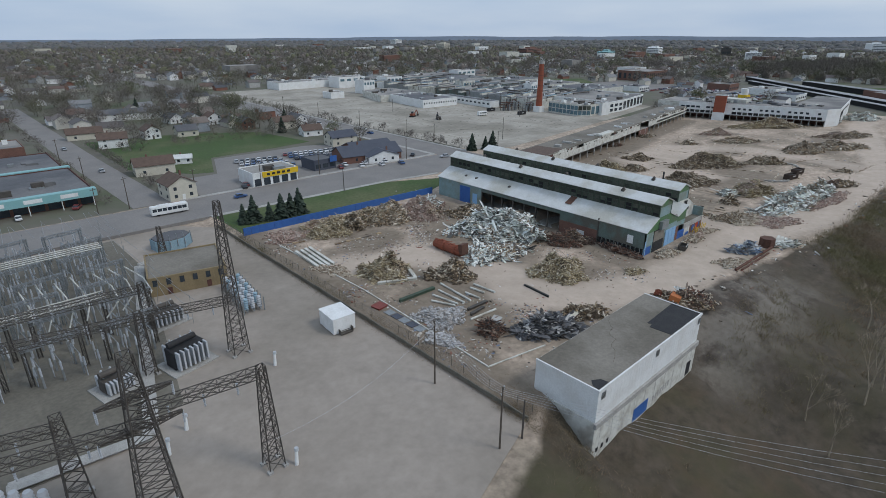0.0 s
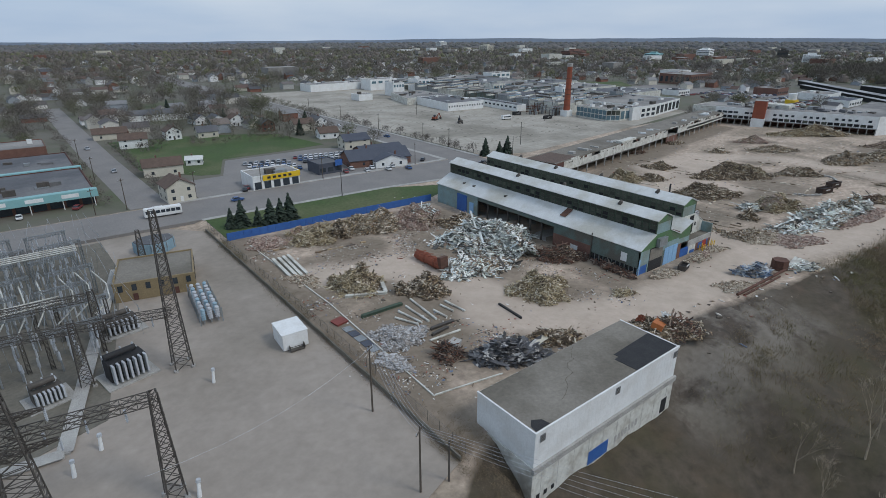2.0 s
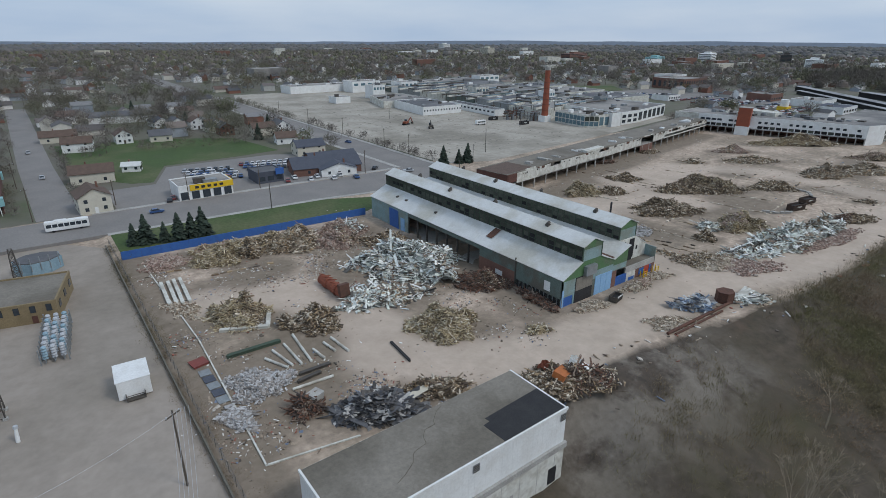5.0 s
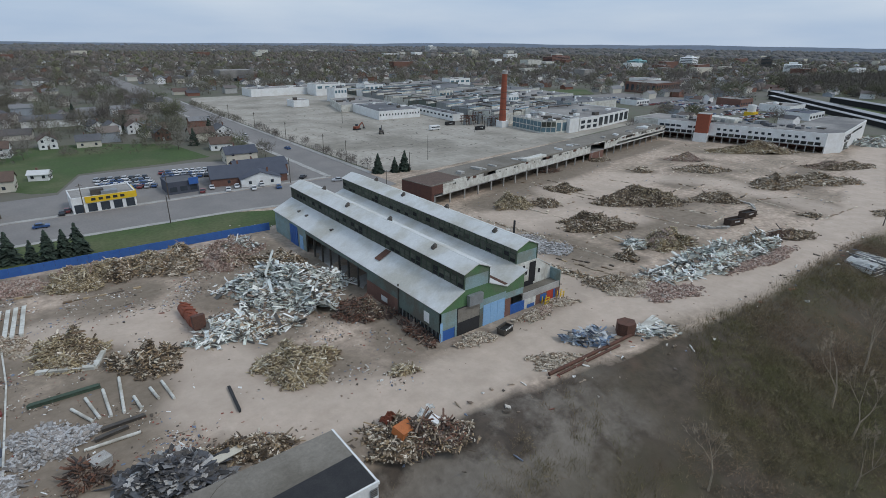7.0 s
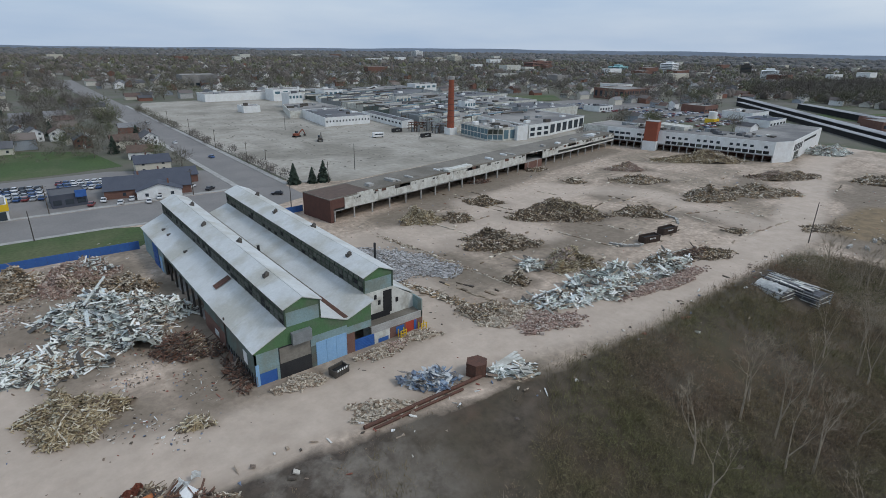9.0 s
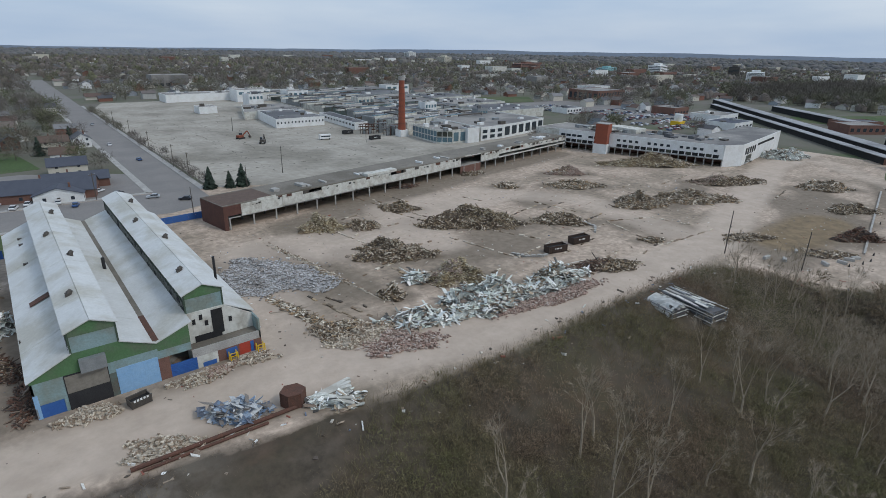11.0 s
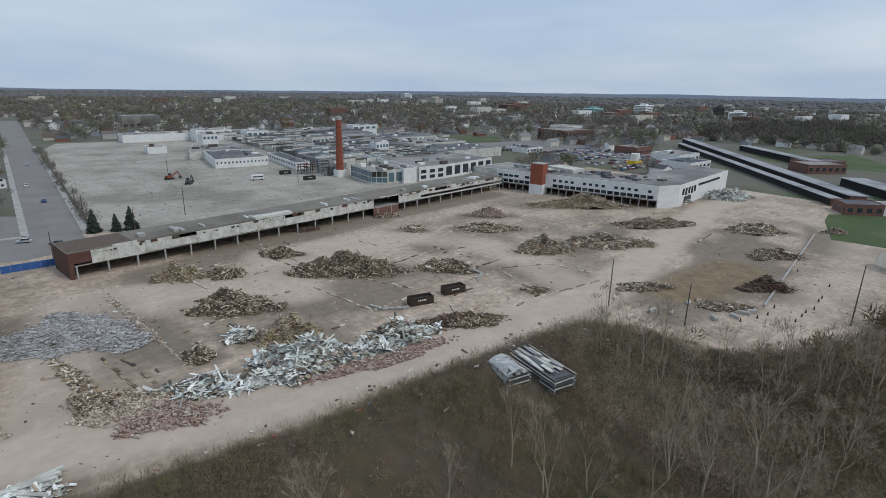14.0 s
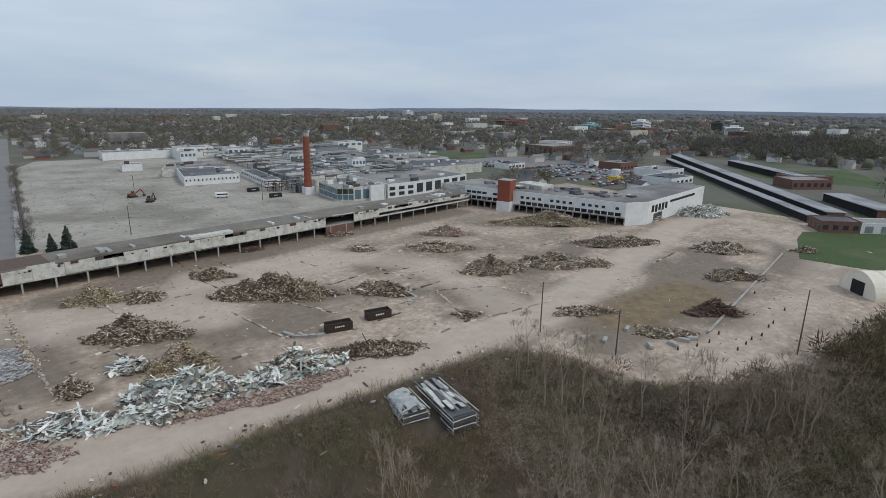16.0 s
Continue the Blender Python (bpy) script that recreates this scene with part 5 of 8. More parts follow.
tower_block(1059, 1139, 44, 30, 12.5, 9, "cream", "pale distant apartment tower")
tower_block(1045, 355, 40, 30, 12.5, 9, "white_paint", "white distant apartment tower")
tower_block(1010, 804, 130, 26, 9, 5, "brick", "long brown brick building on the skyline")
tower_block(1118, 679, 90, 30, 4.5, 4, "teal", "low building with green glass on the skyline")
tower_block(1174, 597, 90, 30, 13, 6, "white_paint", "broad white building on the skyline")
tower_block(1241, 475, 30, 24, 14, 8, "steel", "dark tower on the skyline")
tower_block(1900, 345, 120, 40, 17, 6, "white_paint", "white building on the skyline")
tower_block(1500, 1900, 60, 30, 8, 6, "white_paint", "pale distant block on the skyline")

# ---- near trees: conifers ----
def conifer_mesh(seed, hh, r):
    g = np.random.default_rng(seed)
    V, F = [], []
    tiers = 22
    for t in range(tiers):
        f = t / tiers
        z, rad = hh * (0.06 + 0.92 * f), r * (1 - f) ** 0.85 + 0.12
        for a in np.linspace(0, 6.283, max(5, int(13 * (1 - f) + 5)), endpoint=False) + g.random() * 6:
            a += g.normal(0, 0.3)
            rr = rad * g.uniform(0.5, 1.22)
            dx, dy = math.cos(a), math.sin(a)
            w = 0.28 + 0.22 * rr
            i = len(V)
            V += [(0.1 * dx, 0.1 * dy, z + 0.35), (rr * 0.6 * dx - dy * w, rr * 0.6 * dy + dx * w, z - 0.05), (rr * dx, rr * dy, z - 0.28 * rr * g.uniform(0.4, 1.3)), (rr * 0.6 * dx + dy * w, rr * 0.6 * dy - dx * w, z - 0.05), (rr * 0.5 * dx, rr * 0.5 * dy, z - 0.45)]
            F += [(i, i + 1, i + 2), (i, i + 2, i + 3), (i + 4, i + 2, i + 1), (i + 4, i + 3, i + 2)]
    return raw_mesh("crown", V, F, M["needle"])


con_meshes = [conifer_mesh(s, 7.8, 2.6) for s in range(3)]
for k, (x, y, s) in enumerate(((50.9, 127.5, 0.85), (53.4, 127, 1.15), (57.0, 125.6, 0.8), (59.9, 124.8, 1.1), (62.8, 125.4, 1.0), (65.3, 125.6, 1.15), (157.5, 152.0, 1.15), (163, 149.8, 0.9), (167, 149.5, 1.2), (133, 262, 1.3), (120, 240, 1.2), (104, 300, 1.2), (88, 352, 1.4))):
    c = thing("conifer", x, y, gz(x, y), k * 47, "dark green pointed spruce tree", "tree", "conifers")
    trunk = part("trunk", tube(bmesh.new(), (0, 0, -0.3), (0, 0, 7), 0.22, 0.06), M["trunk"], c)
    crown = part("crown", con_meshes[k % 3], None, c)
    for o in (trunk, crown):
        o.scale = (s, s, s)


# ---- heaps of demolition debris ----
PALETTES = {
    "metal": [(0.82, 0.82, 0.76), (0.52, 0.54, 0.50), (0.66, 0.70, 0.62), (0.74, 0.76, 0.70), (0.10, 0.095, 0.085), (0.84, 0.83, 0.78), (0.38, 0.38, 0.33), (0.22, 0.165, 0.125), (0.60, 0.65, 0.64), (0.075, 0.068, 0.06), (0.40, 0.32, 0.23), (0.86, 0.86, 0.83)],
    "wood": [(0.42, 0.34, 0.20), (0.30, 0.23, 0.13), (0.17, 0.125, 0.085), (0.54, 0.47, 0.33), (0.17, 0.13, 0.085), (0.36, 0.31, 0.22), (0.24, 0.19, 0.115), (0.62, 0.58, 0.48), (0.46, 0.38, 0.24)],
    "dark": [(0.06, 0.05, 0.042), (0.11, 0.088, 0.066), (0.27, 0.235, 0.19), (0.17, 0.125, 0.088), (0.075, 0.06, 0.05), (0.21, 0.17, 0.125), (0.48, 0.46, 0.41), (0.12, 0.095, 0.07), (0.34, 0.27, 0.18), (0.62, 0.60, 0.56)],
    "rubble": [(0.46, 0.43, 0.385), (0.36, 0.325, 0.28), (0.56, 0.53, 0.48), (0.27, 0.215, 0.17), (0.40, 0.38, 0.35), (0.22, 0.18, 0.145)],
    "brick": [(0.335, 0.225, 0.18), (0.40, 0.305, 0.245), (0.28, 0.205, 0.165), (0.44, 0.375, 0.32), (0.24, 0.16, 0.125)],
    "grey": [(0.30, 0.275, 0.235), (0.40, 0.37, 0.32), (0.16, 0.135, 0.105), (0.55, 0.53, 0.49), (0.10, 0.085, 0.07), (0.26, 0.20, 0.14), (0.34, 0.25, 0.16), (0.66, 0.65, 0.62), (0.14, 0.115, 0.09)],
    "blue": [(0.19, 0.26, 0.36), (0.28, 0.34, 0.41), (0.42, 0.44, 0.45), (0.13, 0.15, 0.19), (0.52, 0.53, 0.52), (0.20, 0.18, 0.16)],
    "rust": [(0.14, 0.075, 0.05), (0.09, 0.06, 0.045), (0.17, 0.085, 0.055), (0.065, 0.05, 0.042), (0.22, 0.17, 0.13)],
}
PALETTES = {k: [(c[0] * 1.08, c[1], c[2] * 0.88) for c in v] if k in ("dark", "grey", "rubble") else v for k, v in PALETTES.items()}
PALETTES["litter"] = [(0.30, 0.24, 0.18), (0.62, 0.60, 0.55), (0.10, 0.08, 0.06), (0.34, 0.27, 0.2), (0.09, 0.07, 0.055), (0.28, 0.10, 0.07), (0.48, 0.44, 0.38), (0.16, 0.20, 0.27), (0.2, 0.15, 0.11), (0.7, 0.7, 0.67)]
PALETTES["tarp"] = [(0.07, 0.07, 0.074), (0.115, 0.114, 0.118), (0.045, 0.043, 0.042), (0.21, 0.205, 0.20), (0.095, 0.085, 0.075), (0.42, 0.41, 0.39), (0.09, 0.094, 0.105)]
PALETTES["pale"] = [(0.36, 0.35, 0.34), (0.43, 0.42, 0.41), (0.28, 0.27, 0.255), (0.34, 0.31, 0.28), (0.48, 0.475, 0.47), (0.21, 0.19, 0.17)]
SCRAP = {k: multi_mat("scrap_" + k, v, "island") for k, v in PALETTES.items()}
SCRAP_ONE = {k: multi_mat("piece_" + k, v, "object") for k, v in PALETTES.items()}
MOUND = {k: mat("mound_" + k, tuple(0.75 * q for q in v[2]), tuple(0.8 * q for q in v[4]), 0.8, 0.95, fine=2.5, fine_amt=0.4, bump=0.4, c3=v[1], c3_scale=0.4) for k, v in PALETTES.items()}
SHAPES = {   # mean size of the pieces in metres: long, wide, thick
    "metal": (1.9, 0.45, 0.08), "wood": (0.85, 0.16, 0.1), "dark": (0.85, 0.21, 0.12), "rubble": (0.42, 0.26, 0.18),
    "brick": (0.42, 0.3, 0.24), "tarp": (1.9, 0.75, 0.08), "pale": (0.62, 0.38, 0.14), "litter": (0.6, 0.3, 0.15), "grey": (1.15, 0.26, 0.14), "blue": (1.5, 0.7, 0.07), "rust": (1.4, 0.2, 0.16)}


def piece_meshes(kind, seed):
    """Four bent or split pieces for a heap, shared between its parts."""
    g = random.Random(seed)
    L, W, T = SHAPES[kind]
    made = []
    for k in range(4):
        bm = bmesh.new()
        l, w, t = L * g.uniform(1.0, 1.5), W * g.uniform(0.7, 1.5), T
        a = g.uniform(-0.5, 0.5)
        prof = [(-l / 2, 0), (0.1 * l, a * 0.4), (l / 2, a * 0.2), (l / 2, a * 0.2 + t), (0.1 * l, a * 0.4 + t), (-l / 2, t)]
        profile(bm, prof, -w / 2, w / 2)
        made.append(mesh_of(bm, "piece", SCRAP_ONE[kind]))
    return made


def heap(x0, y0, x1, y1, w, hh, kind, label, count=500, singles=0, seed=1, second=None, flat=False):
    """A heap along a line of the plan: an uneven mound, loose pieces over it, the largest ones as parts."""
    g = np.random.default_rng(seed)
    cx, cy = (x0 + x1) / 2, (y0 + y1) / 2
    if hh >= 1.0:                       # heaps stand steeper than their spread of litter
        k = 0.86
        x0, x1, y0, y1 = cx + (x0 - cx) * k, cx + (x1 - cx) * k, cy + (y0 - cy) * k, cy + (y1 - cy) * k
        w, hh = w * 0.88, hh * (1.2 if hh > 4 else 1.55)
    hp = thing("debris_heap", cx, cy, gz(cx, cy), math.degrees(math.atan2(y1 - y0, x1 - x0)), label, "debris heap", "debris heaps")
    Ln, W = math.hypot(x1 - x0, y1 - y0) * U, w * U
    a, b, H = Ln / 2, W / 2, hh * U
    ph = g.random(8) * 6.28

    def surf(u, v):
        r = np.sqrt(u * u + v * v) * (1 + 0.20 * np.sin(3 * np.arctan2(v, u) + ph[0]) + 0.15 * np.sin(5 * np.arctan2(v, u) + ph[1]) + 0.1 * np.sin(9 * np.arctan2(v, u) + ph[6]))
        base = np.clip(1 - r ** 1.7, 0, 1)
        lumps = 0.78 + 0.34 * np.sin(u * 5 + ph[2]) * np.sin(v * 4 + ph[3]) + 0.2 * np.sin(u * 9 + v * 7 + ph[4])
        return H * base * lumps

    n = 26
    uu, vv = np.meshgrid(np.linspace(-1.15, 1.15, n), np.linspace(-1.15, 1.15, n))
    zz = surf(uu, vv) * g.uniform(0.8, 1.1, uu.shape) - 0.08
    idx = np.arange(n * n).reshape(n, n)
    keep = [q for q in np.stack([idx[:-1, :-1], idx[:-1, 1:], idx[1:, 1:], idx[1:, :-1]], -1).reshape(-1, 4).tolist() if max(zz.flat[i] for i in q) > -0.05]
    part("mound", raw_mesh("mound", np.stack([uu * a, vv * b, zz], -1).reshape(-1, 3).tolist(), keep, MOUND[kind]), None, hp, kind="stuff")
    for kd, share in ((kind, 1.0),) + (((second, 0.35),) if second else ()):
        m = int(count * share * (1.15 if kd in ("metal", "blue") else 1.8 if kd in ("rubble", "pale") else 3.8 if kd in ("wood", "dark") else 3.0))
        r, th = np.where(g.random(m) < 0.10, np.abs(g.normal(1.0, 0.2, m)), np.sqrt(g.random(m)) * 1.03), g.random(m) * 6.283
        r = np.minimum(r / (1 + 0.20 * np.sin(3 * th + ph[0]) + 0.15 * np.sin(5 * th + ph[1]) + 0.1 * np.sin(9 * th + ph[6])), 1.3)
        u, v = r * np.cos(th), r * np.sin(th)
        if second and kd == second:
            u, v = u * 0.5 + 0.45 * np.sign(ph[5] - 3), v * 0.6
        L, T, K = SHAPES[kd]
        size = np.stack([L * g.lognormal(-0.2, 0.55, m), T * g.lognormal(-0.2, 0.45, m), K * g.lognormal(0, 0.3, m)], -1)
        tilt = 0.12 if flat else 0.36
        rot = rotations(g.random(m) * 6.283, g.normal(0, tilt, m), g.normal(0, tilt, m))
        z = surf(u, v) + g.uniform(0.0, 0.22, m) + 0.06
        part("loose_debris", raw_mesh("loose_debris", *many_boxes(np.stack([u * a, v * b, z], -1), size, rot), SCRAP[kd]), None, hp, kind="stuff")
    if singles:
        shapes = piece_meshes(kind, seed)
        for k in range(singles):
            r, th = math.sqrt(g.random()) * 0.95, g.random() * 6.283
            u, v = r * math.cos(th), r * math.sin(th)
            p = part("sheet" if kind in ("metal", "blue", "tarp") else "beam", shapes[k % 4], None, hp)
            s = g.uniform(0.7, 1.35)
            p.matrix_basis = pose(u * a, v * b, float(surf(np.array(u), np.array(v))) + 0.22, g.normal(0, 15), g.normal(0, 17), g.random() * 360) @ Matrix.Diagonal((s, s, 1, 1))
    return hp


HEAPS = [
    (84, 87, 103, 74.5, 17.5, 4.7, "metal", "great heap of pale blue and white sheet metal scrap", 2700, 200, None),
    (75, 75.5, 88, 69, 9, 0.95, "metal", "low spread of bent sheet metal scrap", 520, 40, "grey"),
    (79.7, 59.8, 88.9, 52.9, 9.5, 2.5, "wood", "round heap of splintered tan timber", 900, 90, None),
    (97, 69, 103.5, 61.5, 6.5, 1.6, "rust", "dark heap of mixed scrap beside the hall", 520, 30, "dark"),
    (54.6, 82.4, 62.5, 76.4, 8.5, 2.5, "wood", "heap of tan and brown timber behind a low curb", 800, 70, "dark"),
    (63.8, 72.9, 71.5, 67.1, 7, 2.2, "dark", "tangled dark scrap heap with pale bits", 500, 50, "rubble"),
    (51.5, 61.4, 57.7, 56.7, 6.5, 0.95, "pale", "pale grey concrete rubble heap", 700, 30, None),
    (83, 38.2, 95, 30.2, 7, 1.4, "dark", "mixed dark scrap with orange and white pieces at the bank", 600, 60, "rust"),
    (94.5, 47.4, 97.6, 45.5, 2.6, 0.8, "wood", "small stack of broken timber", 60, 14, None),
    (60.5, 47.4, 69.5, 41.2, 5.5, 1.6, "tarp", "dark crumpled sheet scrap beside the white block", 420, 70, None),
    (68.6, 46.2, 78, 41, 4.5, 1.1, "dark", "dark scrap heap beside the white block", 300, 30, None),
    (58.8, 109.8, 66.4, 104.2, 8, 2.0, "wood", "timber heap beside the blue hoarding", 700, 50, None),
    (68, 107.6, 72, 105, 5.5, 2.2, "dark", "dark uprooted brush heap", 350, 20, None),
    (71, 109.5, 87, 104.5, 10.5, 2.6, "grey", "mixed scrap heap beside the blue hoarding", 1000, 60, "wood"),
    (85, 108, 98, 106, 9.5, 2.3, "brick", "colourful mixed scrap heap beside the hoarding", 900, 50, "metal"),
    (60, 113.5, 73, 110.5, 7, 1.3, "wood", "brown brushy scrap beside the hoarding", 600, 20, "brick"),
    (93, 98, 102, 91, 7, 1.8, "dark", "dark scrap heap before the open side of the hall", 600, 30, "grey"),
    (152, 92.5, 157, 55, 1.6, 0.25, "rubble", "thin line of broken curb rubble", 160, 0, None),
    (141, 64, 146, 44, 1.8, 0.3, "grey", "thin line of rusty rail and rubble", 160, 0, None),
    (84, 104, 92, 98, 7, 1.8, "brick", "reddish brown scrap heap beside the hall", 600, 40, "dark"),
    (50, 113, 58, 110, 8, 0.5, "brick", "low spread of red brick rubble", 350, 0, None),
    (50.3, 92, 53, 84, 4, 0.5, "rubble", "low rubble strip along the curb", 200, 0, None),
    (49.3, 56, 50.6, 51, 3, 0.6, "pale", "pale concrete rubble along the curb", 300, 0, None),
    (56, 51.5, 59, 49, 4.0, 1.2, "rust", "dark brown scrap heap with a concrete block", 260, 20, None),
    (107, 47.0, 113, 46.2, 3.2, 0.9, "rubble", "pale rubble before the hall's doors", 260, 10, None),
    (120, 46.6, 128, 46.8, 3.0, 0.7, "rubble", "broken brick rubble before the hall's doors", 260, 10, "brick"),
    (104.2, 58, 103.8, 50, 2.6, 0.9, "rust", "brown bank of rubbish along the hall", 220, 10, None),
    (112, 36.5, 119, 33.5, 4, 0.7, "rubble", "pale rubble at the bank's edge", 260, 0, None),
    (121, 37.5, 128, 34, 4, 1.3, "blue", "heap of crumpled blue and grey sheets", 260, 40, None),
    (132, 32.8, 139, 29, 3.6, 0.8, "metal", "fan of long pale boards at the bank's edge", 80, 30, None),
    (164, 76, 179, 65, 10, 2.2, "dark", "dark heap of mixed scrap on bare dirt", 900, 50, "rubble"),
    (170, 55.5, 180, 48, 9, 2.5, "wood", "round heap of tan timber with scrap ends", 800, 50, "brick"),
    (165.5, 58, 170, 54, 5, 1.2, "metal", "bent sheet metal beside the timber", 150, 20, None),
    (190, 85, 212, 69, 12, 2.9, "dark", "broad dark heap of mixed timber and scrap", 1300, 60, "wood"),
    (216, 68, 228, 59, 7, 1.7, "dark", "dark scrap heap inside low curbs", 500, 30, "grey"),
    (248, 65, 261, 56, 9, 2.5, "grey", "grey scrap heap on bare dirt", 700, 30, None),
    (264, 61, 285, 45.5, 9, 2.0, "grey", "long grey scrap heap on bare dirt", 900, 30, None),
    (295, 66.6, 318, 50.5, 9, 1.8, "dark", "dark tangled scrap heap on bare dirt", 700, 20, "brick"),
    (264, 105, 277, 96, 7, 1.7, "brick", "red brick rubble heap on bare dirt", 500, 10, "grey"),
    (249, 92, 265, 81, 7, 1.4, "grey", "low grey rubble heap on bare dirt", 500, 10, None),
    (234, 101, 240, 97, 4, 1.1, "grey", "small grey rubble heap on bare dirt", 180, 0, None),
    (294, 103, 330, 79, 9, 2.8, "wood", "long heap of scrap before the white block", 1300, 30, "grey"),
    (369, 73, 388, 60, 12, 2.8, "metal", "heap of grey metal scrap at the block's end", 700, 30, None),
    (320, 39, 335, 28, 8, 1.9, "grey", "grey scrap heap on bare dirt", 550, 20, None),
    (296, 24, 309, 14, 8, 1.3, "dark", "low dark scrap heap on bare dirt", 450, 10, None),
    (268, 13, 278, 6, 5, 1.8, "rust", "dark rusty scrap heap against the wall", 400, 20, None),
    (163, 99, 172, 93, 9, 2.3, "wood", "yellowish timber heap on bare dirt", 700, 30, None),
    (172, 94, 180, 88, 6, 1.2, "dark", "dark brush heap on bare dirt", 300, 0, None),
    (188, 102, 198, 95, 6, 1.3, "dark", "brown scrap heap on bare dirt", 300, 10, None),
    (226.6, 42, 231, 39, 3, 0.7, "dark", "small dark scrap heap on bare dirt", 100, 0, None),
    (196, 41, 213, 33, 5, 1.1, "dark", "dark rusty tangle of steel on bare dirt", 420, 30, "rust"),
    (157.6, 54, 161.7, 51, 4, 1.4, "dark", "small dark scrap heap on bare dirt", 180, 10, None),
    (135, 82, 153, 67, 17, 0.45, "pale", "wide flat spread of pale grey rubble", 1500, 0, None),
    (141, 49, 152, 41, 9, 1.0, "rubble", "pale rubble heap with rusty steel", 800, 10, "dark"),
    (146, 40, 157, 35.5, 6.5, 0.4, "brick", "low spread of red brick rubble", 400, 0, None),
    (152, 45, 163, 39.5, 6, 1.2, "metal", "bent sheet metal scrap on bare dirt", 380, 40, None),
    (162, 41, 184, 38, 9, 2.6, "metal", "long heap of white and blue sheet metal scrap", 1100, 110, None),
    (182, 39.5, 197, 37, 7.5, 2.2, "metal", "end of a heap of bright sheet metal scrap", 600, 60, "grey"),
    (172, 34.5, 196, 33, 3.6, 0.7, "brick", "strip of pinkish brick rubble", 700, 0, None),
    (245, 30, 256, 24, 5, 0.8, "dark", "low dark scrap heap on bare dirt", 260, 10, "rubble"),
    (250, 14, 258, 7, 5, 0.6, "dark", "dark debris beside concrete blocks", 260, 6, None),
    (345, 20, 352, 15, 4, 1.0, "dark", "dark scrap beside the lawn", 200, 6, "grey"),
    (128, 48, 134, 46, 3, 0.5, "rubble", "low rubble at the hall's corner", 120, 0, None),
    (205, 120, 214, 118, 4, 0.6, "rust", "rusty scrap under the remnant range", 140, 0, None),
    (236, 121, 244, 119, 4, 0.9, "dark", "dark scrap under the remnant range", 160, 0, None),
]
for i, (x0, y0, x1, y1, w, hh, kind, label, count, singles, second) in enumerate(HEAPS):
    heap(x0, y0, x1, y1, w, hh, kind, label, count, int(singles * 0.5), 20 + i, second, flat=hh < 0.75)

# ---- loose beams, pipes, curbs and blocks on the site ----
def bar(name, x0, y0, x1, y1, r, material, label, category, group, square=False, z=0.0):
    ln = math.hypot(x1 - x0, y1 - y0) * U
    t = thing(name, x0, y0, gz(x0, y0) + z, math.degrees(math.atan2(y1 - y0, x1 - x0)), label, category, group)
    bm = bmesh.new()
    if square:
        box(bm, 0, ln, -r, r, 0, 2 * r)
        box(bm, 0.2, ln - 0.2, -r * 1.5, r * 1.5, 2 * r, 2 * r + 0.08)
    else:
        tube(bm, (0, 0, r), (ln, 0, r), r, n=10)
    part("shaft", bm, material, t)
    return t


# darker soil colour over the eastern site and round every heap
dark2 = np.maximum(dark, 0.16 * smooth(X, 142, 165) * (1 - pale) * smooth(X, 420, 380))
for (x0, y0, x1, y1, w_, h_, *_rest) in HEAPS:
    dark2 = np.maximum(dark2, 0.85 * smooth(line_dist(X, Y, [(x0, y0), (x1, y1)]), w_ * 0.62 + 2.0, w_ * 0.3))
# The pits are level ground, marked by the darker colour only.
for pit in ([(236, 52), (242, 40)], [(198, 66), (200, 56)]):
    dark2 = np.maximum(dark2, 0.75 * smooth(line_dist(X, Y, pit), 9, 6))
ground_mesh.attributes["dark"].data.foreach_set("value", dark2.reshape(-1).astype(np.float32))


for x0, y0, x1, y1 in ((57.5, 64.6, 59.3, 60.4), (59.2, 66.1, 60.1, 60.5), (61.3, 66.9, 61.3, 60.1), (63.5, 68.7, 62.7, 59.9), (64.3, 62.8, 64.6, 59.4), (66.4, 63.6, 66.8, 60.4), (68.0, 64.3, 68.4, 59.2), (57.8, 55.1, 63.6, 54.7)):
    bar("concrete_pipe", x0, y0, x1, y1, 0.25, M["white_stained"], "pale weathered pipe lying on the dirt", "pipe", "pipes on the dirt")
for x0, y0, x1, y1 in ((59.9, 57.8, 64.7, 57.7), (59.0, 56.2, 62.6, 56.6)):
    bar("steel_beam", x0, y0, x1, y1, 0.25, M["steel"], "dark steel beam lying on the dirt", "beam", "beams on the dirt", True)
bar("steel_beam", 53.1, 68.2, 61.2, 68.0, 0.3, M["green_dull"], "long dull green steel beam lying on the dirt", "beam", "beams on the dirt", True)
bar("steel_beam", 74.9, 57.6, 74.3, 51.4, 0.17, M["black"], "black steel beam lying on the dirt", "beam", "beams on the dirt", True)
for x0, y0, x1, y1 in ((51.0, 101.8, 50.3, 91.2), (52.2, 101.6, 51.4, 90.6), (53.3, 101.9, 52.3, 90.0), (54.4, 101.9, 53.5, 90.2)):
    bar("white_beam", x0, y0, x1, y1, 0.26, M["white_stained"], "long white painted beam lying in a row", "beam", "white beams in a row", True)
bar("rusty_pipe", 112, 33.0, 131, 32.4, 0.35, M["rust"], "long rusty pipe along the bank's edge", "pipe", "rusty pipes")
bar("rusty_pipe", 113, 32.2, 127, 31.7, 0.25, M["rust"], "long rusty pipe along the bank's edge", "pipe", "rusty pipes")
for k in range(7):
    bar("pale_board", 133 + k * 0.3, 32.5 - k * 0.2, 139.5 - k * 0.4, 33.5 - k * 0.9, 0.24, M["white_stained"], "long pale board fanned out at the bank", "board", "pale boards", True, 0.3 + 0.1 * (k % 3))
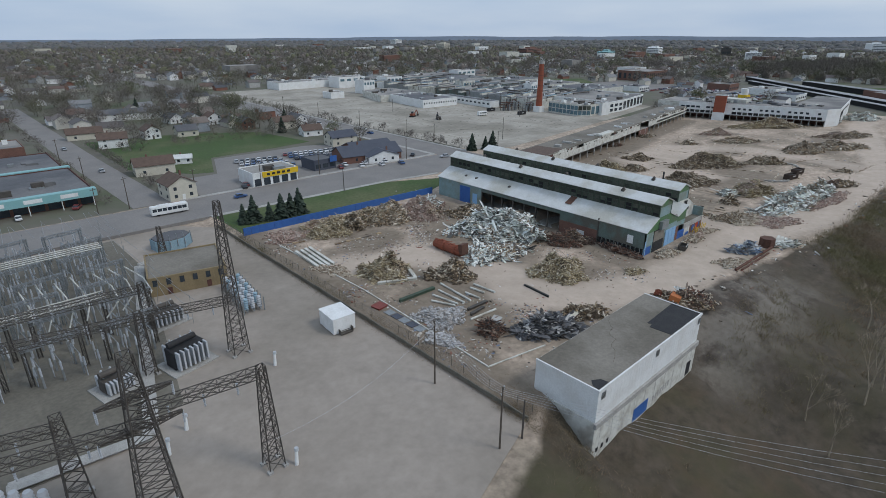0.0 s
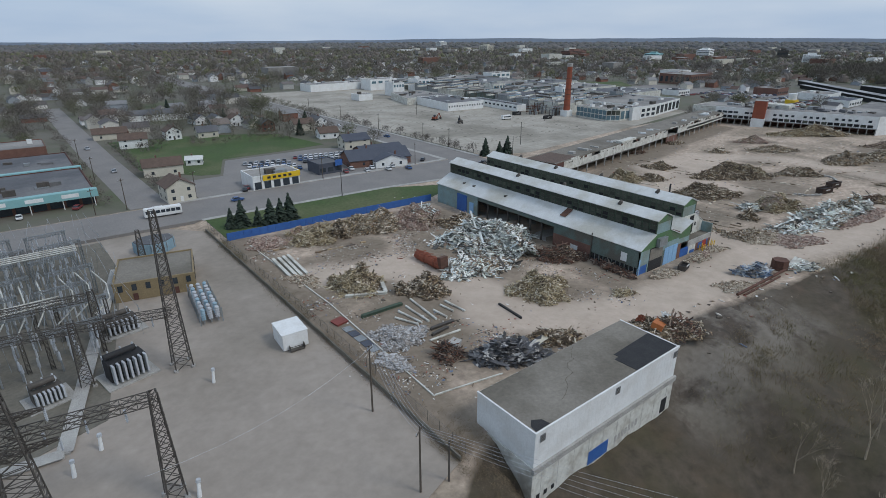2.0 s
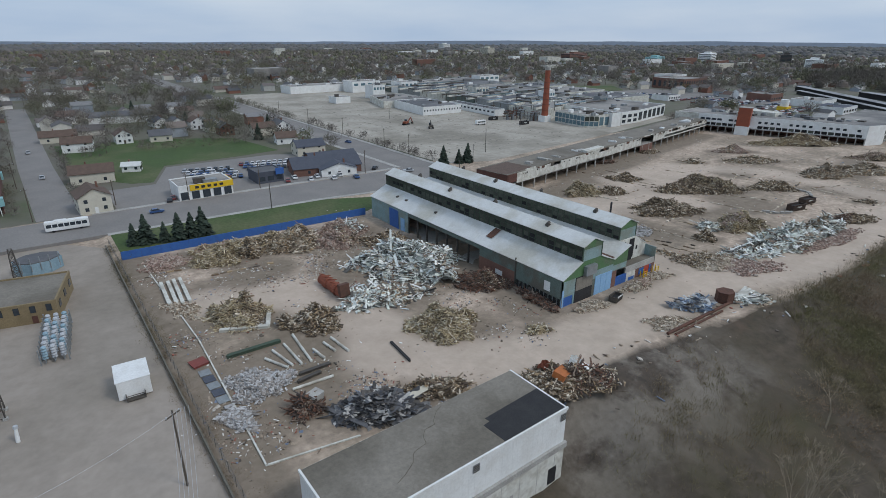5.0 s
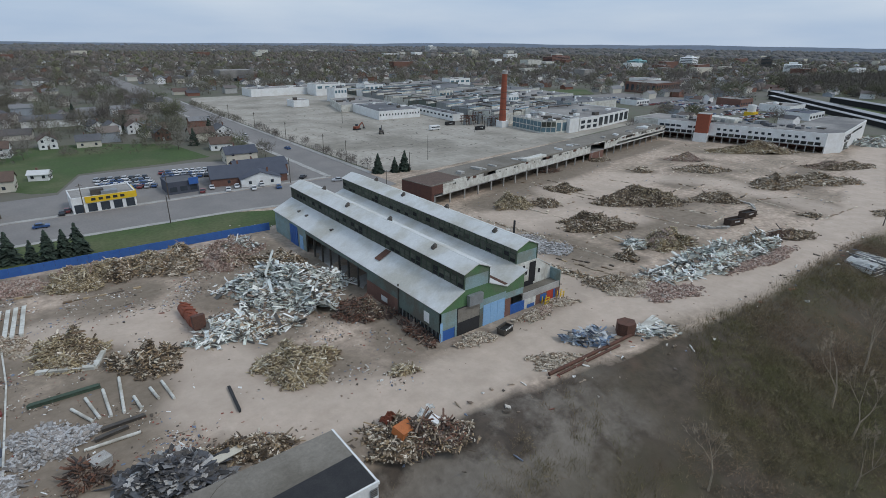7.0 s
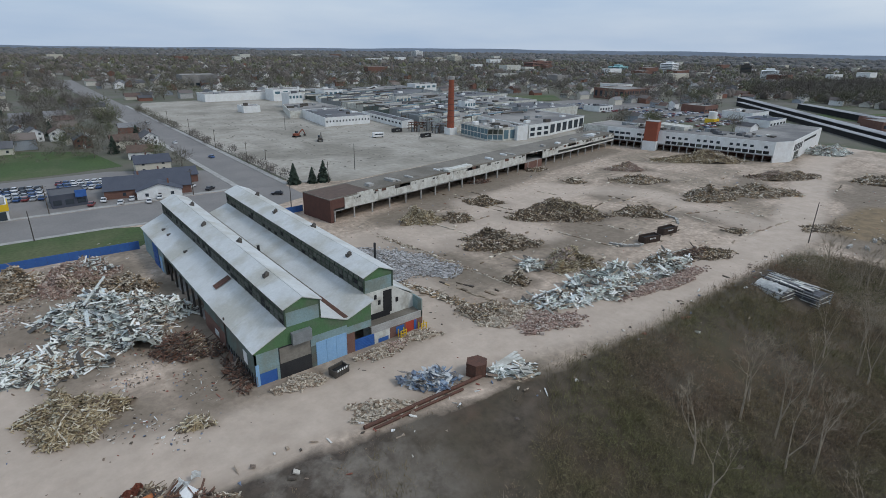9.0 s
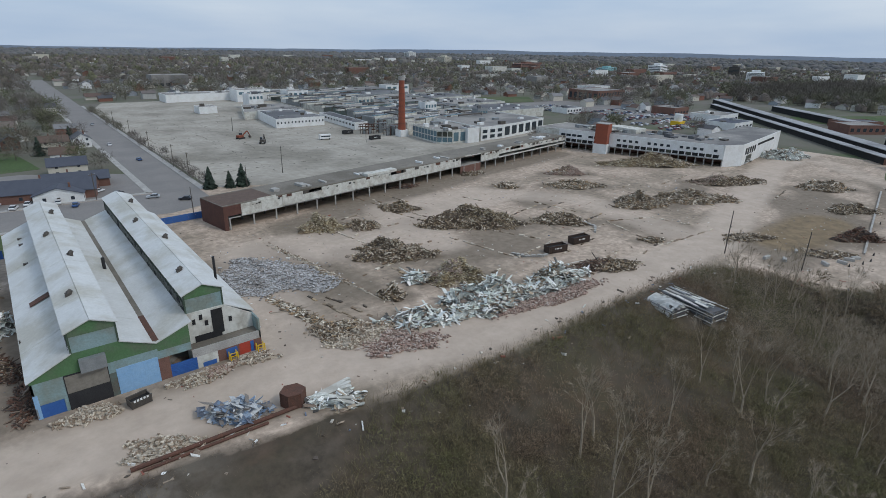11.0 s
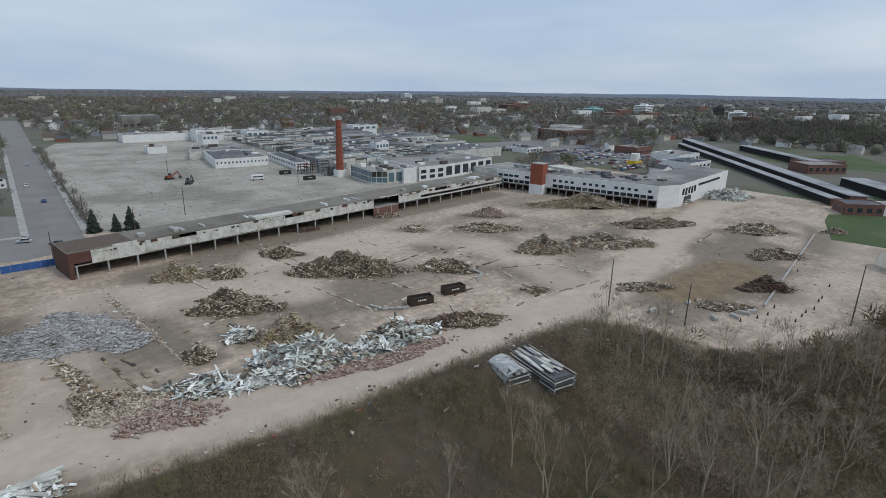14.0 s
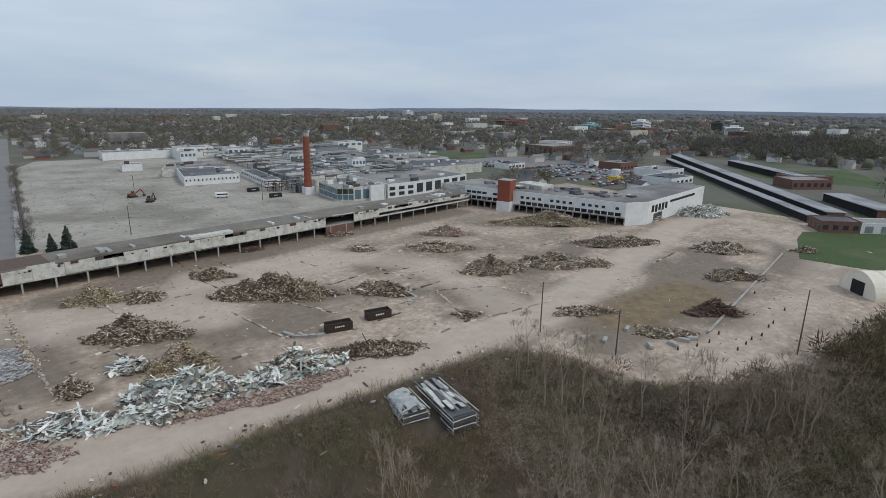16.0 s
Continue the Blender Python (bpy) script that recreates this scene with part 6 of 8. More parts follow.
bar("curb_line", 50.2, 113.1, 51.2, 76, 0.09, M["white_stained"], "low pale concrete curb", "curb", "site curbs", True)
bar("curb_line", 51.2, 76, 49.9, 43.8, 0.09, M["white_stained"], "low pale concrete curb", "curb", "site curbs", True)
bar("curb_line", 49.9, 43.8, 60.7, 41.8, 0.09, M["white_stained"], "low pale concrete curb", "curb", "site curbs", True)
bar("curb_line", 54.5, 76.6, 61.3, 73.4, 0.3, M["white_stained"], "pale concrete curb round a timber heap", "curb", "site curbs", True)
bar("curb_line", 61.3, 73.4, 63, 77.5, 0.3, M["white_stained"], "pale concrete curb round a timber heap", "curb", "site curbs", True)
for a, b in (((193.8, 54.8), (194.7, 51.6)), ((194.7, 51.6), (198.2, 49.3)), ((198.2, 49.3), (200.0, 49.3)), ((222, 52.5), (226.2, 55.6)), ((226.2, 55.6), (226.1, 60.6))):
    nb = max(1, round(math.hypot(b[0] - a[0], b[1] - a[1]) / 1.3))
    for q in range(nb):
        f0, f1 = (q + 0.06) / nb, (q + 0.94) / nb
        bar("jersey_barrier", a[0] + (b[0] - a[0]) * f0, a[1] + (b[1] - a[1]) * f0, a[0] + (b[0] - a[0]) * f1, a[1] + (b[1] - a[1]) * f1, 0.26 + 0.04 * (q % 3), M["concrete"], "pale concrete barrier round a pit", "barrier", "pit barriers", True)
bar("yard_wall", 261.5, 5.0, 339.7, 20.7, 0.2, M["concrete"], "long low pale concrete wall", "wall", "", True)
for k, (x, y) in enumerate(((249.4, 15.5), (245.9, 8.3), (250.1, 6.2), (253.5, 5.8), (255.6, 5.2), (239.2, 18.0), (241.2, 14.9))):
    b = thing("concrete_block", x, y, 0, 20 + 31 * k, "pale concrete block on the dirt", "concrete block", "concrete blocks")
    bm = bx(-1.3, 1.3, -0.45, 0.45, 0, 0.9)
    bmesh.ops.bevel(bm, geom=bm.edges[:], offset=0.08, segments=1, affect="EDGES")
    part("block", bm, M["concrete"], b)
cone_mesh = mesh_of(tube(bmesh.new(), (0, 0, 0.06), (0, 0, 0.9), 0.2, 0.12, 10), "drum", M["black"])
base_mesh = mesh_of(tube(bmesh.new(), (0, 0, 0), (0, 0, 0.08), 0.3, 0.28, 10), "foot", M["steel"])
for k, (x, y) in enumerate(((249.1, 4.6), (253.5, 3.2), (257.0, 2.6), (262.4, 3.4), (258.0, -2.2), (261.9, -2.0), (265.0, -1.7), (268.6, -2.1), (274.3, -1.1), (277.3, -0.8), (287.5, 0.8), (293.9, 9.8))):
    b = thing("traffic_drum", x, y, 0, 0, "dark traffic drum standing on the dirt", "traffic drum", "traffic drums")
    part("drum", cone_mesh, None, b)
    part("foot", base_mesh, None, b)


def dumpster(x, y, rot, wall, label, l=6.6, w=2.5, hh=2.1):
    d = thing("dumpster", x, y, gz(x, y), rot, label, "dumpster", "dumpsters")
    for a in ((-l / 2, l / 2, -w / 2, -w / 2 + 0.12), (-l / 2, l / 2, w / 2 - 0.12, w / 2), (-l / 2, -l / 2 + 0.12, -w / 2 + 0.12, w / 2 - 0.12), (l / 2 - 0.12, l / 2, -w / 2 + 0.12, w / 2 - 0.12)):
        part("side", bx(*a, 0.2, hh), M[wall], d)
    part("floor", bx(-l / 2, l / 2, -w / 2, w / 2, 0.1, 0.2), M[wall], d)
    for k in range(8):
        for s in (-1, 1):
            part("rib", bx(-l / 2 + l * (k + 0.5) / 8 - 0.07, -l / 2 + l * (k + 0.5) / 8 + 0.07, s * w / 2 - 0.07, s * w / 2 + 0.07, 0.2, hh), M[wall], d)
    part("rim", bx(-l / 2 - 0.05, l / 2 + 0.05, -w / 2 - 0.08, -w / 2 + 0.14, hh, hh + 0.12), M[wall], d)
    part("rim", bx(-l / 2 - 0.05, l / 2 + 0.05, w / 2 - 0.14, w / 2 + 0.08, hh, hh + 0.12), M[wall], d)
    part("load", bx(-l / 2 + 0.15, l / 2 - 0.15, -w / 2 + 0.15, w / 2 - 0.15, 0.25, hh - 0.5), M["dark"], d, "dark rubbish inside")
    for k in range(5):
        part("mark", bx(-1.2 + 0.5 * k, -0.9 + 0.5 * k, -w / 2 - 0.1, -w / 2 - 0.075, 1.2, 1.6), M["white_paint"], d)


M["dump_brown"] = mat("dark_brown_paint", (0.035, 0.022, 0.017), (0.05, 0.03, 0.02), 0.8, 0.7, fine=5, fine_amt=0.2)
dumpster(203.2, 49.8, -12, "dump_brown", "dark brown roll-off dumpster on the dirt")
dumpster(212.8, 50.6, -8, "dump_brown", "dark brown roll-off dumpster on the dirt")
dumpster(115.5, 45.6, 12, "steel", "small dark skip before the hall", 3.2, 1.9, 1.4)
dumpster(251.6, 203.5, 0, "black", "black dumpster in the car park", 7, 2.4, 2.2)
dumpster(248.8, 225, 0, "black", "black dumpster in the car park", 7, 2.4, 2.2)

def make_rusty_tank():
    """A six-sided steel hopper standing on end, its plates dented, with a reddish lid."""
    tk = thing("rusty_tank", 131.2, 33.6, -0.1, -14, "rust brown six-sided steel hopper standing at the bank's edge", "tank")
    g = random.Random(7)
    ring = [(2.0 * math.cos(k * math.pi / 3), 1.8 * math.sin(k * math.pi / 3)) for k in range(6)]
    for k in range(6):
        (xa, ya), (xb, yb) = ring[k], ring[(k + 1) % 6]
        mm = pose(xa, ya, 0, 0, 0, math.degrees(math.atan2(yb - ya, xb - xa)))
        ln = math.hypot(xb - xa, yb - ya)
        part("side_plate", box(bmesh.new(), 0, ln, -0.05, 0.05, 0, 2.6, mm @ pose(0, 0, 0, g.uniform(-4, 4), 0, 0)), M["rust"], tk)
        part("corner_post", tube(bmesh.new(), (xa, ya, 0), (xa, ya, 2.75), 0.11, n=6), M["rust"], tk)
    part("lid", prism(bmesh.new(), [(x * 1.06, y * 1.06) for x, y in ring], 2.6, 2.72), M["rust"], tk, "dark rusted lid")


make_rusty_tank()
rr = thing("rusty_boiler", 76.0, 79.5, 0, 92, "long rust red boiler drum lying on the dirt", "boiler")
for k in range(5):
    part("drum_section", tube(bmesh.new(), (-5 + k * 2.05, 0, 1.3), (-3.05 + k * 2.05, 0, 1.3), 1.25 + 0.12 * (k % 2), n=14), M["red_rust"], rr)
for k in range(10):
    part("tube_end", tube(bmesh.new(), (-5 + k, -1.2, 2.0 + 0.3 * (k % 3)), (-4.2 + k, 0.8, 2.6 + 0.4 * (k % 2)), 0.12), M["red_rust"], rr)
part("bent_plate", bx(-6.2, -4.9, -1.2, 1.2, 0.2, 3.0, pose(0, 0, 0, 0, 8, 0)), M["rust"], rr)
M["red_dull"] = mat("dull_red_paint", (0.22, 0.05, 0.04), (0.17, 0.045, 0.035), 0.8, 0.7, fine=4, fine_amt=0.2)
rd = thing("red_bin", 49.4, 69.2, 0, 10, "red metal tub by the curb", "bin")
part("tub", bx(-1.3, 1.3, -1.2, 1.2, 0, 0.4), M["red_dull"], rd)
part("rim", bx(-1.42, 1.42, -1.32, 1.32, 0.4, 0.47), M["red_dull"], rd)
for k in range(5):
    sl = thing("sheet_panel", 49.45 + 0.06 * k, 66.3 - k * 1.9, 0.05, 88 + (7 * k) % 5, "flat blue grey sheet panel lying along the curb", "metal sheet", "panels along the curb")
    part("panel", bx(-1.1, 1.1, -0.95, 0.95, 0, 0.09, pose(0, 0, 0, 1.5 * (k % 2), 2, 0)), M["shingle_blue" if k % 2 else "galv"], sl)
cb = thing("concrete_lump", 58.8, 50.6, 0, 25, "pale broken concrete block standing on end", "concrete block")
part("block", bx(-1.2, 1.2, -0.9, 0.9, 0, 2.4, pose(0, 0, 0, 6, 4, 0)), M["concrete"], cb)
for cx_, cy_, cz_, l_, w_, tilt_, turn_, key_, lab_ in ((91.2, 35.0, 2.2, 2.6, 2.0, 16, 30, "white_paint", "crumpled white sheet lying on the scrap heap"), (93.4, 36.6, 1.4, 1.5, 1.2, -14, 70, "white_paint", "torn white panel lying on the scrap heap"), (87.6, 37.4, 2.1, 2.4, 1.6, 12, 15, "red_rust", "dull red cloth thrown over the scrap"), (78.2, 38.6, 0.9, 2.2, 1.8, 10, 50, "black", "dark tarpaulin lump beside the scrap"), (80.6, 37.4, 0.9, 1.8, 1.5, -8, 20, "roof_dark", "dark tarpaulin lump beside the scrap")):
    sh = thing("scrap_sheet", cx_, cy_, cz_, turn_, lab_, "scrap sheet", "sheets on the heap")
    bm = bmesh.new()
    rows_ = [[bm.verts.new((l_ * (i / 6 - 0.5), w_ * (j / 4 - 0.5), 0.22 * math.sin(i * 1.9 + j * 1.3 + cx_) + tilt_ * 0.01 * l_ * (i / 6 - 0.5))) for j in range(5)] for i in range(7)]
    for i in range(6):
        for j in range(4):
            bm.faces.new((rows_[i][j], rows_[i + 1][j], rows_[i + 1][j + 1], rows_[i][j + 1]))
    bmesh.ops.solidify(bm, geom=bm.faces[:], thickness=0.07)
    part("crumpled_sheet", bm, M[key_], sh)
ob = thing("orange_tub", 88, 34.5, 1.5, 15, "orange plastic tub on the scrap", "tub")
part("tub", bx(-1.7, 1.7, -1.1, 1.1, 0, 1.2, pose(0, 0, 0, 10, 8, 0)), M["orange"], ob)
wb = thing("white_appliance", 91.5, 34.0, 0.6, 40, "white discarded cabinet on the scrap", "cabinet")
part("case", bx(-1.0, 1.0, -0.8, 0.8, 0, 1.8, pose(0, 0, 0, 20, 6, 0)), M["white_paint"], wb)
sp = thing("sheet_slab", 70.5, 43.6, 1.2, 12, "large pale bent sheet leaning on the scrap", "metal sheet")
part("sheet", bx(-4.2, 4.2, -0.6, 0.6, 0, 0.12, pose(0, 0, 0.1, 14, 4, 0)), M["cream"], sp)

# stacked steel racks in the brush, half fallen, one under a torn white sheet
def make_rack(x, y, l, label, covered):
    g = random.Random(int(l * 3))
    base = gz(x, y) - 1.2
    r = thing("steel_rack", x, y, base, 82, label, "rack", "steel racks")
    top = 0.3 - base
    for i in range(int(l / 2) + 1):
        for s_ in (-2.6, 2.6):
            part("post", beam(bmesh.new(), (-l / 2 + i * 2, s_, 0), (-l / 2 + i * 2 + g.uniform(-.25, .25), s_ + g.uniform(-.2, .2), top + g.uniform(-0.5, 0.3)), 0.16), M["steel"] if i % 2 else M["galv"], r)
    nz = max(4, int(top / 0.75))
    for j_ in range(nz + 1):
        z = top * j_ / nz
        for s_ in (-2.7, 2.7):
            part("rail", beam(bmesh.new(), (-l / 2 - .3, s_, z + g.uniform(-.15, .15)), (l / 2 + .3, s_, z + g.uniform(-.15, .15)), 0.15), M["galv"] if (j_ + (s_ > 0)) % 2 else M["white_stained"], r)
        for e in (-l / 2, l / 2):
            part("end_rail", beam(bmesh.new(), (e, -2.7, z), (e, 2.7, z + g.uniform(-.2, .2)), 0.15), M["white_stained"] if j_ % 2 else M["steel"], r)
    part("stacked_load", bx(-l / 2 + 0.3, l / 2 - 0.3, -2.3, 2.3, 0.1, top - 0.5), M["roof_dark"], r, "dark load inside the rack")
    for i in range(22):
        cx_, w_ = g.uniform(-l / 2 + 1, l / 2 - 1), g.uniform(0.15, 0.5)
        ln = min(g.uniform(1.5, 7), l * 0.7)
        mm = pose(cx_ * 0.7, g.uniform(-2.2, 2.2), top + 0.02 * i - 0.3, g.uniform(-5, 5), g.uniform(-4, 4), g.uniform(-7, 7))
        part("deck_board", box(bmesh.new(), -ln / 2, ln / 2, -w_, w_, 0, 0.08, mm), M[("white_stained", "white_stained", "roof_dark", "concrete", "galv")[i % 5]], r)
    if covered:
        bm = bmesh.new()
        rows_ = [[bm.verts.new((l * 0.9 * (i / 10 - 0.5) + g.uniform(-.2, .2), 6.0 * (k / 7 - 0.5) + g.uniform(-.2, .2), top + 0.9 - 2.2 * (abs(k / 7 - 0.5) * 2) ** 3 + g.uniform(-.22, .22))) for k in range(8)] for i in range(11)]
        for i in range(10):
            for k in range(7):
                if g.random() < 0.93:
                    bm.faces.new((rows_[i][k], rows_[i + 1][k], rows_[i + 1][k + 1], rows_[i][k + 1]))
        bmesh.ops.solidify(bm, geom=bm.faces[:], thickness=0.06)
        part("torn_sheet", bm, M["white_paint"], r, "torn white sheet over the top")


make_rack(198.6, 19.6, 8.0, "rusted steel rack under a torn white sheet in brush", True)
make_rack(204.3, 17.4, 14.5, "tall stack of weathered steel racks and boards in brush", False)

# ---- fences ----
wallf = thing("yard_retaining_wall", 45.6, 33, 0, 0, "weathered grey retaining wall along the yard", "wall")
for k in range(40):
    y0, y1 = 98 * U * k / 40, 98 * U * (k + 1) / 40
    part("wall_panel", bx(-0.12, 0.12, y0 + 0.02, y1 - 0.02, -2.2, 0.06 + 0.05 * (k % 3)), M["yard_dark"], wallf)
chain = mat("chain_link", (0.16, 0.165, 0.16), (0.12, 0.12, 0.12), 1.0, 0.6, metal=0.4, fine=5, fine_amt=0.2)
cf = thing("chain_link_fence", 46.3, 33, 0.0, 0, "grey chain link fence along the yard's edge", "fence")
for k in range(41):
    part("fence_post", tube(bmesh.new(), (0, 98 * U * k / 40, 0), (0, 98 * U * k / 40, 2.0), 0.035, n=6), M["steel"], cf)
for z in (0.1, 0.5, 0.9, 1.3, 1.7, 1.95):
    part("wire", bx(-0.01, 0.01, 0, 98 * U, z, z + 0.03), chain, cf)
bf = thing("blue_hoarding", 47.1, 119.0, 0, math.degrees(math.atan2(-2.6, 57)), "long bright blue site hoarding beside the grass", "hoarding")
for k in range(30):
    x0, x1 = 57.06 * U * k / 30, 57.06 * U * (k + 1) / 30
    part("panel", bx(x0 + 0.02, x1 - 0.02, -0.05, 0.05 + 0.02 * (k % 2), 0, 2.35), M["blue_paint"], bf)
    part("post", bx(x0 - 0.06, x0 + 0.06, 0.08, 0.2, 0, 2.4), M["steel"], bf)
bf2 = thing("blue_hoarding", 135, 121.5, 0, 4, "short bright blue hoarding between hall and remnant", "hoarding")
for k in range(6):
    part("panel", bx(k * 2.4, k * 2.4 + 2.36, -0.05, 0.05, 0, 2.2), M["blue_paint"], bf2)
lotf = thing("lot_fence", 157.5, 155, 0, 0, "low dark fence along the empty car park", "fence")
for k in range(60):
    part("fence_post", bx(-0.06, 0.06, k * 5, k * 5 + 0.12, 0, 1.8), M["steel"], lotf)
for z in (0.6, 1.2, 1.75):
    part("rail", bx(-0.02, 0.02, 0, 295, z, z + 0.04), chain, lotf)


# ---- poles and wires ----
def pole(x, y, hh, label="weathered wooden utility pole", arms=True, mat_key="trunk", lean=0):
    p = thing("utility_pole", x, y, gz(x, y), 30 + lean, label, "utility pole", "utility poles")
    part("shaft", tube(bmesh.new(), (0, 0, -0.5), (lean * 0.02, 0, hh), 0.17, 0.11, 8), M[mat_key], p)
    if arms:
        part("cross_arm", bx(-1.1, 1.1, -0.06, 0.06, hh - 0.8, hh - 0.66), M[mat_key], p)
        for s in (-1, 0, 1):
            part("insulator", tube(bmesh.new(), (s, 0, hh - 0.66), (s, 0, hh - 0.4), 0.07), M["porcelain"], p)
    return p


for x, y, hh, arms in ((42.3, 46.9, 12.5, True), (39.4, 32.3, 11, True), (42.8, 31.7, 7, False), (234.7, 25.4, 13, False), (238, 10.3, 11, False), (265.2, -9.6, 15.5, False), (33.4, 160, 11, True), (52.4, 164, 9, True), (90.8, 158, 10, True), (127, 156.5, 10, True), (70, 157.5, 10, True), (157, 192.7, 10, True), (157.5, 174.8, 10, True), (185, 159.7, 12, False), (157, 230, 10, True), (157.5, 270, 10, True), (157.5, 310, 10, True), (203, 262, 9, False), (167.5, 147, 9, False), (31, 200, 10, True), (31, 240, 10, True), (243.6, 198.5, 10, False), (145.6, 128, 9, False), (86, 136, 9, False), (26, 160, 9, True)):
    pole(x, y, hh, "bare dark mast pole on the site" if not arms else "weathered wooden utility pole with cross arm", arms, "steel" if not arms else "trunk")
lines = thing("overhead_wires", 0, 0, 0, 0, "thin overhead wires crossing the bank", "wires")
for k in range(5):
    for a, b in (((42.3 + 0.4 * k, 46.9, 11.4), (39.4 + 0.35 * k, 32.3, 8.8)), ((39.4 + 0.35 * k, 32.3, 8.8), (72 + 2.2 * k, -20, 4.0)), ((42.3 + 0.4 * k, 46.9, 11.4), (14 + k, 40, 12))):
        bm = bmesh.new()
        if b[1] == 40 and k != 2:
            continue
        pa, pb = Vector((a[0] * U, a[1] * U, a[2])), Vector((b[0] * U, b[1] * U, b[2]))
        pts = [pa.lerp(pb, i / 8) - Vector((0, 0, 2.2 * (1 - (2 * i / 8 - 1) ** 2))) for i in range(9)]
        polytube(bm, pts, [0.018] * 9, 4)
        part("wire", bm, M["porcelain"], lines)


# ---- electrical substation ----
YZ = -0.86


def lattice(parent, name, a, b, w0, w1, n, t, m):
    """A square lattice mast or girder from a to b: four chords and crossed bracing, one part a panel."""
    a, b = Vector(a), Vector(b)
    rot = (b - a).to_track_quat("Z", "Y").to_matrix()
    ln = (b - a).length
    corner = lambda f, i: a + rot @ Vector(((w0 + (w1 - w0) * f) / 2 * (1, 1, -1, -1)[i], (w0 + (w1 - w0) * f) / 2 * (1, -1, -1, 1)[i], ln * f))
    for i in range(4):
        part("chord", beam(bmesh.new(), corner(0, i), corner(1, i), t), m, parent)
    bm = bmesh.new()
    for k in range(n):
        f0, f1 = k / n, (k + 1) / n
        for i in range(4):
            j = (i + 1) % 4
            beam(bm, corner(f0, i), corner(f1, j), t * 0.55)
            beam(bm, corner(f0, j), corner(f1, i), t * 0.55)
            beam(bm, corner(f1, i), corner(f1, j), t * 0.55)
        if k == n - 1:
            part("bracing", bm, m, parent, kind="stuff")


def insulator(parent, x, y, z, ln=1.6, r=0.16, down=False):
    bm = bmesh.new()
    d = -1 if down else 1
    for k in range(7):
        zz = z + d * ln * k / 7
        tube(bm, (x, y, zz), (x, y, zz + d * ln * 0.09), r, r * 0.6, 8)
    tube(bm, (x, y, z), (x, y, z + d * ln), r * 0.4, n=6)
    part("insulator", bm, M["porcelain"], parent)


def tower(x, y, base, top, hh, n, label, arms=()):
    t = thing("lattice_tower", x, y, YZ, 0, label, "lattice tower", "lattice towers")
    lattice(t, "mast", (0, 0, 0), (0, 0, hh), base, top, n, 0.14, M["steel"])
    for i in range(4):
        sx, sy = ((1, 1), (1, -1), (-1, -1), (-1, 1))[i]
        part("footing", bx(sx * base / 2 - .35, sx * base / 2 + .35, sy * base / 2 - .35, sy * base / 2 + .35, -0.3, 0.35), M["concrete"], t)
    for z, ln in arms:
        lattice(t, "arm", (0, 0, z), (ln, 0, z), 0.9, 0.25, 5, 0.1, M["steel"])
        lattice(t, "arm", (0, 0, z), (-ln, 0, z), 0.9, 0.25, 5, 0.1, M["steel"])
        for s in (-1, 1):
            insulator(t, s * ln, 0, z - 0.1, 1.7, down=True)
    return t


tower(18.7, 47.8, 2.3, 0.9, 13.3 * U, 9, "brown steel gantry column on concrete feet")
tower(7.2, 48.4, 4.6, 1.4, 19.5 * U, 13, "tall brown steel lattice tower", ((11.5 * U, 4.5), (15 * U, 4)))
tower(25.7, 73, 3.0, 0.9, 24 * U, 16, "tall slender brown lattice mast beside the transformer")
tower(1.6, 56.5, 2.8, 1.2, 11 * U, 8, "brown steel gantry column")
tower(-9, 60, 3.4, 1.3, 13 * U, 9, "brown steel gantry column")
tower(29.5, 120, 1.8, 0.8, 7 * U, 6, "grey steel lattice mast beside the blue transformer")
tower(14, 76, 2.0, 1.0, 10 * U, 7, "brown steel gantry column")
tower(17.5, 88, 2.0, 1.0, 9 * U, 7, "brown steel gantry column")


def gantry(a, b, z, label, w=1.3):
    g = thing("gantry_girder", a[0], a[1], YZ, 0, label, "gantry", "gantry girders")
    e = ((b[0] - a[0]) * U, (b[1] - a[1]) * U, z)
    ln = math.hypot(e[0], e[1])
    lattice(g, "girder", (0, 0, z), e, w, w, max(4, int(ln / 1.7)), 0.1, M["steel"])
    for k in range(3):
        f = (k + 0.8) / 3.6
        insulator(g, e[0] * f, e[1] * f, z - 0.6, 1.8, down=True)


gantry((18.7, 47.8), (7.2, 49.4), 12.6 * U, "brown lattice girder between the towers")
gantry((7.2, 49.4), (-12, 54), 11.0 * U, "brown lattice girder between the towers")
gantry((25.7, 73), (14, 76), 9 * U, "brown lattice girder over the switchgear")
gantry((14, 76), (-6, 80), 9 * U, "brown lattice girder over the switchgear")
gantry((17.5, 88), (-6, 90), 8 * U, "brown lattice girder over the switchgear")
gantry((1.6, 56.5), (-14, 61), 9.5 * U, "brown lattice girder over the switchgear")


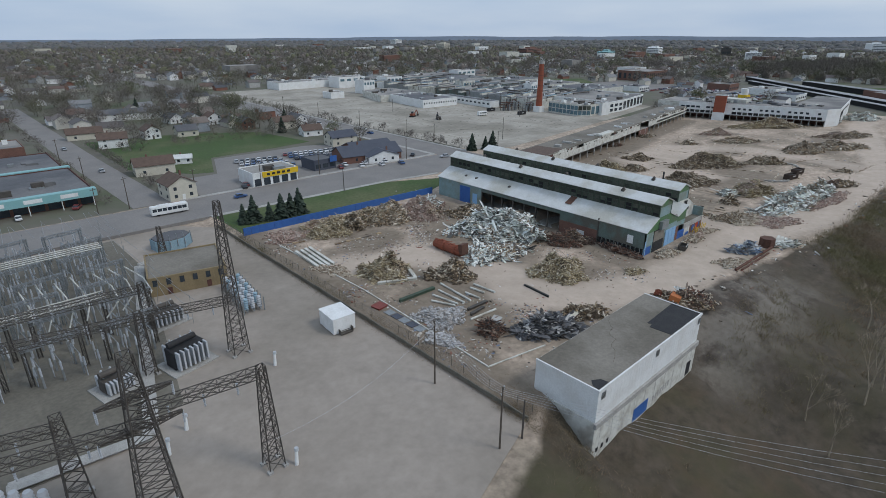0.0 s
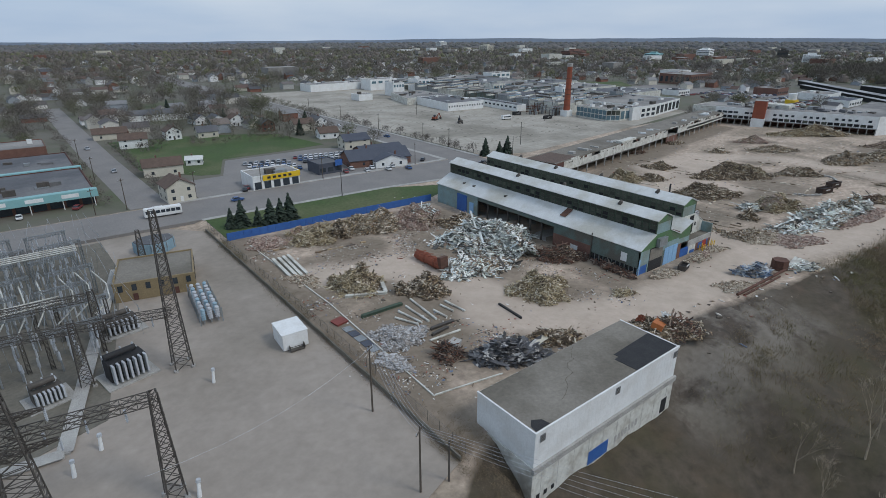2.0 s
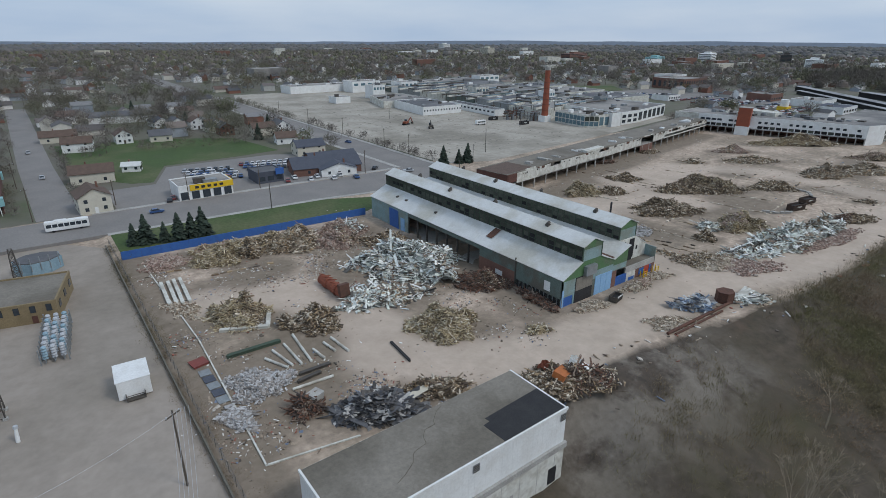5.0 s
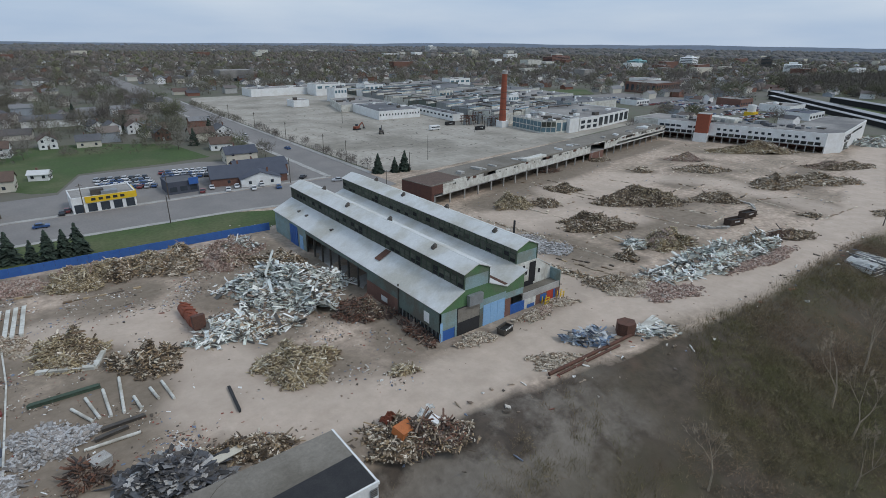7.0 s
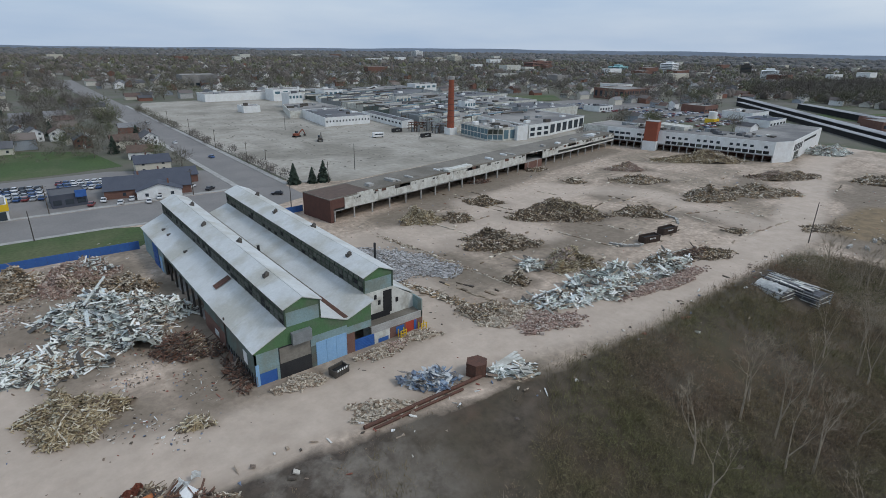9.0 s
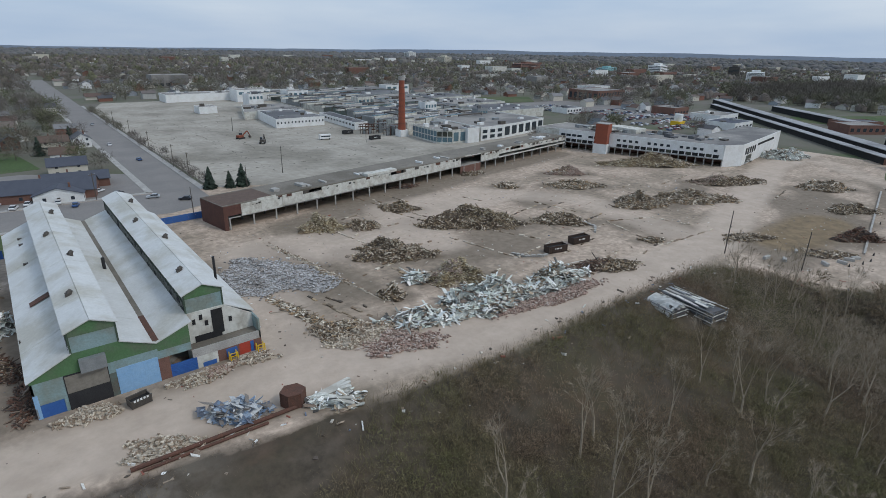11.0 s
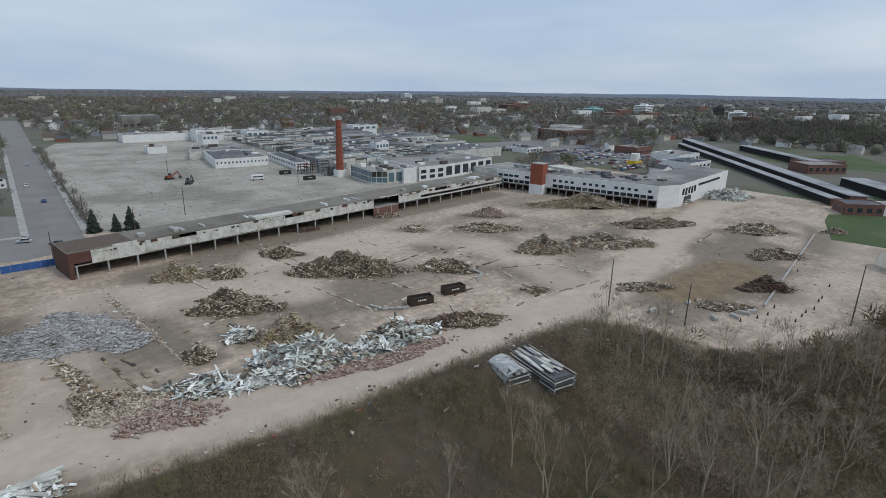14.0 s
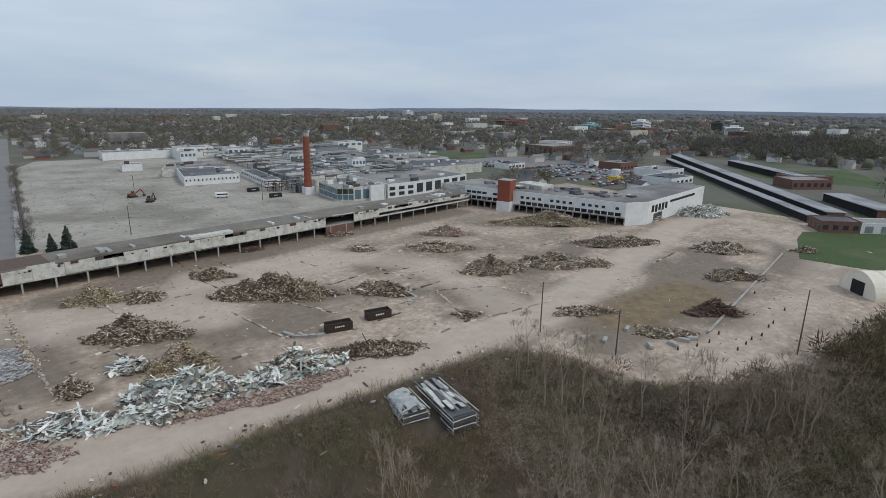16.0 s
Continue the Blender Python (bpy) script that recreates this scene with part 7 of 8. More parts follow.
def transformer(x, y, rot, paint, label, l=6.0, w=3.2, hh=3.6):
    t = thing("transformer", x, y, YZ, rot, label, "transformer", "transformers")
    part("plinth", bx(-l / 2 - 1.2, l / 2 + 1.2, -w / 2 - 1.8, w / 2 + 1.8, 0, 0.3), M["concrete"], t)
    bm = bx(-l / 2, l / 2, -w / 2, w / 2, 0.4, hh)
    bmesh.ops.bevel(bm, geom=bm.edges[:], offset=0.12, segments=1, affect="EDGES")
    part("tank", bm, M[paint], t)
    for k in range(7):
        for s in (-1, 1):
            x0 = -l / 2 + l * (k + 0.5) / 7
            part("radiator_fin", bx(x0 - 0.16, x0 + 0.16, s * (w / 2 + 0.65) - 0.6, s * (w / 2 + 0.65) + 0.6, 0.7, hh + 0.1), M["porcelain"], t)
    part("conservator", tube(bmesh.new(), (-l / 2, 0, hh + 1.0), (l / 3, 0, hh + 1.0), 0.55, n=14), M[paint], t)
    for k in range(3):
        bm = bmesh.new()
        polytube(bm, [(-l / 3 + k * l / 3, w * 0.3 + 0.01 * q, hh + 0.1 * q) for q in range(16)], [(0.30, 0.17)[q % 2] - 0.008 * q for q in range(16)], 8)
        part("bushing", bm, M["porcelain"], t)


transformer(18.9, 75.4, 12, "black", "large dark transformer with pale radiator fins", 6.2, 3.0, 4.0)
transformer(9.5, 75.5, 12, "steel", "brown transformer in the switchyard", 4.4, 2.4, 2.6)
transformer(20.5, 90.0, 8, "steel", "dark transformer beside the ochre control house", 6, 2.6, 3)
bt = thing("blue_capacitor_house", 33, 125.5, YZ, 8, "light blue octagonal equipment enclosure with dark roof", "equipment house")
ring = [(4.6 * math.cos(k * math.pi / 4 + 0.39) * 1.15, 4.2 * math.sin(k * math.pi / 4 + 0.39)) for k in range(8)]
part("wall", prism(bmesh.new(), ring, 0, 3.0), M["blue_light_steel"], bt)
part("roof", prism(bmesh.new(), [(x * 0.97, y * 0.97) for x, y in ring], 3.0, 3.25), M["roof_dark"], bt)
for k in range(5):
    part("pipe", tube(bmesh.new(), (-4 + k * 2, -4.2, 1.2), (-4 + k * 2, -3.6, 4.6), 0.12), M["galv"], bt)
for k in range(8):
    (xa, ya), (xb, yb) = ring[k], ring[(k + 1) % 8]
    part("panel_rib", beam(bmesh.new(), (xa * 1.01, ya * 1.01, 0), (xa * 1.01, ya * 1.01, 3.1), 0.18), M["blue_light_steel"], bt)

ch = flat_block("control_house", [(21.4, 101.3), (34.6, 98.2), (37.6, 111), (24.4, 114)], 3.4, "yellow_brick", "roof_gravel", "ochre brick control house with grey flat roof", "control house", z0=YZ, strips=[(0, 2.0, 3.2, 6, 0.35, "glass"), (0, 0.1, 1.4, 2, 0.12, "brick_dark"), (1, 1.6, 2.8, 3, 0.3, "glass")])
cap = thing("capacitor_bank", 33.6, 89.5, YZ, -6, "bank of pale blue grey insulators on steel racks", "capacitor bank")
for i in range(3):
    for j in range(8):
        x, y = -1.4 + i * 1.4, -7 + j * 2.0
        bm = bmesh.new()
        polytube(bm, [(x, y, 0.9 + 0.27 * q) for q in range(10)], [(0.5, 0.34)[q % 2] for q in range(10)], 10)
        part("capacitor_unit", bm, M["porcelain"] if (i + j) % 3 else M["blue_light_steel"], cap)
for i in range(3):
    for s in (0.4, 0.9):
        part("rack_rail", bx(-1.5 + i * 1.4, -1.3 + i * 1.4, -8, 8.2, s, s + 0.16), M["galv"], cap)
for i in range(9):
    part("rack_post", bx(-2.3, -2.1, -8 + i * 2, -7.8 + i * 2, 0, 3.2), M["galv"], cap)
    part("rack_post", bx(2.1, 2.3, -8 + i * 2, -7.8 + i * 2, 0, 3.2), M["galv"], cap)
wt = thing("white_trailer_hut", 41.0, 69.5, YZ, -4, "small white flat-topped hut with steps in the yard", "hut")
bm = bx(-2.5, 2.5, -3.0, 3.0, 0.15, 3.5)
bmesh.ops.bevel(bm, geom=bm.edges[:], offset=0.06, segments=1, affect="EDGES")
part("shell", bm, M["white_paint"], wt)
part("roof", bx(-2.6, 2.6, -3.1, 3.1, 3.5, 3.62), M["white_paint"], wt)
part("landing", bx(-1.4, 1.4, -4.0, -3.05, 0.1, 0.35), M["steel"], wt)
for s in (-1.4, 1.4):
    part("hand_rail", bx(s - .05, s + .05, -4.0, -3.1, 0.35, 1.2), M["steel"], wt)
part("landing_rail", bx(-1.4, 1.4, -4.05, -3.95, 1.1, 1.2), M["steel"], wt)
# concrete cable duct through the yard
for k, (x0, y0, x1, y1) in enumerate(((24.0, 118, 15.5, 84), (15.5, 84, 10, 62), (10, 62, -4, 63.5), (24, 118, 32, 120))):
    bar("cable_duct", x0, y0, x1, y1, 0.75, M["concrete"], "pale concrete cable duct cover in the yard", "cable duct", "cable ducts", True).location.z = YZ - 1.15 + 0.03 * k
# switchgear rows: portal frames, busbars, insulator posts
rnd = random.Random(4)
for r, y in enumerate((84, 92, 100, 108, 116, 124, 132)):
    for c in range(5):
        x = -24 + c * 9.5 + (r % 2) * 2
        if x > 17 and y < 118:
            continue
        f = thing("switchgear_frame", x, y, YZ, rnd.uniform(-3, 3) + 8, "grey steel switchgear frame with porcelain insulators", "switchgear", "switchgear frames")
        for dx in (-4.2, 4.2):
            lattice(f, "leg", (dx, 0, 0), (dx, 0, 7.4), 0.6, 0.5, 6, 0.09, M["steel" if r < 2 else "galv"])
        lattice(f, "beam", (-4.6, 0, 7.2), (4.6, 0, 7.2), 0.7, 0.7, 6, 0.09, M["galv"])
        for k in range(3):
            insulator(f, -3 + k * 3, 0, 6.7, 1.6, 0.2, True)
            insulator(f, -3 + k * 3, 2.2, 2.4, 2.0, 0.22)
            part("pedestal", bx(-3.15 + k * 3, -2.85 + k * 3, 2.05, 2.35, 0, 2.4), M["galv"], f)
            insulator(f, -3 + k * 3, -2.2, 2.4, 1.8, 0.2)
            part("pedestal", bx(-3.15 + k * 3, -2.85 + k * 3, -2.35, -2.05, 0, 2.4), M["galv"], f)
            part("switch_blade", beam(bmesh.new(), (-3 + k * 3, 2.2, 4.4), (-3 + k * 3, -2.2, 4.25), 0.12), M["galv"], f)
busbar = lambda pts, k: [part("bus_tube", tube(bmesh.new(), Vector(p0), Vector(p1), 0.15, n=6), M["white_stained"], k) for p0, p1 in zip(pts, pts[1:])]
for k in range(4):
    b = thing("bus_tubes", -28, 116.5 + k * 1.1, YZ, 1.5, "parallel pale aluminium bus tube on insulators", "busbar", "busbars")
    busbar([(0, 0, 6 * U), (58, 0, 6 * U)], b)
for k in range(3):
    b = thing("bus_tubes", -28, 92.5 + k * 1.2, YZ, 1.5, "parallel pale aluminium bus tube on insulators", "busbar", "busbars")
    busbar([(0, 0, 6 * U), (52, 0, 6 * U)], b)
for k in range(7):
    b = thing("bus_tubes", 2.5 + k * 2.5, 98 + 1.0 * (k % 2), YZ, 0, "bent pale bus tube dropping to the switchgear", "busbar", "busbars")
    busbar([(0, -9, 4.4), (3.4 if k > 3 else 1.5, -5, 5.6), (3.8 if k > 3 else 1.8, 2, 6.2), (2.2 if k > 3 else 1.2, 11, 6.4)], b)
# strung wires over the switchyard
sw = thing("strung_wires", -26, 80, YZ, 0, "web of thin conductors strung over the switchyard", "wires")
web = bmesh.new()
for k in range(30):
    x = k * 2.1
    for j in range(6):
        beam(web, (x, j * 12.5, 9.0 - 0.6 * (j % 2)), (x + rnd.uniform(-1.5, 1.5), j * 12.5 + 12.5, 9.0 - 0.6 * ((j + 1) % 2)), 0.06)
        if (k + j) % 2:
            beam(web, (x, j * 12.5 + 3, 9.0), (x + rnd.uniform(-0.5, 0.5), j * 12.5 + rnd.uniform(1, 6), 2.6), 0.05)
part("conductor_web", web, M["galv"], sw, kind="stuff")
posts = thing("insulator_posts", -26, 80, YZ, 0, "field of slender porcelain insulator posts", "insulators", kind="stuff")
pm = bmesh.new()
for k in range(150):
    x, y = rnd.uniform(0, 58), rnd.uniform(0, 74)
    tube(pm, (x, y, 0), (x, y, 2.2), 0.09, n=5)
    tube(pm, (x, y, 2.2), (x, y, 3.9), 0.2, 0.14, n=6)
part("post_field", pm, M["porcelain"], posts, kind="stuff")
# arresters by the near corner
for k in range(4):
    a = thing("surge_arrester", -4.5 + k * 1.1, 60.2 - k * 0.9, YZ, 0, "stout pale porcelain surge arrester", "arrester", "surge arresters")
    for q in range(5):
        part("shed_ring", tube(bmesh.new(), (0, 0, 0.8 + q * 0.55), (0, 0, 1.25 + q * 0.55), 0.62, 0.45, 12), M["porcelain"], a)
    part("foot", bx(-.4, .4, -.4, .4, 0, 0.8), M["galv"], a)
for x, y in ((20.6, 46.2), (10.5, 57.5), (13.5, 60.5), (28, 66)):
    a = thing("cable_riser", x, y, YZ, 10, "white cable riser post in the yard", "cable riser", "cable risers")
    part("post", tube(bmesh.new(), (0, 0, 0), (0.2, 0, 2.4), 0.3, 0.22, 10), M["white_paint"], a)
    part("cap", tube(bmesh.new(), (0.2, 0, 2.4), (0.25, 0, 2.8), 0.36, 0.3, 10), M["porcelain"], a)


# ---- vehicles ----
def car_master(paint, label):
    c = thing("parked_car", 0, 0, 0, 0, label, "car", "parked cars")
    prof = [(-2.2, 0.35), (2.2, 0.35), (2.25, 0.75), (1.1, 0.92), (-1.9, 0.98), (-2.25, 0.8)]
    part("body", profile(bmesh.new(), prof, -0.88, 0.88), paint, c)
    part("cabin", profile(bmesh.new(), [(-1.8, 0.95), (1.0, 0.9), (0.35, 1.42), (-1.3, 1.45)], -0.76, 0.76), M["glass"], c)
    part("roof", bx(-1.25, 0.3, -0.74, 0.74, 1.42, 1.5), paint, c)
    for sx in (-1.35, 1.35):
        for sy in (-0.86, 0.66):
            part("wheel", tube(bmesh.new(), (sx, sy, 0.33), (sx, sy + 0.2, 0.33), 0.33, n=12), M["black"], c)
    return c


PAINTS = [mat("car_" + n, c, tuple(v * 0.9 for v in c), 1, 0.3, fine=2, fine_amt=0.03, bump=0) for n, c in (("white", (0.7, 0.7, 0.7)), ("silver", (0.4, 0.42, 0.44)), ("dark", (0.03, 0.03, 0.035)), ("blue", (0.04, 0.09, 0.22)), ("red", (0.22, 0.05, 0.05)))]
masters = [car_master(p, n + " car parked among others") for p, n in zip(PAINTS, ("white", "silver", "black", "dark blue", "dark red"))]
spots = []
for r in range(4):
    for k in range(8):
        spots.append((77.5 + k * 1.9, 179.5 + r * 4.6 - k * 0.5, 70))
for r in range(3):
    for k in range(8):
        spots.append((96.5 + k * 1.9, 184 + r * 4.4 - k * 0.5, 70))
for k in range(7):
    spots.append((101 + k * 3.4, 161 - k * 1.4 + (k % 2) * 4, 75))
for k in range(48):
    spots.append((402 + (k % 16) * 3.8, 244 + (k // 16) * 11, 60))
spots += [(147.5, 142.5, 150), (149, 210, 90), (145.5, 250, 90), (149, 320, 90), (140.5, 150, 160), (5, 168, 90), (10, 168, 90), (23, 169, 60), (65.2, 159, 80), (66.5, 161, 80), (-2, 151, 0), (60, 150, 0), (38, 210, 90), (36, 260, 90), (129, 166, 45), (133, 160, 45)]
rnd = random.Random(2)
for k, (x, y, rot) in enumerate(spots):
    m = masters[rnd.choice([0, 0, 0, 0, 1, 1, 1, 2, 3, 3, 4])]
    mm = pose(x * U, y * U, gz(x, y) + 0.05, 0, 0, rot + rnd.uniform(-3, 3))
    copy_thing(m, mm)
for k, m in enumerate(masters):
    m.matrix_basis = pose((112 + k * 2.2) * U, 189 * U, 0.05, 0, 0, 80)
g = np.random.default_rng(44)
cx_, cy_ = [], []
for r in range(9):
    for k in range(22):
        if g.random() < 0.8:
            cx_.append(412 + k * 3.4 + r * 1.5)
            cy_.append(140 + r * 10 + (r % 2) * -4 + g.normal(0, 0.3))
cx_, cy_ = np.array(cx_), np.array(cy_)
cz_ = height(cx_, cy_)
n = len(cx_)
turn = np.where(g.random(n) < 0.5, 1.05, 1.1)
low = np.stack([cx_ * U, cy_ * U, cz_ + 0.75], -1)
top = np.stack([cx_ * U - 0.15, cy_ * U, cz_ + 1.3], -1)
size = np.concatenate([np.tile((4.4, 1.8, 0.75), (n, 1)), np.tile((2.3, 1.6, 0.55), (n, 1))])
v, f = many_boxes(np.concatenate([low, top]), size, rotations(np.concatenate([turn, turn]), np.zeros(2 * n), np.zeros(2 * n)))
FAR_CARS = multi_mat("far_car_paint", [(0.6, 0.6, 0.6), (0.05, 0.05, 0.055), (0.35, 0.36, 0.38), (0.03, 0.035, 0.04), (0.06, 0.1, 0.2), (0.7, 0.7, 0.7), (0.2, 0.05, 0.05)], "island", 0.35)
tagged(new("far_parked_cars", raw_mesh("far_parked_cars", v, f, FAR_CARS)), "rows of cars parked behind the white block", "cars", kind="stuff")
bus = thing("city_bus", 40, 148.2, 0.05, -4, "white city bus on the street", "bus")
bm = bx(-5.6, 5.6, -1.25, 1.25, 0.4, 3.1)
bmesh.ops.bevel(bm, geom=bm.edges[:], offset=0.15, segments=2, affect="EDGES")
part("body", bm, M["white_paint"], bus)
for s in (-1, 1):
    for k in range(7):
        part("window", bx(-5.2 + k * 1.5, -3.9 + k * 1.5, s * 1.25 - 0.03, s * 1.25 + 0.03, 1.5, 2.5), M["glass"], bus)
for sx in (-3.6, 3.4):
    for sy in (-1.2, 0.95):
        part("wheel", tube(bmesh.new(), (sx, sy, 0.5), (sx, sy + 0.25, 0.5), 0.5, n=12), M["black"], bus)
part("roof_unit", bx(-3, 0, -0.8, 0.8, 3.1, 3.35), M["white_paint"], bus)
van = thing("motorhome", 231, 215.5, 0.05, -10, "white motorhome in the empty car park", "van")
bm = bx(-3.6, 3.6, -1.2, 1.2, 0.5, 3.1)
bmesh.ops.bevel(bm, geom=bm.edges[:], offset=0.15, segments=2, affect="EDGES")
part("body", bm, M["white_paint"], van)
part("window_band", bx(-2.8, 3.0, -1.24, -1.18, 1.7, 2.4), M["glass"], van)
for sx in (-2.4, 2.4):
    for sy in (-1.2, 0.95):
        part("wheel", tube(bmesh.new(), (sx, sy, 0.45), (sx, sy + 0.25, 0.45), 0.45, n=12), M["black"], van)
for x, y, paint, rot, nm in ((198.3, 238, "red_rust", 20, "rust red"), (202.3, 221, "steel", 60, "dark")):
    e = thing("excavator", x, y, 0.05, rot, nm + " tracked excavator in the car park", "excavator")
    for s in (-1.2, 1.2):
        part("track", bx(-2.2, 2.2, s - 0.35, s + 0.35, 0, 0.9), M["black"], e)
    part("body", bx(-2.0, 1.4, -1.3, 1.3, 0.95, 2.2), M[paint], e)
    part("cab", bx(0.1, 1.5, 0.2, 1.25, 2.2, 3.4), M["glass"], e)
    part("boom", beam(bmesh.new(), (1.2, -0.3, 1.8), (5, -0.3, 4.2), 0.5), M[paint], e)
    part("stick", beam(bmesh.new(), (5, -0.3, 4.2), (6.8, -0.3, 1.2), 0.4), M[paint], e)
    part("bucket", bx(6.1, 7.2, -0.9, 0.3, 0.1, 1.2), M["steel"], e)
wt2 = thing("water_tank", 440, 150, gz(440, 150), 0, "white round water tank on yellow base", "tank")
part("tank", tube(bmesh.new(), (0, 0, 3), (0, 0, 8.5), 3.2, n=20), M["white_paint"], wt2)
part("base", bx(-4.2, 4.2, -3.8, 3.8, 0, 3.2), M["yellow"], wt2)


# ---- the town around: houses and trees to the horizon ----
def inside(px, py, poly):
    c = np.zeros(np.shape(px), bool)
    for (xa, ya), (xb, yb) in zip(poly, poly[1:] + poly[:1]):
        c ^= ((ya > py) != (yb > py)) & (px < (xb - xa) * (py - ya) / (yb - ya + 1e-9) + xa)
    return c


BLOCKED = [
    [(-70, 20), (60, 15), (430, -70), (430, 60), (405, 130), (405, 160), (200, 140), (158, 137), (158, 158), (44, 158), (44, 165), (-70, 166)],
    [(138, 128), (160, 128), (350, 165), (412, 190), (425, 420), (350, 445), (160, 445), (163, 800), (137, 800)],
    [(44, 137), (142, 137), (142, 186), (126, 206), (112, 232), (84, 244), (46, 238)],
    [(-45, 158), (34, 158), (34, 268), (-45, 268)],
    [(29, 158), (45, 158), (43, 430), (29, 430)],
    [(372, 40), (385, 8), (420, -8), (530, 50), (625, 205), (600, 225), (540, 200)],
    [(388, 305), (472, 290), (505, 330), (408, 370)],
    [(392, 232), (480, 232), (480, 292), (392, 292)],
    [(405, 130), (490, 130), (490, 235), (405, 235)],
    [(418, 55), (650, 60), (650, 230), (600, 225), (425, 120)],
    [(468, 55), (560, 36), (645, 90), (560, 135)], [(512, 262), (566, 262), (566, 304), (512, 304)],
    [(334, 20), (350, -6), (440, -30), (520, 20), (440, 34)],
]


def free(px, py):
    ok = np.ones(np.shape(px), bool)
    for poly in BLOCKED:
        ok &= ~inside(px, py, poly)
    return ok


def scatter(n, r0, r1, seed, power=1.0, a0=-28, a1=128):
    g = np.random.default_rng(seed)
    r = (r0 ** (2 * power) + g.random(n) * (r1 ** (2 * power) - r0 ** (2 * power))) ** (1 / (2 * power))
    a = np.radians(g.uniform(a0, a1, n))
    x, y = 40 + r * np.cos(a), 20 + r * np.sin(a)
    ok = free(x, y) & (bank(x, y) < 0.5)
    return x[ok], y[ok]


def tri_mesh(name, tri, material):
    """A mesh of loose triangles from an array n x 3 x 3."""
    n = len(tri)
    me = bpy.data.meshes.new(name)
    me.vertices.add(n * 3)
    me.vertices.foreach_set("co", tri.reshape(-1).astype(np.float32))
    me.loops.add(n * 3)
    me.loops.foreach_set("vertex_index", np.arange(n * 3, dtype=np.int32))
    me.polygons.add(n)
    me.polygons.foreach_set("loop_start", np.arange(0, n * 3, 3, dtype=np.int32))
    me.materials.append(material)
    me.update(calc_edges=True)
    return me


def twig_crowns(x, y, hh, rad, per, width, seed):
    """Bare crowns: each a cloud of thin spreading twigs with gaps, thicker low, ragged at the rim."""
    g = np.random.default_rng(seed)
    n = len(x)
    z = height(x, y)
    N = n * per
    idx = np.repeat(np.arange(n), per)
    d = g.normal(0, 1, (N, 3))
    d /= np.linalg.norm(d, axis=1, keepdims=True)
    lobes = 1 + 0.35 * np.sin(3 * np.arctan2(d[:, 1], d[:, 0]) + idx * 1.7) * np.cos(2.2 * d[:, 2] + idx)
    r = g.random(N) ** 0.45 * lobes
    H, R = hh[idx], rad[idx]
    p = np.stack([x[idx] * U + d[:, 0] * r * R, y[idx] * U + d[:, 1] * r * R, z[idx] + H * 0.60 + d[:, 2] * r * H * 0.40], -1)
    out = d * 0.7 + g.normal(0, 0.45, (N, 3)) + np.array([0, 0, 0.45])
    out /= np.linalg.norm(out, axis=1, keepdims=True)
    side = np.cross(out, g.normal(0, 1, (N, 3)))
    side /= np.linalg.norm(side, axis=1, keepdims=True) + 1e-9
    ln = (R * g.uniform(0.25, 0.6, N))[:, None]
    w = (width * R * g.uniform(0.5, 1.4, N))[:, None]
    return np.stack([p - side * w, p + side * w, p + out * ln], 1)


def trunks(x, y, hh, seed):
    z = height(x, y)
    n = len(x)
    base = np.stack([x * U, y * U, z - 0.4], -1)
    w = 0.018 * hh + 0.05
    res = []
    for a in (0.0, 2.1, 4.2):
        o = np.stack([np.cos(a) * w, np.sin(a) * w, 0 * w], -1)
        o2 = np.stack([np.cos(a + 2.1) * w, np.sin(a + 2.1) * w, 0 * w], -1)
        top = base + np.stack([0 * hh, 0 * hh, hh * 0.75], -1)
        res.append(np.stack([base + o, base + o2, top], 1))
    return np.concatenate(res)


GREEN = mat("budding_green_twigs", (0.135, 0.142, 0.075), (0.11, 0.115, 0.062), 0.03, 0.95, fine=0.6, fine_amt=0.3, bump=0, per_island=0.35)


def canopy(x, y, hh, rad, material_name, seed):
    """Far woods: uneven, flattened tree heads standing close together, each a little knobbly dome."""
    g = np.random.default_rng(seed)
    n, sides = len(x), 7
    z = height(x, y)
    ring = np.arange(sides) * 2 * np.pi / sides
    rows = []
    for f, zz in ((1.0, 0.12), (0.88, 0.55), (0.48, 0.88)):
        a = ring[None, :] + g.uniform(0, 0.5, (n, 1))
        r = rad[:, None] * f * g.uniform(0.72, 1.25, (n, sides))
        rows.append(np.stack([x[:, None] * U + r * np.cos(a), y[:, None] * U + r * np.sin(a), z[:, None] + hh[:, None] * zz * g.uniform(0.85, 1.15, (n, sides))], -1))
    top = np.stack([x * U, y * U, z + hh], -1)[:, None, :]
    v = np.concatenate(rows + [top], 1)
    per = v.shape[1]
    f = []
    for lv in range(2):
        for k in range(sides):
            q = (k + 1) % sides
            f.append((lv * sides + k, lv * sides + q, (lv + 1) * sides + q, (lv + 1) * sides + k))
    quads = (np.array(f)[None] + (np.arange(n) * per)[:, None, None]).reshape(-1, 4).tolist()
    tris = (np.array([(2 * sides + k, 2 * sides + (k + 1) % sides, 3 * sides) for k in range(sides)])[None] + (np.arange(n) * per)[:, None, None]).reshape(-1, 3).tolist()
    me = raw_mesh("far_woods", v.reshape(-1, 3).tolist(), quads + tris, material_name)
    me.polygons.foreach_set("use_smooth", [True] * len(me.polygons))
    return me


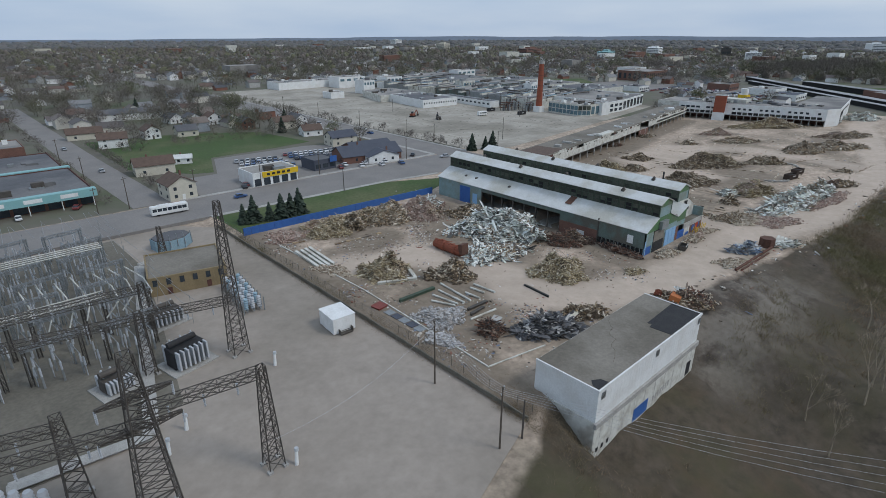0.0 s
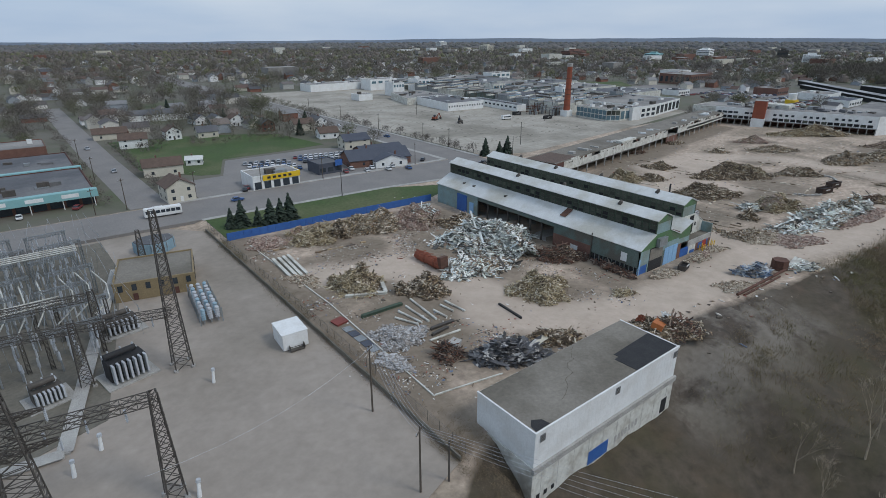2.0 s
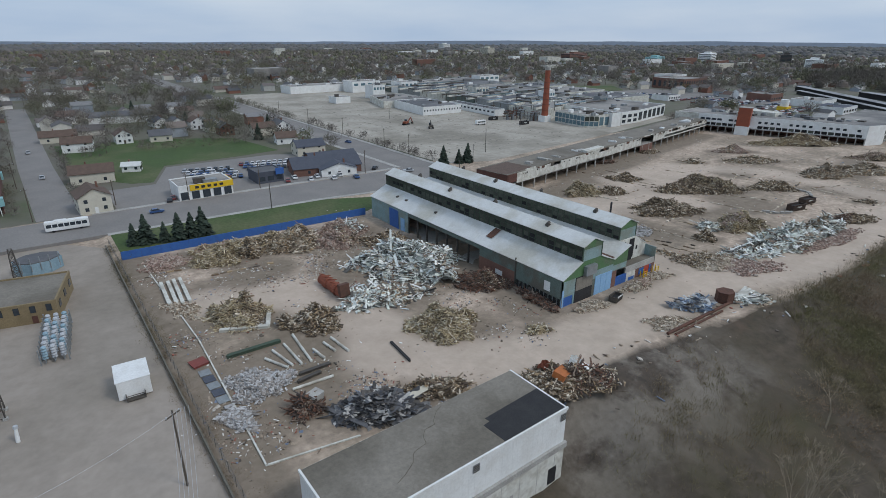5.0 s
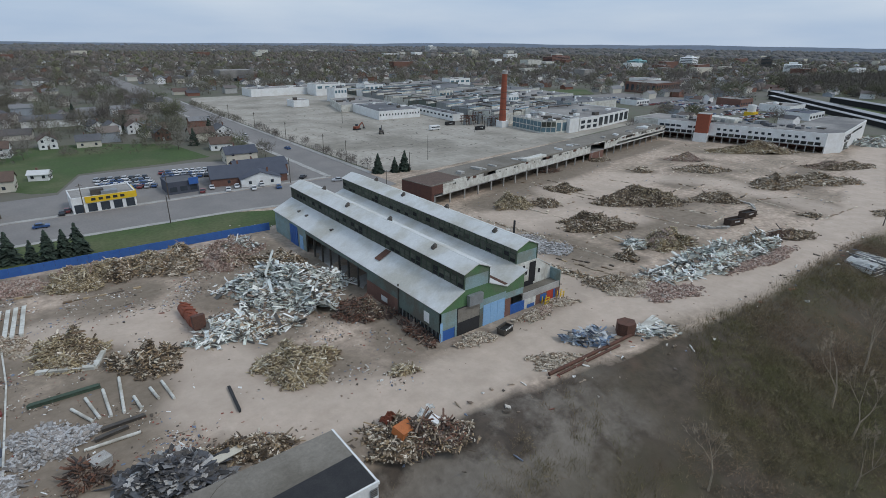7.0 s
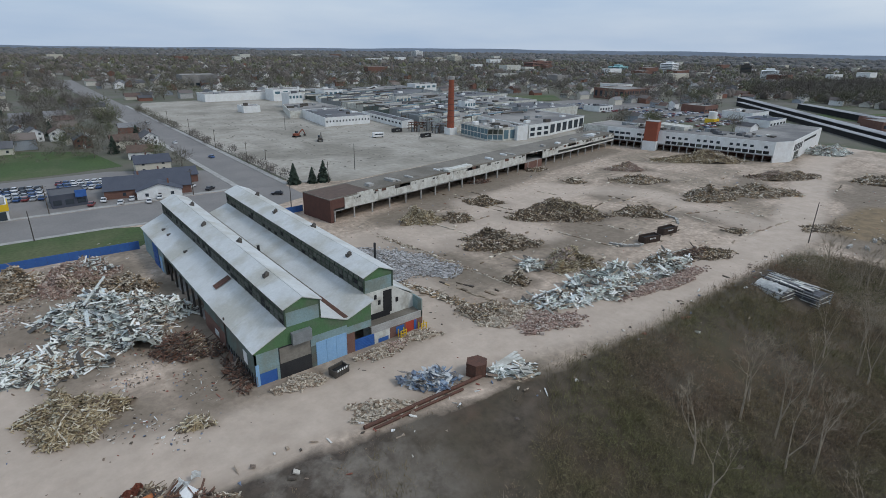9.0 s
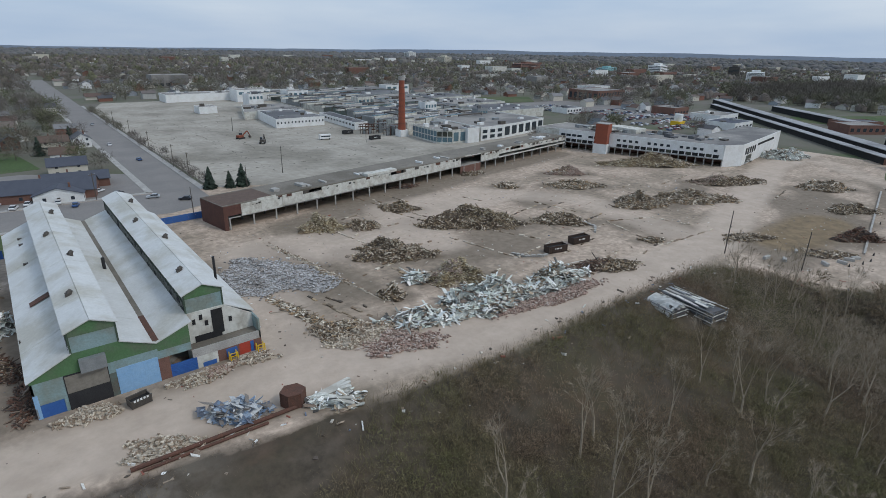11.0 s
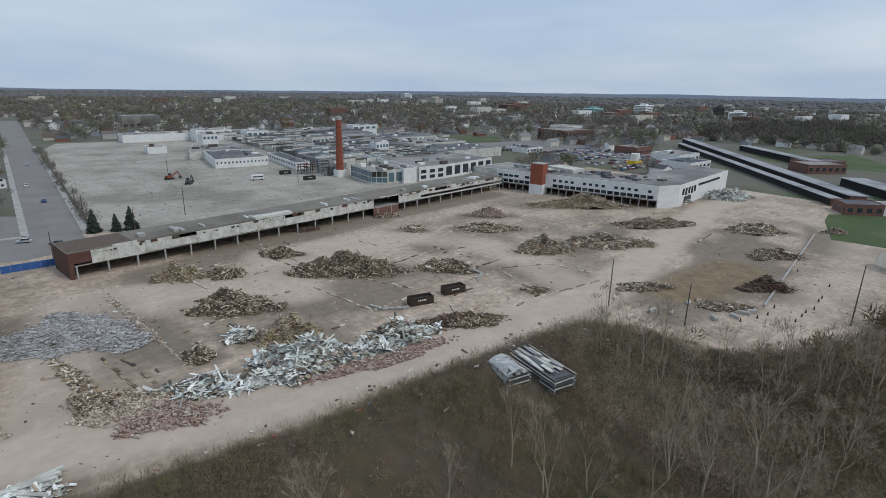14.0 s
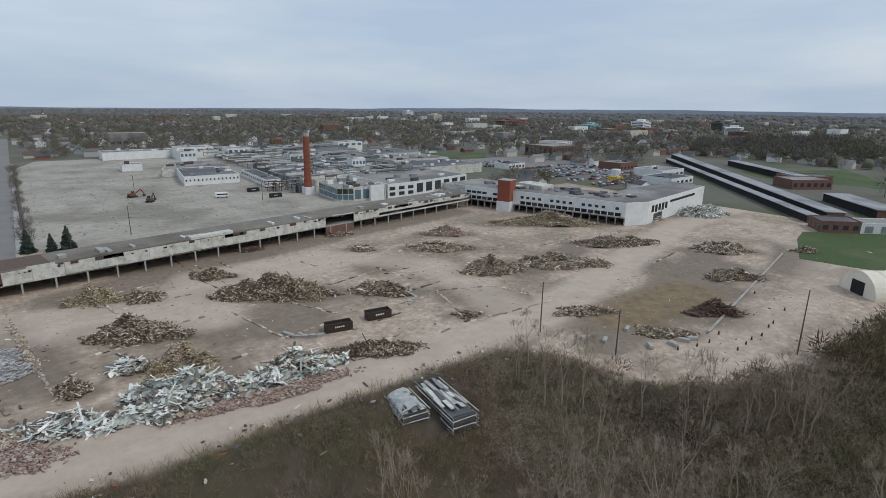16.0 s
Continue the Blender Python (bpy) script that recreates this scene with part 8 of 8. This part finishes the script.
gen = np.random.default_rng(12)
WOODS = multi_mat("bare_woods", [(0.14, 0.118, 0.10), (0.115, 0.10, 0.088), (0.125, 0.12, 0.082), (0.155, 0.132, 0.115), (0.08, 0.072, 0.062), (0.14, 0.14, 0.078), (0.12, 0.105, 0.09)], "island", 0.95)
x, y = scatter(7000, 620, 1900, 61)
hh = 8.5 * gen.uniform(0.55, 1.3, len(x))
tagged(new("town_woods", canopy(x, y, hh, hh * gen.uniform(0.45, 0.75, len(x)), WOODS, 62)), "brown and olive bare woods among distant streets", "woods", kind="stuff")
# Woods greyer than the nearer ones: distance haze mixed into the base colours.
HAZY = multi_mat("haze_grey_woods", [(0.125, 0.122, 0.118), (0.105, 0.106, 0.108), (0.12, 0.122, 0.108), (0.14, 0.132, 0.125)], "island", 0.95)
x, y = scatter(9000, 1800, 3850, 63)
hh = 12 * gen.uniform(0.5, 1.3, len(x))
tagged(new("horizon_woods", canopy(x, y, hh, hh * gen.uniform(0.8, 1.5, len(x)), HAZY, 64)), "woods reaching to the horizon, haze put into their grey colour", "woods", kind="stuff")
# a long ridge behind everything, distance haze painted as its blue-grey colour
ang = np.radians(np.linspace(-40, 140, 181))
lift = np.interp(np.degrees(ang), [-40, 48, 70, 140], [26, 24, 8, 5]) + 2.5 * np.sin(ang * 17) + 1.6 * np.sin(ang * 41 + 1) + gen.normal(0, 0.6, 181)
rows = []
for r, f in ((3700, -0.6), (3880, 0.55), (3925, 1.0), (4100, 0.9)):
    rx, ry = r * np.cos(ang), r * np.sin(ang)
    base = height(3800 * np.cos(ang), 3800 * np.sin(ang))
    rows.append(np.stack([rx * U, ry * U, base + 10 + lift * f if f > 0 else base - 30], -1))
idx = np.arange(4 * 181).reshape(4, 181)
ridge_faces = np.stack([idx[:-1, :-1], idx[:-1, 1:], idx[1:, 1:], idx[1:, :-1]], -1).reshape(-1, 4).tolist()
tagged(new("backdrop_ridge", raw_mesh("backdrop_ridge", np.concatenate(rows).tolist(), ridge_faces, mat("haze_blue_ridge", (0.15, 0.18, 0.22), (0.125, 0.155, 0.195), 0.004, 0.95, fine=0.02, fine_amt=0.12, bump=0))), "long low wooded ridge on the horizon, haze put into its blue-grey colour", "ridge", kind="structure")
crowns, stems, greens = [], [], []
for r0, r1, n, per, width, hm, seed in ((175, 420, 1050, 560, 0.016, 10.5, 1), (420, 900, 3600, 190, 0.028, 11.5, 2), (900, 1900, 4600, 40, 0.07, 10.5, 3)):
    x, y = scatter(n, r0, r1, seed)
    hh = hm * gen.uniform(0.6, 1.35, len(x))
    rad = hh * gen.uniform(0.36, 0.55, len(x)) * (1.0 if r1 < 1000 else 1.45)
    green = gen.random(len(x)) < 0.12
    crowns.append(twig_crowns(x[~green], y[~green], hh[~green], rad[~green], per, width, seed))
    greens.append(twig_crowns(x[green], y[green], hh[green] * 0.9, rad[green], per, width * 1.2, seed + 50))
    if r1 < 1000:
        stems.append(trunks(x, y, hh, seed))
tagged(new("bare_town_trees", tri_mesh("bare_town_trees", np.concatenate(crowns), M["twig"])), "bare grey brown trees filling the town to the horizon", "trees", kind="stuff")
tagged(new("budding_town_trees", tri_mesh("budding_town_trees", np.concatenate(greens), GREEN)), "trees in first pale green bud among the houses", "trees", kind="stuff")
tagged(new("tree_stems", tri_mesh("tree_stems", np.concatenate(stems), M["trunk"])), "brown stems of the town's bare trees", "trees", kind="stuff")
# a belt of tall dark trees beyond the long sheds
bx_, by_ = gen.uniform(610, 1000, 900), gen.uniform(60, 420, 900)
keep = (by_ < 0.36 * bx_ - 40 + 40 * np.sin(bx_ * 0.02)) & (by_ > 0.42 * bx_ - 240) & free(bx_, by_) & (gen.random(900) < 0.75)
bx_, by_ = bx_[keep], by_[keep]
hs = gen.uniform(11, 19, len(bx_))
BELT = mat("dark_bare_twigs", (0.125, 0.108, 0.09), (0.095, 0.085, 0.072), 0.02, 0.95, fine=0.3, fine_amt=0.2, bump=0, per_island=0.2, c3=(0.11, 0.11, 0.065), c3_scale=0.01)
tagged(new("tree_belt", tri_mesh("tree_belt", twig_crowns(bx_, by_, hs, hs * 0.5, 170, 0.035, 91), BELT)), "dark belt of tall bare trees beyond the sheds", "trees", kind="stuff")
# shrubs and small bare trees along roads and fences
xs = np.concatenate([gen.normal(157.5, 1.0, 90), gen.uniform(46, 140, 60), gen.uniform(27, 31, 40), gen.uniform(44, 47, 30)])
ys = np.concatenate([gen.uniform(160, 400, 90), gen.uniform(232, 250, 60), gen.uniform(165, 330, 40), gen.uniform(165, 260, 30)])
hs = gen.uniform(1.5, 5.0, len(xs))
tagged(new("roadside_shrubs", tri_mesh("roadside_shrubs", twig_crowns(xs, ys, hs, hs * 0.5, 110, 0.05, 77), M["twig"])), "bare shrubs along streets and fences", "shrubs", kind="stuff")

# far houses: joined walls and joined roofs
def far_houses(n, r0, r1, seed):
    g = np.random.default_rng(seed)
    x, y = scatter(n, r0, r1, seed)
    wv, wf, rv, rf = [], [], [], []
    for k in range(len(x)):
        z = gz(x[k], y[k])
        w, d, hh, rise = g.uniform(7, 10), g.uniform(9, 14), g.choice([3.0, 5.4]), g.uniform(1.8, 3.0)
        mm = np.array(pose(x[k] * U, y[k] * U, z, 0, 0, g.choice([0, 90]) + g.normal(0, 4)))
        put = lambda pts: [tuple((mm @ np.array((*p, 1)))[:3]) for p in pts]
        i = len(wv)
        wv += put([(-w / 2, -d / 2, -1), (w / 2, -d / 2, -1), (w / 2, d / 2, -1), (-w / 2, d / 2, -1), (-w / 2, -d / 2, hh), (w / 2, -d / 2, hh), (w / 2, d / 2, hh), (-w / 2, d / 2, hh), (0, -d / 2, hh + rise), (0, d / 2, hh + rise)])
        wf += [(i, i + 1, i + 5, i + 8, i + 4), (i + 2, i + 3, i + 7, i + 9, i + 6), (i + 1, i + 2, i + 6, i + 5), (i + 3, i, i + 4, i + 7)]
        j = len(rv)
        e = 0.5
        rv += put([(0, -d / 2 - e, hh + rise + 0.1), (0, d / 2 + e, hh + rise + 0.1), (w / 2 + e, d / 2 + e, hh - 0.2), (w / 2 + e, -d / 2 - e, hh - 0.2), (-w / 2 - e, d / 2 + e, hh - 0.2), (-w / 2 - e, -d / 2 - e, hh - 0.2)])
        rf += [(j, j + 3, j + 2, j + 1), (j, j + 1, j + 4, j + 5)]
    return wv, wf, rv, rf


HW = multi_mat("house_walls", [(0.74, 0.73, 0.70), (0.54, 0.51, 0.44), (0.78, 0.78, 0.77), (0.22, 0.10, 0.07), (0.40, 0.40, 0.38), (0.56, 0.54, 0.48), (0.30, 0.33, 0.36)])
HR = multi_mat("house_roofs", [(0.10, 0.09, 0.085), (0.14, 0.12, 0.11), (0.075, 0.075, 0.08), (0.17, 0.14, 0.12), (0.20, 0.20, 0.20), (0.12, 0.08, 0.065)])
wv, wf, rv, rf = far_houses(1900, 250, 1000, 31)
tagged(new("suburb_walls", raw_mesh("suburb_walls", wv, wf, HW)), "pale walls of many small suburban houses", "houses", kind="stuff")
tagged(new("suburb_roofs", raw_mesh("suburb_roofs", rv, rf, HR)), "dark gabled roofs of many small suburban houses", "houses", kind="stuff")
wv, wf, rv, rf = far_houses(1000, 1000, 2600, 32)
tagged(new("suburb_walls_far", raw_mesh("suburb_walls_far", wv, wf, HW)), "pale specks of distant house walls", "houses", kind="stuff")
tagged(new("suburb_roofs_far", raw_mesh("suburb_roofs_far", rv, rf, HR)), "roofs of distant houses", "houses", kind="stuff")
# a few broad pale roofs far off
g = random.Random(8)
for k in range(56):
    a, r = math.radians(g.uniform(8, 60 if k > 30 else 100)), g.uniform(600, 2200)
    x, y = r * math.cos(a), r * math.sin(a)
    if not bool(free(np.array(x), np.array(y))):
        continue
    w, d = g.uniform(14, 45), g.uniform(10, 22)
    flat_block("distant_block", rect(x, x + w, y, y + d), g.uniform(6, 13), g.choice(["white_paint", "cream", "brick", "roof_light", "white_stained"]), "roof_light", "broad low building far off among trees", "building", group="distant blocks", strips=[(0, 1.5, 4, 6, 0.6, "glass"), (3, 1.5, 4, 4, 0.6, "glass")])


# ---- the river bank: bare trees and dry brush ----
def bare_tree(seed, hh, spread):
    """Trunk and branching limbs of a leafless tree, and its fine twigs."""
    g = random.Random(seed)
    limb, twig = bmesh.new(), []

    def grow(p, d, ln, r, level):
        q = p + d * ln
        r1 = r * 0.72
        tube(limb, p, q, r, r1, 5 if level < 2 else 3, False)
        if level >= 5:
            for _ in range(7):
                o = (d + Vector((g.gauss(0, 0.5), g.gauss(0, 0.5), g.gauss(0.15, 0.4)))).normalized()
                s = o.cross(Vector((g.gauss(0, 1), g.gauss(0, 1), g.gauss(0, 1)))).normalized() * 0.026
                b0 = p.lerp(q, g.random())
                twig.append((b0 - s, b0 + s, b0 + o * g.uniform(0.5, 1.3)))
            return
        for _ in range(2 if level in (0,) else g.choice((2, 2, 3))):
            nd = (d + Vector((g.gauss(0, spread), g.gauss(0, spread), g.gauss(0.12, 0.18)))).normalized()
            grow(q, nd, ln * g.uniform(0.62, 0.88), r1 * g.uniform(0.6, 0.85), level + 1)

    grow(Vector((0, 0, -0.5)), Vector((g.gauss(0, 0.05), g.gauss(0, 0.05), 1)).normalized(), hh * 0.36, hh * 0.017, 0)
    tw = tri_mesh("twigs", np.array([[tuple(v) for v in t] for t in twig]), M["trunk_pale"])
    return mesh_of(limb, "limbs", M["trunk_pale"]), tw


KINDS = [bare_tree(s, 12 + s % 3, 0.22 + 0.035 * (s % 4)) for s in range(7)]
g = np.random.default_rng(21)
place = []
while len(place) < 120:
    zone = g.random()
    if zone < 0.52:
        x, y = g.uniform(206, 256), g.uniform(-22, 20)
    elif zone < 0.76:
        x, y = g.uniform(150, 262), g.uniform(-45, 10)
    else:
        x, y = g.uniform(78, 165), g.uniform(-30, 12)
    b = float(bank(x, y))
    # keep clear of the top of the bank, the racks, and the camera's line
    if b < 7 or x > 248 or (194 < x < 216 and y > 4):
        continue
    place.append((x, y))
for k, (x, y) in enumerate(place):
    t = thing("bare_tree", x, y, gz(x, y), float(g.random() * 360), ("slender leafless tree with pale bark on the bank", "leafless forked tree with pale limbs in dry brush")[k % 2], "tree", "bank trees")
    s = float(g.uniform(0.6, 1.1)) * (0.9 if bank(x, y) < 14 else 1.0)
    for nm, me_ in zip(("limb_frame", "twig_crown"), KINDS[k % 7]):
        o = part(nm, me_, None, t)
        o.scale = (s, s, s)


def brush_tufts(n, seed):
    g = np.random.default_rng(seed)
    x, y = g.uniform(40, 420, n * 3), g.uniform(-75, 32, n * 3)
    b = bank(x, y)
    patch = np.sin(x * 0.13 + 2 * np.sin(y * 0.11)) + np.sin(y * 0.17 + x * 0.05) + g.normal(0, 0.5, n * 3)
    dense = np.clip((x - 108) / 24, -0.25, 1.3)
    ok = (b > 1.2) & (patch + dense > 0.35) & ~((x > 196) & (x < 208.5) & (y > 13) & (y < 25)) & ~((x > 48) & (x < 82) & (y > 20))
    x, y = x[ok][:n], y[ok][:n]
    per = 12
    m = len(x) * per
    i = np.repeat(np.arange(len(x)), per)
    z = height(x, y)[i]
    p = np.stack([x[i] * U + g.normal(0, 0.7, m), y[i] * U + g.normal(0, 0.7, m), z - 0.3], -1)
    d = np.stack([g.normal(0, 0.45, m), g.normal(0, 0.45, m), np.ones(m)], -1)
    hh = (g.uniform(0.5, 1.0, len(x)) * np.where(x > 126, 2.3, 1.2))[i] * g.uniform(0.5, 1.2, m)
    a = g.random(m) * 6.283
    s = np.stack([np.cos(a), np.sin(a), 0 * a], -1) * g.uniform(0.015, 0.05, m)[:, None]
    return np.stack([p - s, p + s, p + d * hh[:, None]], 1)


def thicket(n, seed, x0, x1):
    g = np.random.default_rng(seed)
    x, y = g.uniform(x0, x1, n * 3), g.uniform(-95, 6, n * 3)
    ok = (bank(x, y) > 2.0) & (g.random(n * 3) < np.clip((x - 0.5 * y - 222) / 34, 0, 1))
    x, y = x[ok][:n], y[ok][:n]
    hh = g.uniform(1.4, 4.0, len(x)) * np.where(x > 258, 1.35, 1.0)
    return twig_crowns(x, y, hh, hh * 0.8, 90, 0.034, seed)


OLIVE = mat("dark_olive_scrub", (0.165, 0.12, 0.07), (0.118, 0.095, 0.05), 0.04, 0.95, fine=0.5, fine_amt=0.2, bump=0, per_island=0.1, c3=(0.105, 0.092, 0.042), c3_scale=0.02)
tagged(new("bank_thicket", tri_mesh("bank_thicket", thicket(1500, 8, 214, 250), M["thicket"])), "dense brown thicket on the lower bank", "thicket", kind="stuff")
tagged(new("dark_thicket", tri_mesh("dark_thicket", thicket(4400, 18, 248, 420), OLIVE)), "dense dark olive scrub covering the bank's far end", "thicket", kind="stuff")
def low_brush(n, seed):
    g = np.random.default_rng(seed)
    x, y = g.uniform(95, 250, n * 3), g.uniform(-60, 30, n * 3)
    patch = np.sin(x * 0.09 + 1.5 * np.sin(y * 0.13)) + np.sin(y * 0.15 + x * 0.04 + 2)
    ok = (bank(x, y) > 4) & ~((x > 196) & (x < 208.5) & (y > 13) & (y < 25)) & (patch + np.clip((x - 128) / 24, -0.8, 1.3) + g.normal(0, 0.5, n * 3) > 0.1)
    x, y = x[ok][:n], y[ok][:n]
    hh = g.uniform(0.6, 2.2, len(x))
    return twig_crowns(x, y, hh, hh * 0.8, 40, 0.032, seed)


def saplings(n, seed):
    g = np.random.default_rng(seed)
    x, y = g.uniform(204, 262, n * 3), g.uniform(-40, 22, n * 3)
    ok = (bank(x, y) > 5) & ~((x > 196) & (x < 209.5) & (y > 9))
    x, y = x[ok][:n], y[ok][:n]
    hh = g.uniform(3.0, 6.5, len(x))
    return twig_crowns(x, y, hh, hh * 0.42, 60, 0.009, seed)


tagged(new("sapling_haze", tri_mesh("sapling_haze", saplings(1500, 33), M["trunk_pale"])), "fine pale twigs of many leafless saplings", "saplings", kind="stuff")
tagged(new("low_brush", tri_mesh("low_brush", low_brush(10500, 17), M["brush"])), "low olive brown brush in patches on the bank", "brush", kind="stuff")
tagged(new("dry_brush", tri_mesh("dry_brush", brush_tufts(34000, 3), M["brush"])), "dry brown brush and saplings covering the bank", "brush", kind="stuff")
def edge_weeds(n, seed):
    g = np.random.default_rng(seed)
    y = np.concatenate([g.uniform(33, 131, n), g.uniform(24, 41, n // 2)])
    x = np.concatenate([46.0 + g.normal(0, 0.75, n), g.uniform(44.5, 50.3, n // 2)])
    ok = np.sin(y * 0.6) + np.sin(y * 0.23 + 1) + g.normal(0, 0.8, len(y)) > -0.5
    x, y = x[ok], y[ok]
    hh = g.uniform(0.3, 1.1, len(x))
    return twig_crowns(x, y, hh, hh * 0.6, 14, 0.05, seed)


tagged(new("edge_weeds", tri_mesh("edge_weeds", edge_weeds(2600, 14), M["thicket"])), "dry weeds growing along the yard's edge", "weeds", kind="stuff")
# broken footings left round old pits and along the lines of lost walls
def strips(name, lines, width, tall, material, label, category, seed, gone=0.28, stray=0.12):
    g = np.random.default_rng(seed)
    c, sz, ya = [], [], []
    for (xa, ya_), (xb, yb) in lines:
        ln = math.hypot(xb - xa, yb - ya_)
        n = max(1, int(ln / 1.3))
        for k in range(n):
            if g.random() < gone:
                continue
            f = (k + 0.5) / n
            px, py = xa + (xb - xa) * f + g.normal(0, stray), ya_ + (yb - ya_) * f + g.normal(0, stray)
            c.append((px * U, py * U, gz(px, py) + tall * g.uniform(0.1, 0.5)))
            sz.append((ln / n * U * g.uniform(0.7, 1.05), width * g.uniform(0.6, 1.4), tall))
            ya.append(math.atan2(yb - ya_, xb - xa) + g.normal(0, 0.04))
    ya = np.array(ya)
    v, f = many_boxes(np.array(c), np.array(sz), rotations(ya, ya * 0, ya * 0))
    return tagged(new(name, raw_mesh(name, v, f, material)), label, category, kind="stuff")


rim = [e for pit in (PIT_A, PIT_B) for e in zip(pit, pit[1:] + pit[:1])]
g = random.Random(14)
for k in range(34):
    xa, ya_ = g.uniform(152, 320), g.uniform(34, 108)
    ln, a = g.uniform(5, 22), math.radians(9.3 + (90 if g.random() < 0.4 else 0) + g.uniform(-3, 3))
    rim.append(((xa, ya_), (xa + ln * math.cos(a), ya_ + ln * math.sin(a))))
rim += [((147, 62), (150, 47)), ((149, 62), (152.5, 48)), ((60, 100), (72, 99)), ((52, 107), (60, 106))]
strips("broken_footings", rim[:20], 0.5, 0.3, SCRAP["rubble"], "broken pale footings flush with the dirt", "footings", 1)
strips("dark_footings", rim[20:], 0.55, 0.26, SCRAP["dark"], "dark rusty strips of torn footings in the dirt", "footings", 2)
seams = [((162 + 11 * k, 160), (164 + 11 * k, 425)) for k in range(9)] + [((160, 172 + 16 * k), (250 - 3 * k, 176 + 16 * k)) for k in range(15)]
strips("car_park_seams", seams, 0.45, 0.1, M["yard_dark"], "weedy broken seams across the car park", "weeds", 3, 0.72, 0.5)
# scattered litter on the bank and small stones on the site
g = np.random.default_rng(6)
n = 5500
x, y = g.uniform(47.5, 400, n), g.uniform(-10, 125, n)
# more of it near the heaps and curbs of the west yard, in loose clusters
cxs, cys = g.uniform(48, 100, 90), g.uniform(42, 114, 90)
pick = g.integers(0, 90, 5200)
x, y = np.concatenate([x, cxs[pick] + g.normal(0, 1.9, 5200)]), np.concatenate([y, cys[pick] + g.normal(0, 1.5, 5200)])
keep_off = line_dist(x, y, HAUL) > g.uniform(1, 7, len(x))
x, y = x[keep_off], y[keep_off]
ok = (bank(x, y) < 0.5) & ~inside(x, y, [(103, 48), (135, 48), (135, 116), (103, 116)]) & ~inside(x, y, [(146, 106), (312, 134), (308, 150), (145, 122)]) & (x < 312)
x, y = x[ok], y[ok]
ctr = np.stack([x * U, y * U, height(x, y) + 0.06], -1)
v, f = many_boxes(ctr, g.lognormal(-1.85, 0.6, (len(x), 3)) * np.array([1.6, 0.9, 0.45]), rotations(g.random(len(x)) * 6.28, g.normal(0, .2, len(x)), g.normal(0, .2, len(x))))
tagged(new("scattered_rubble", raw_mesh("scattered_rubble", v, f, SCRAP["litter"])), "small stones and broken bits strewn over the dirt", "rubble", kind="stuff")
n = 150
x = g.uniform(85, 235, n)
y = np.interp(x, EDGE_X, EDGE_Y) - np.abs(g.normal(0, 5, n)) + 0.8
ctr = np.stack([x * U, y * U, height(x, y) + 0.12], -1)
v, f = many_boxes(ctr, g.lognormal(-0.9, 0.5, (n, 3)) * np.array([1.8, 0.8, 0.4]), rotations(g.random(n) * 6.28, g.normal(0, .3, n), g.normal(0, .3, n)))
tagged(new("bank_litter", raw_mesh("bank_litter", v, f, SCRAP["litter"])), "pale litter and boards strewn down the bank", "litter", kind="stuff")
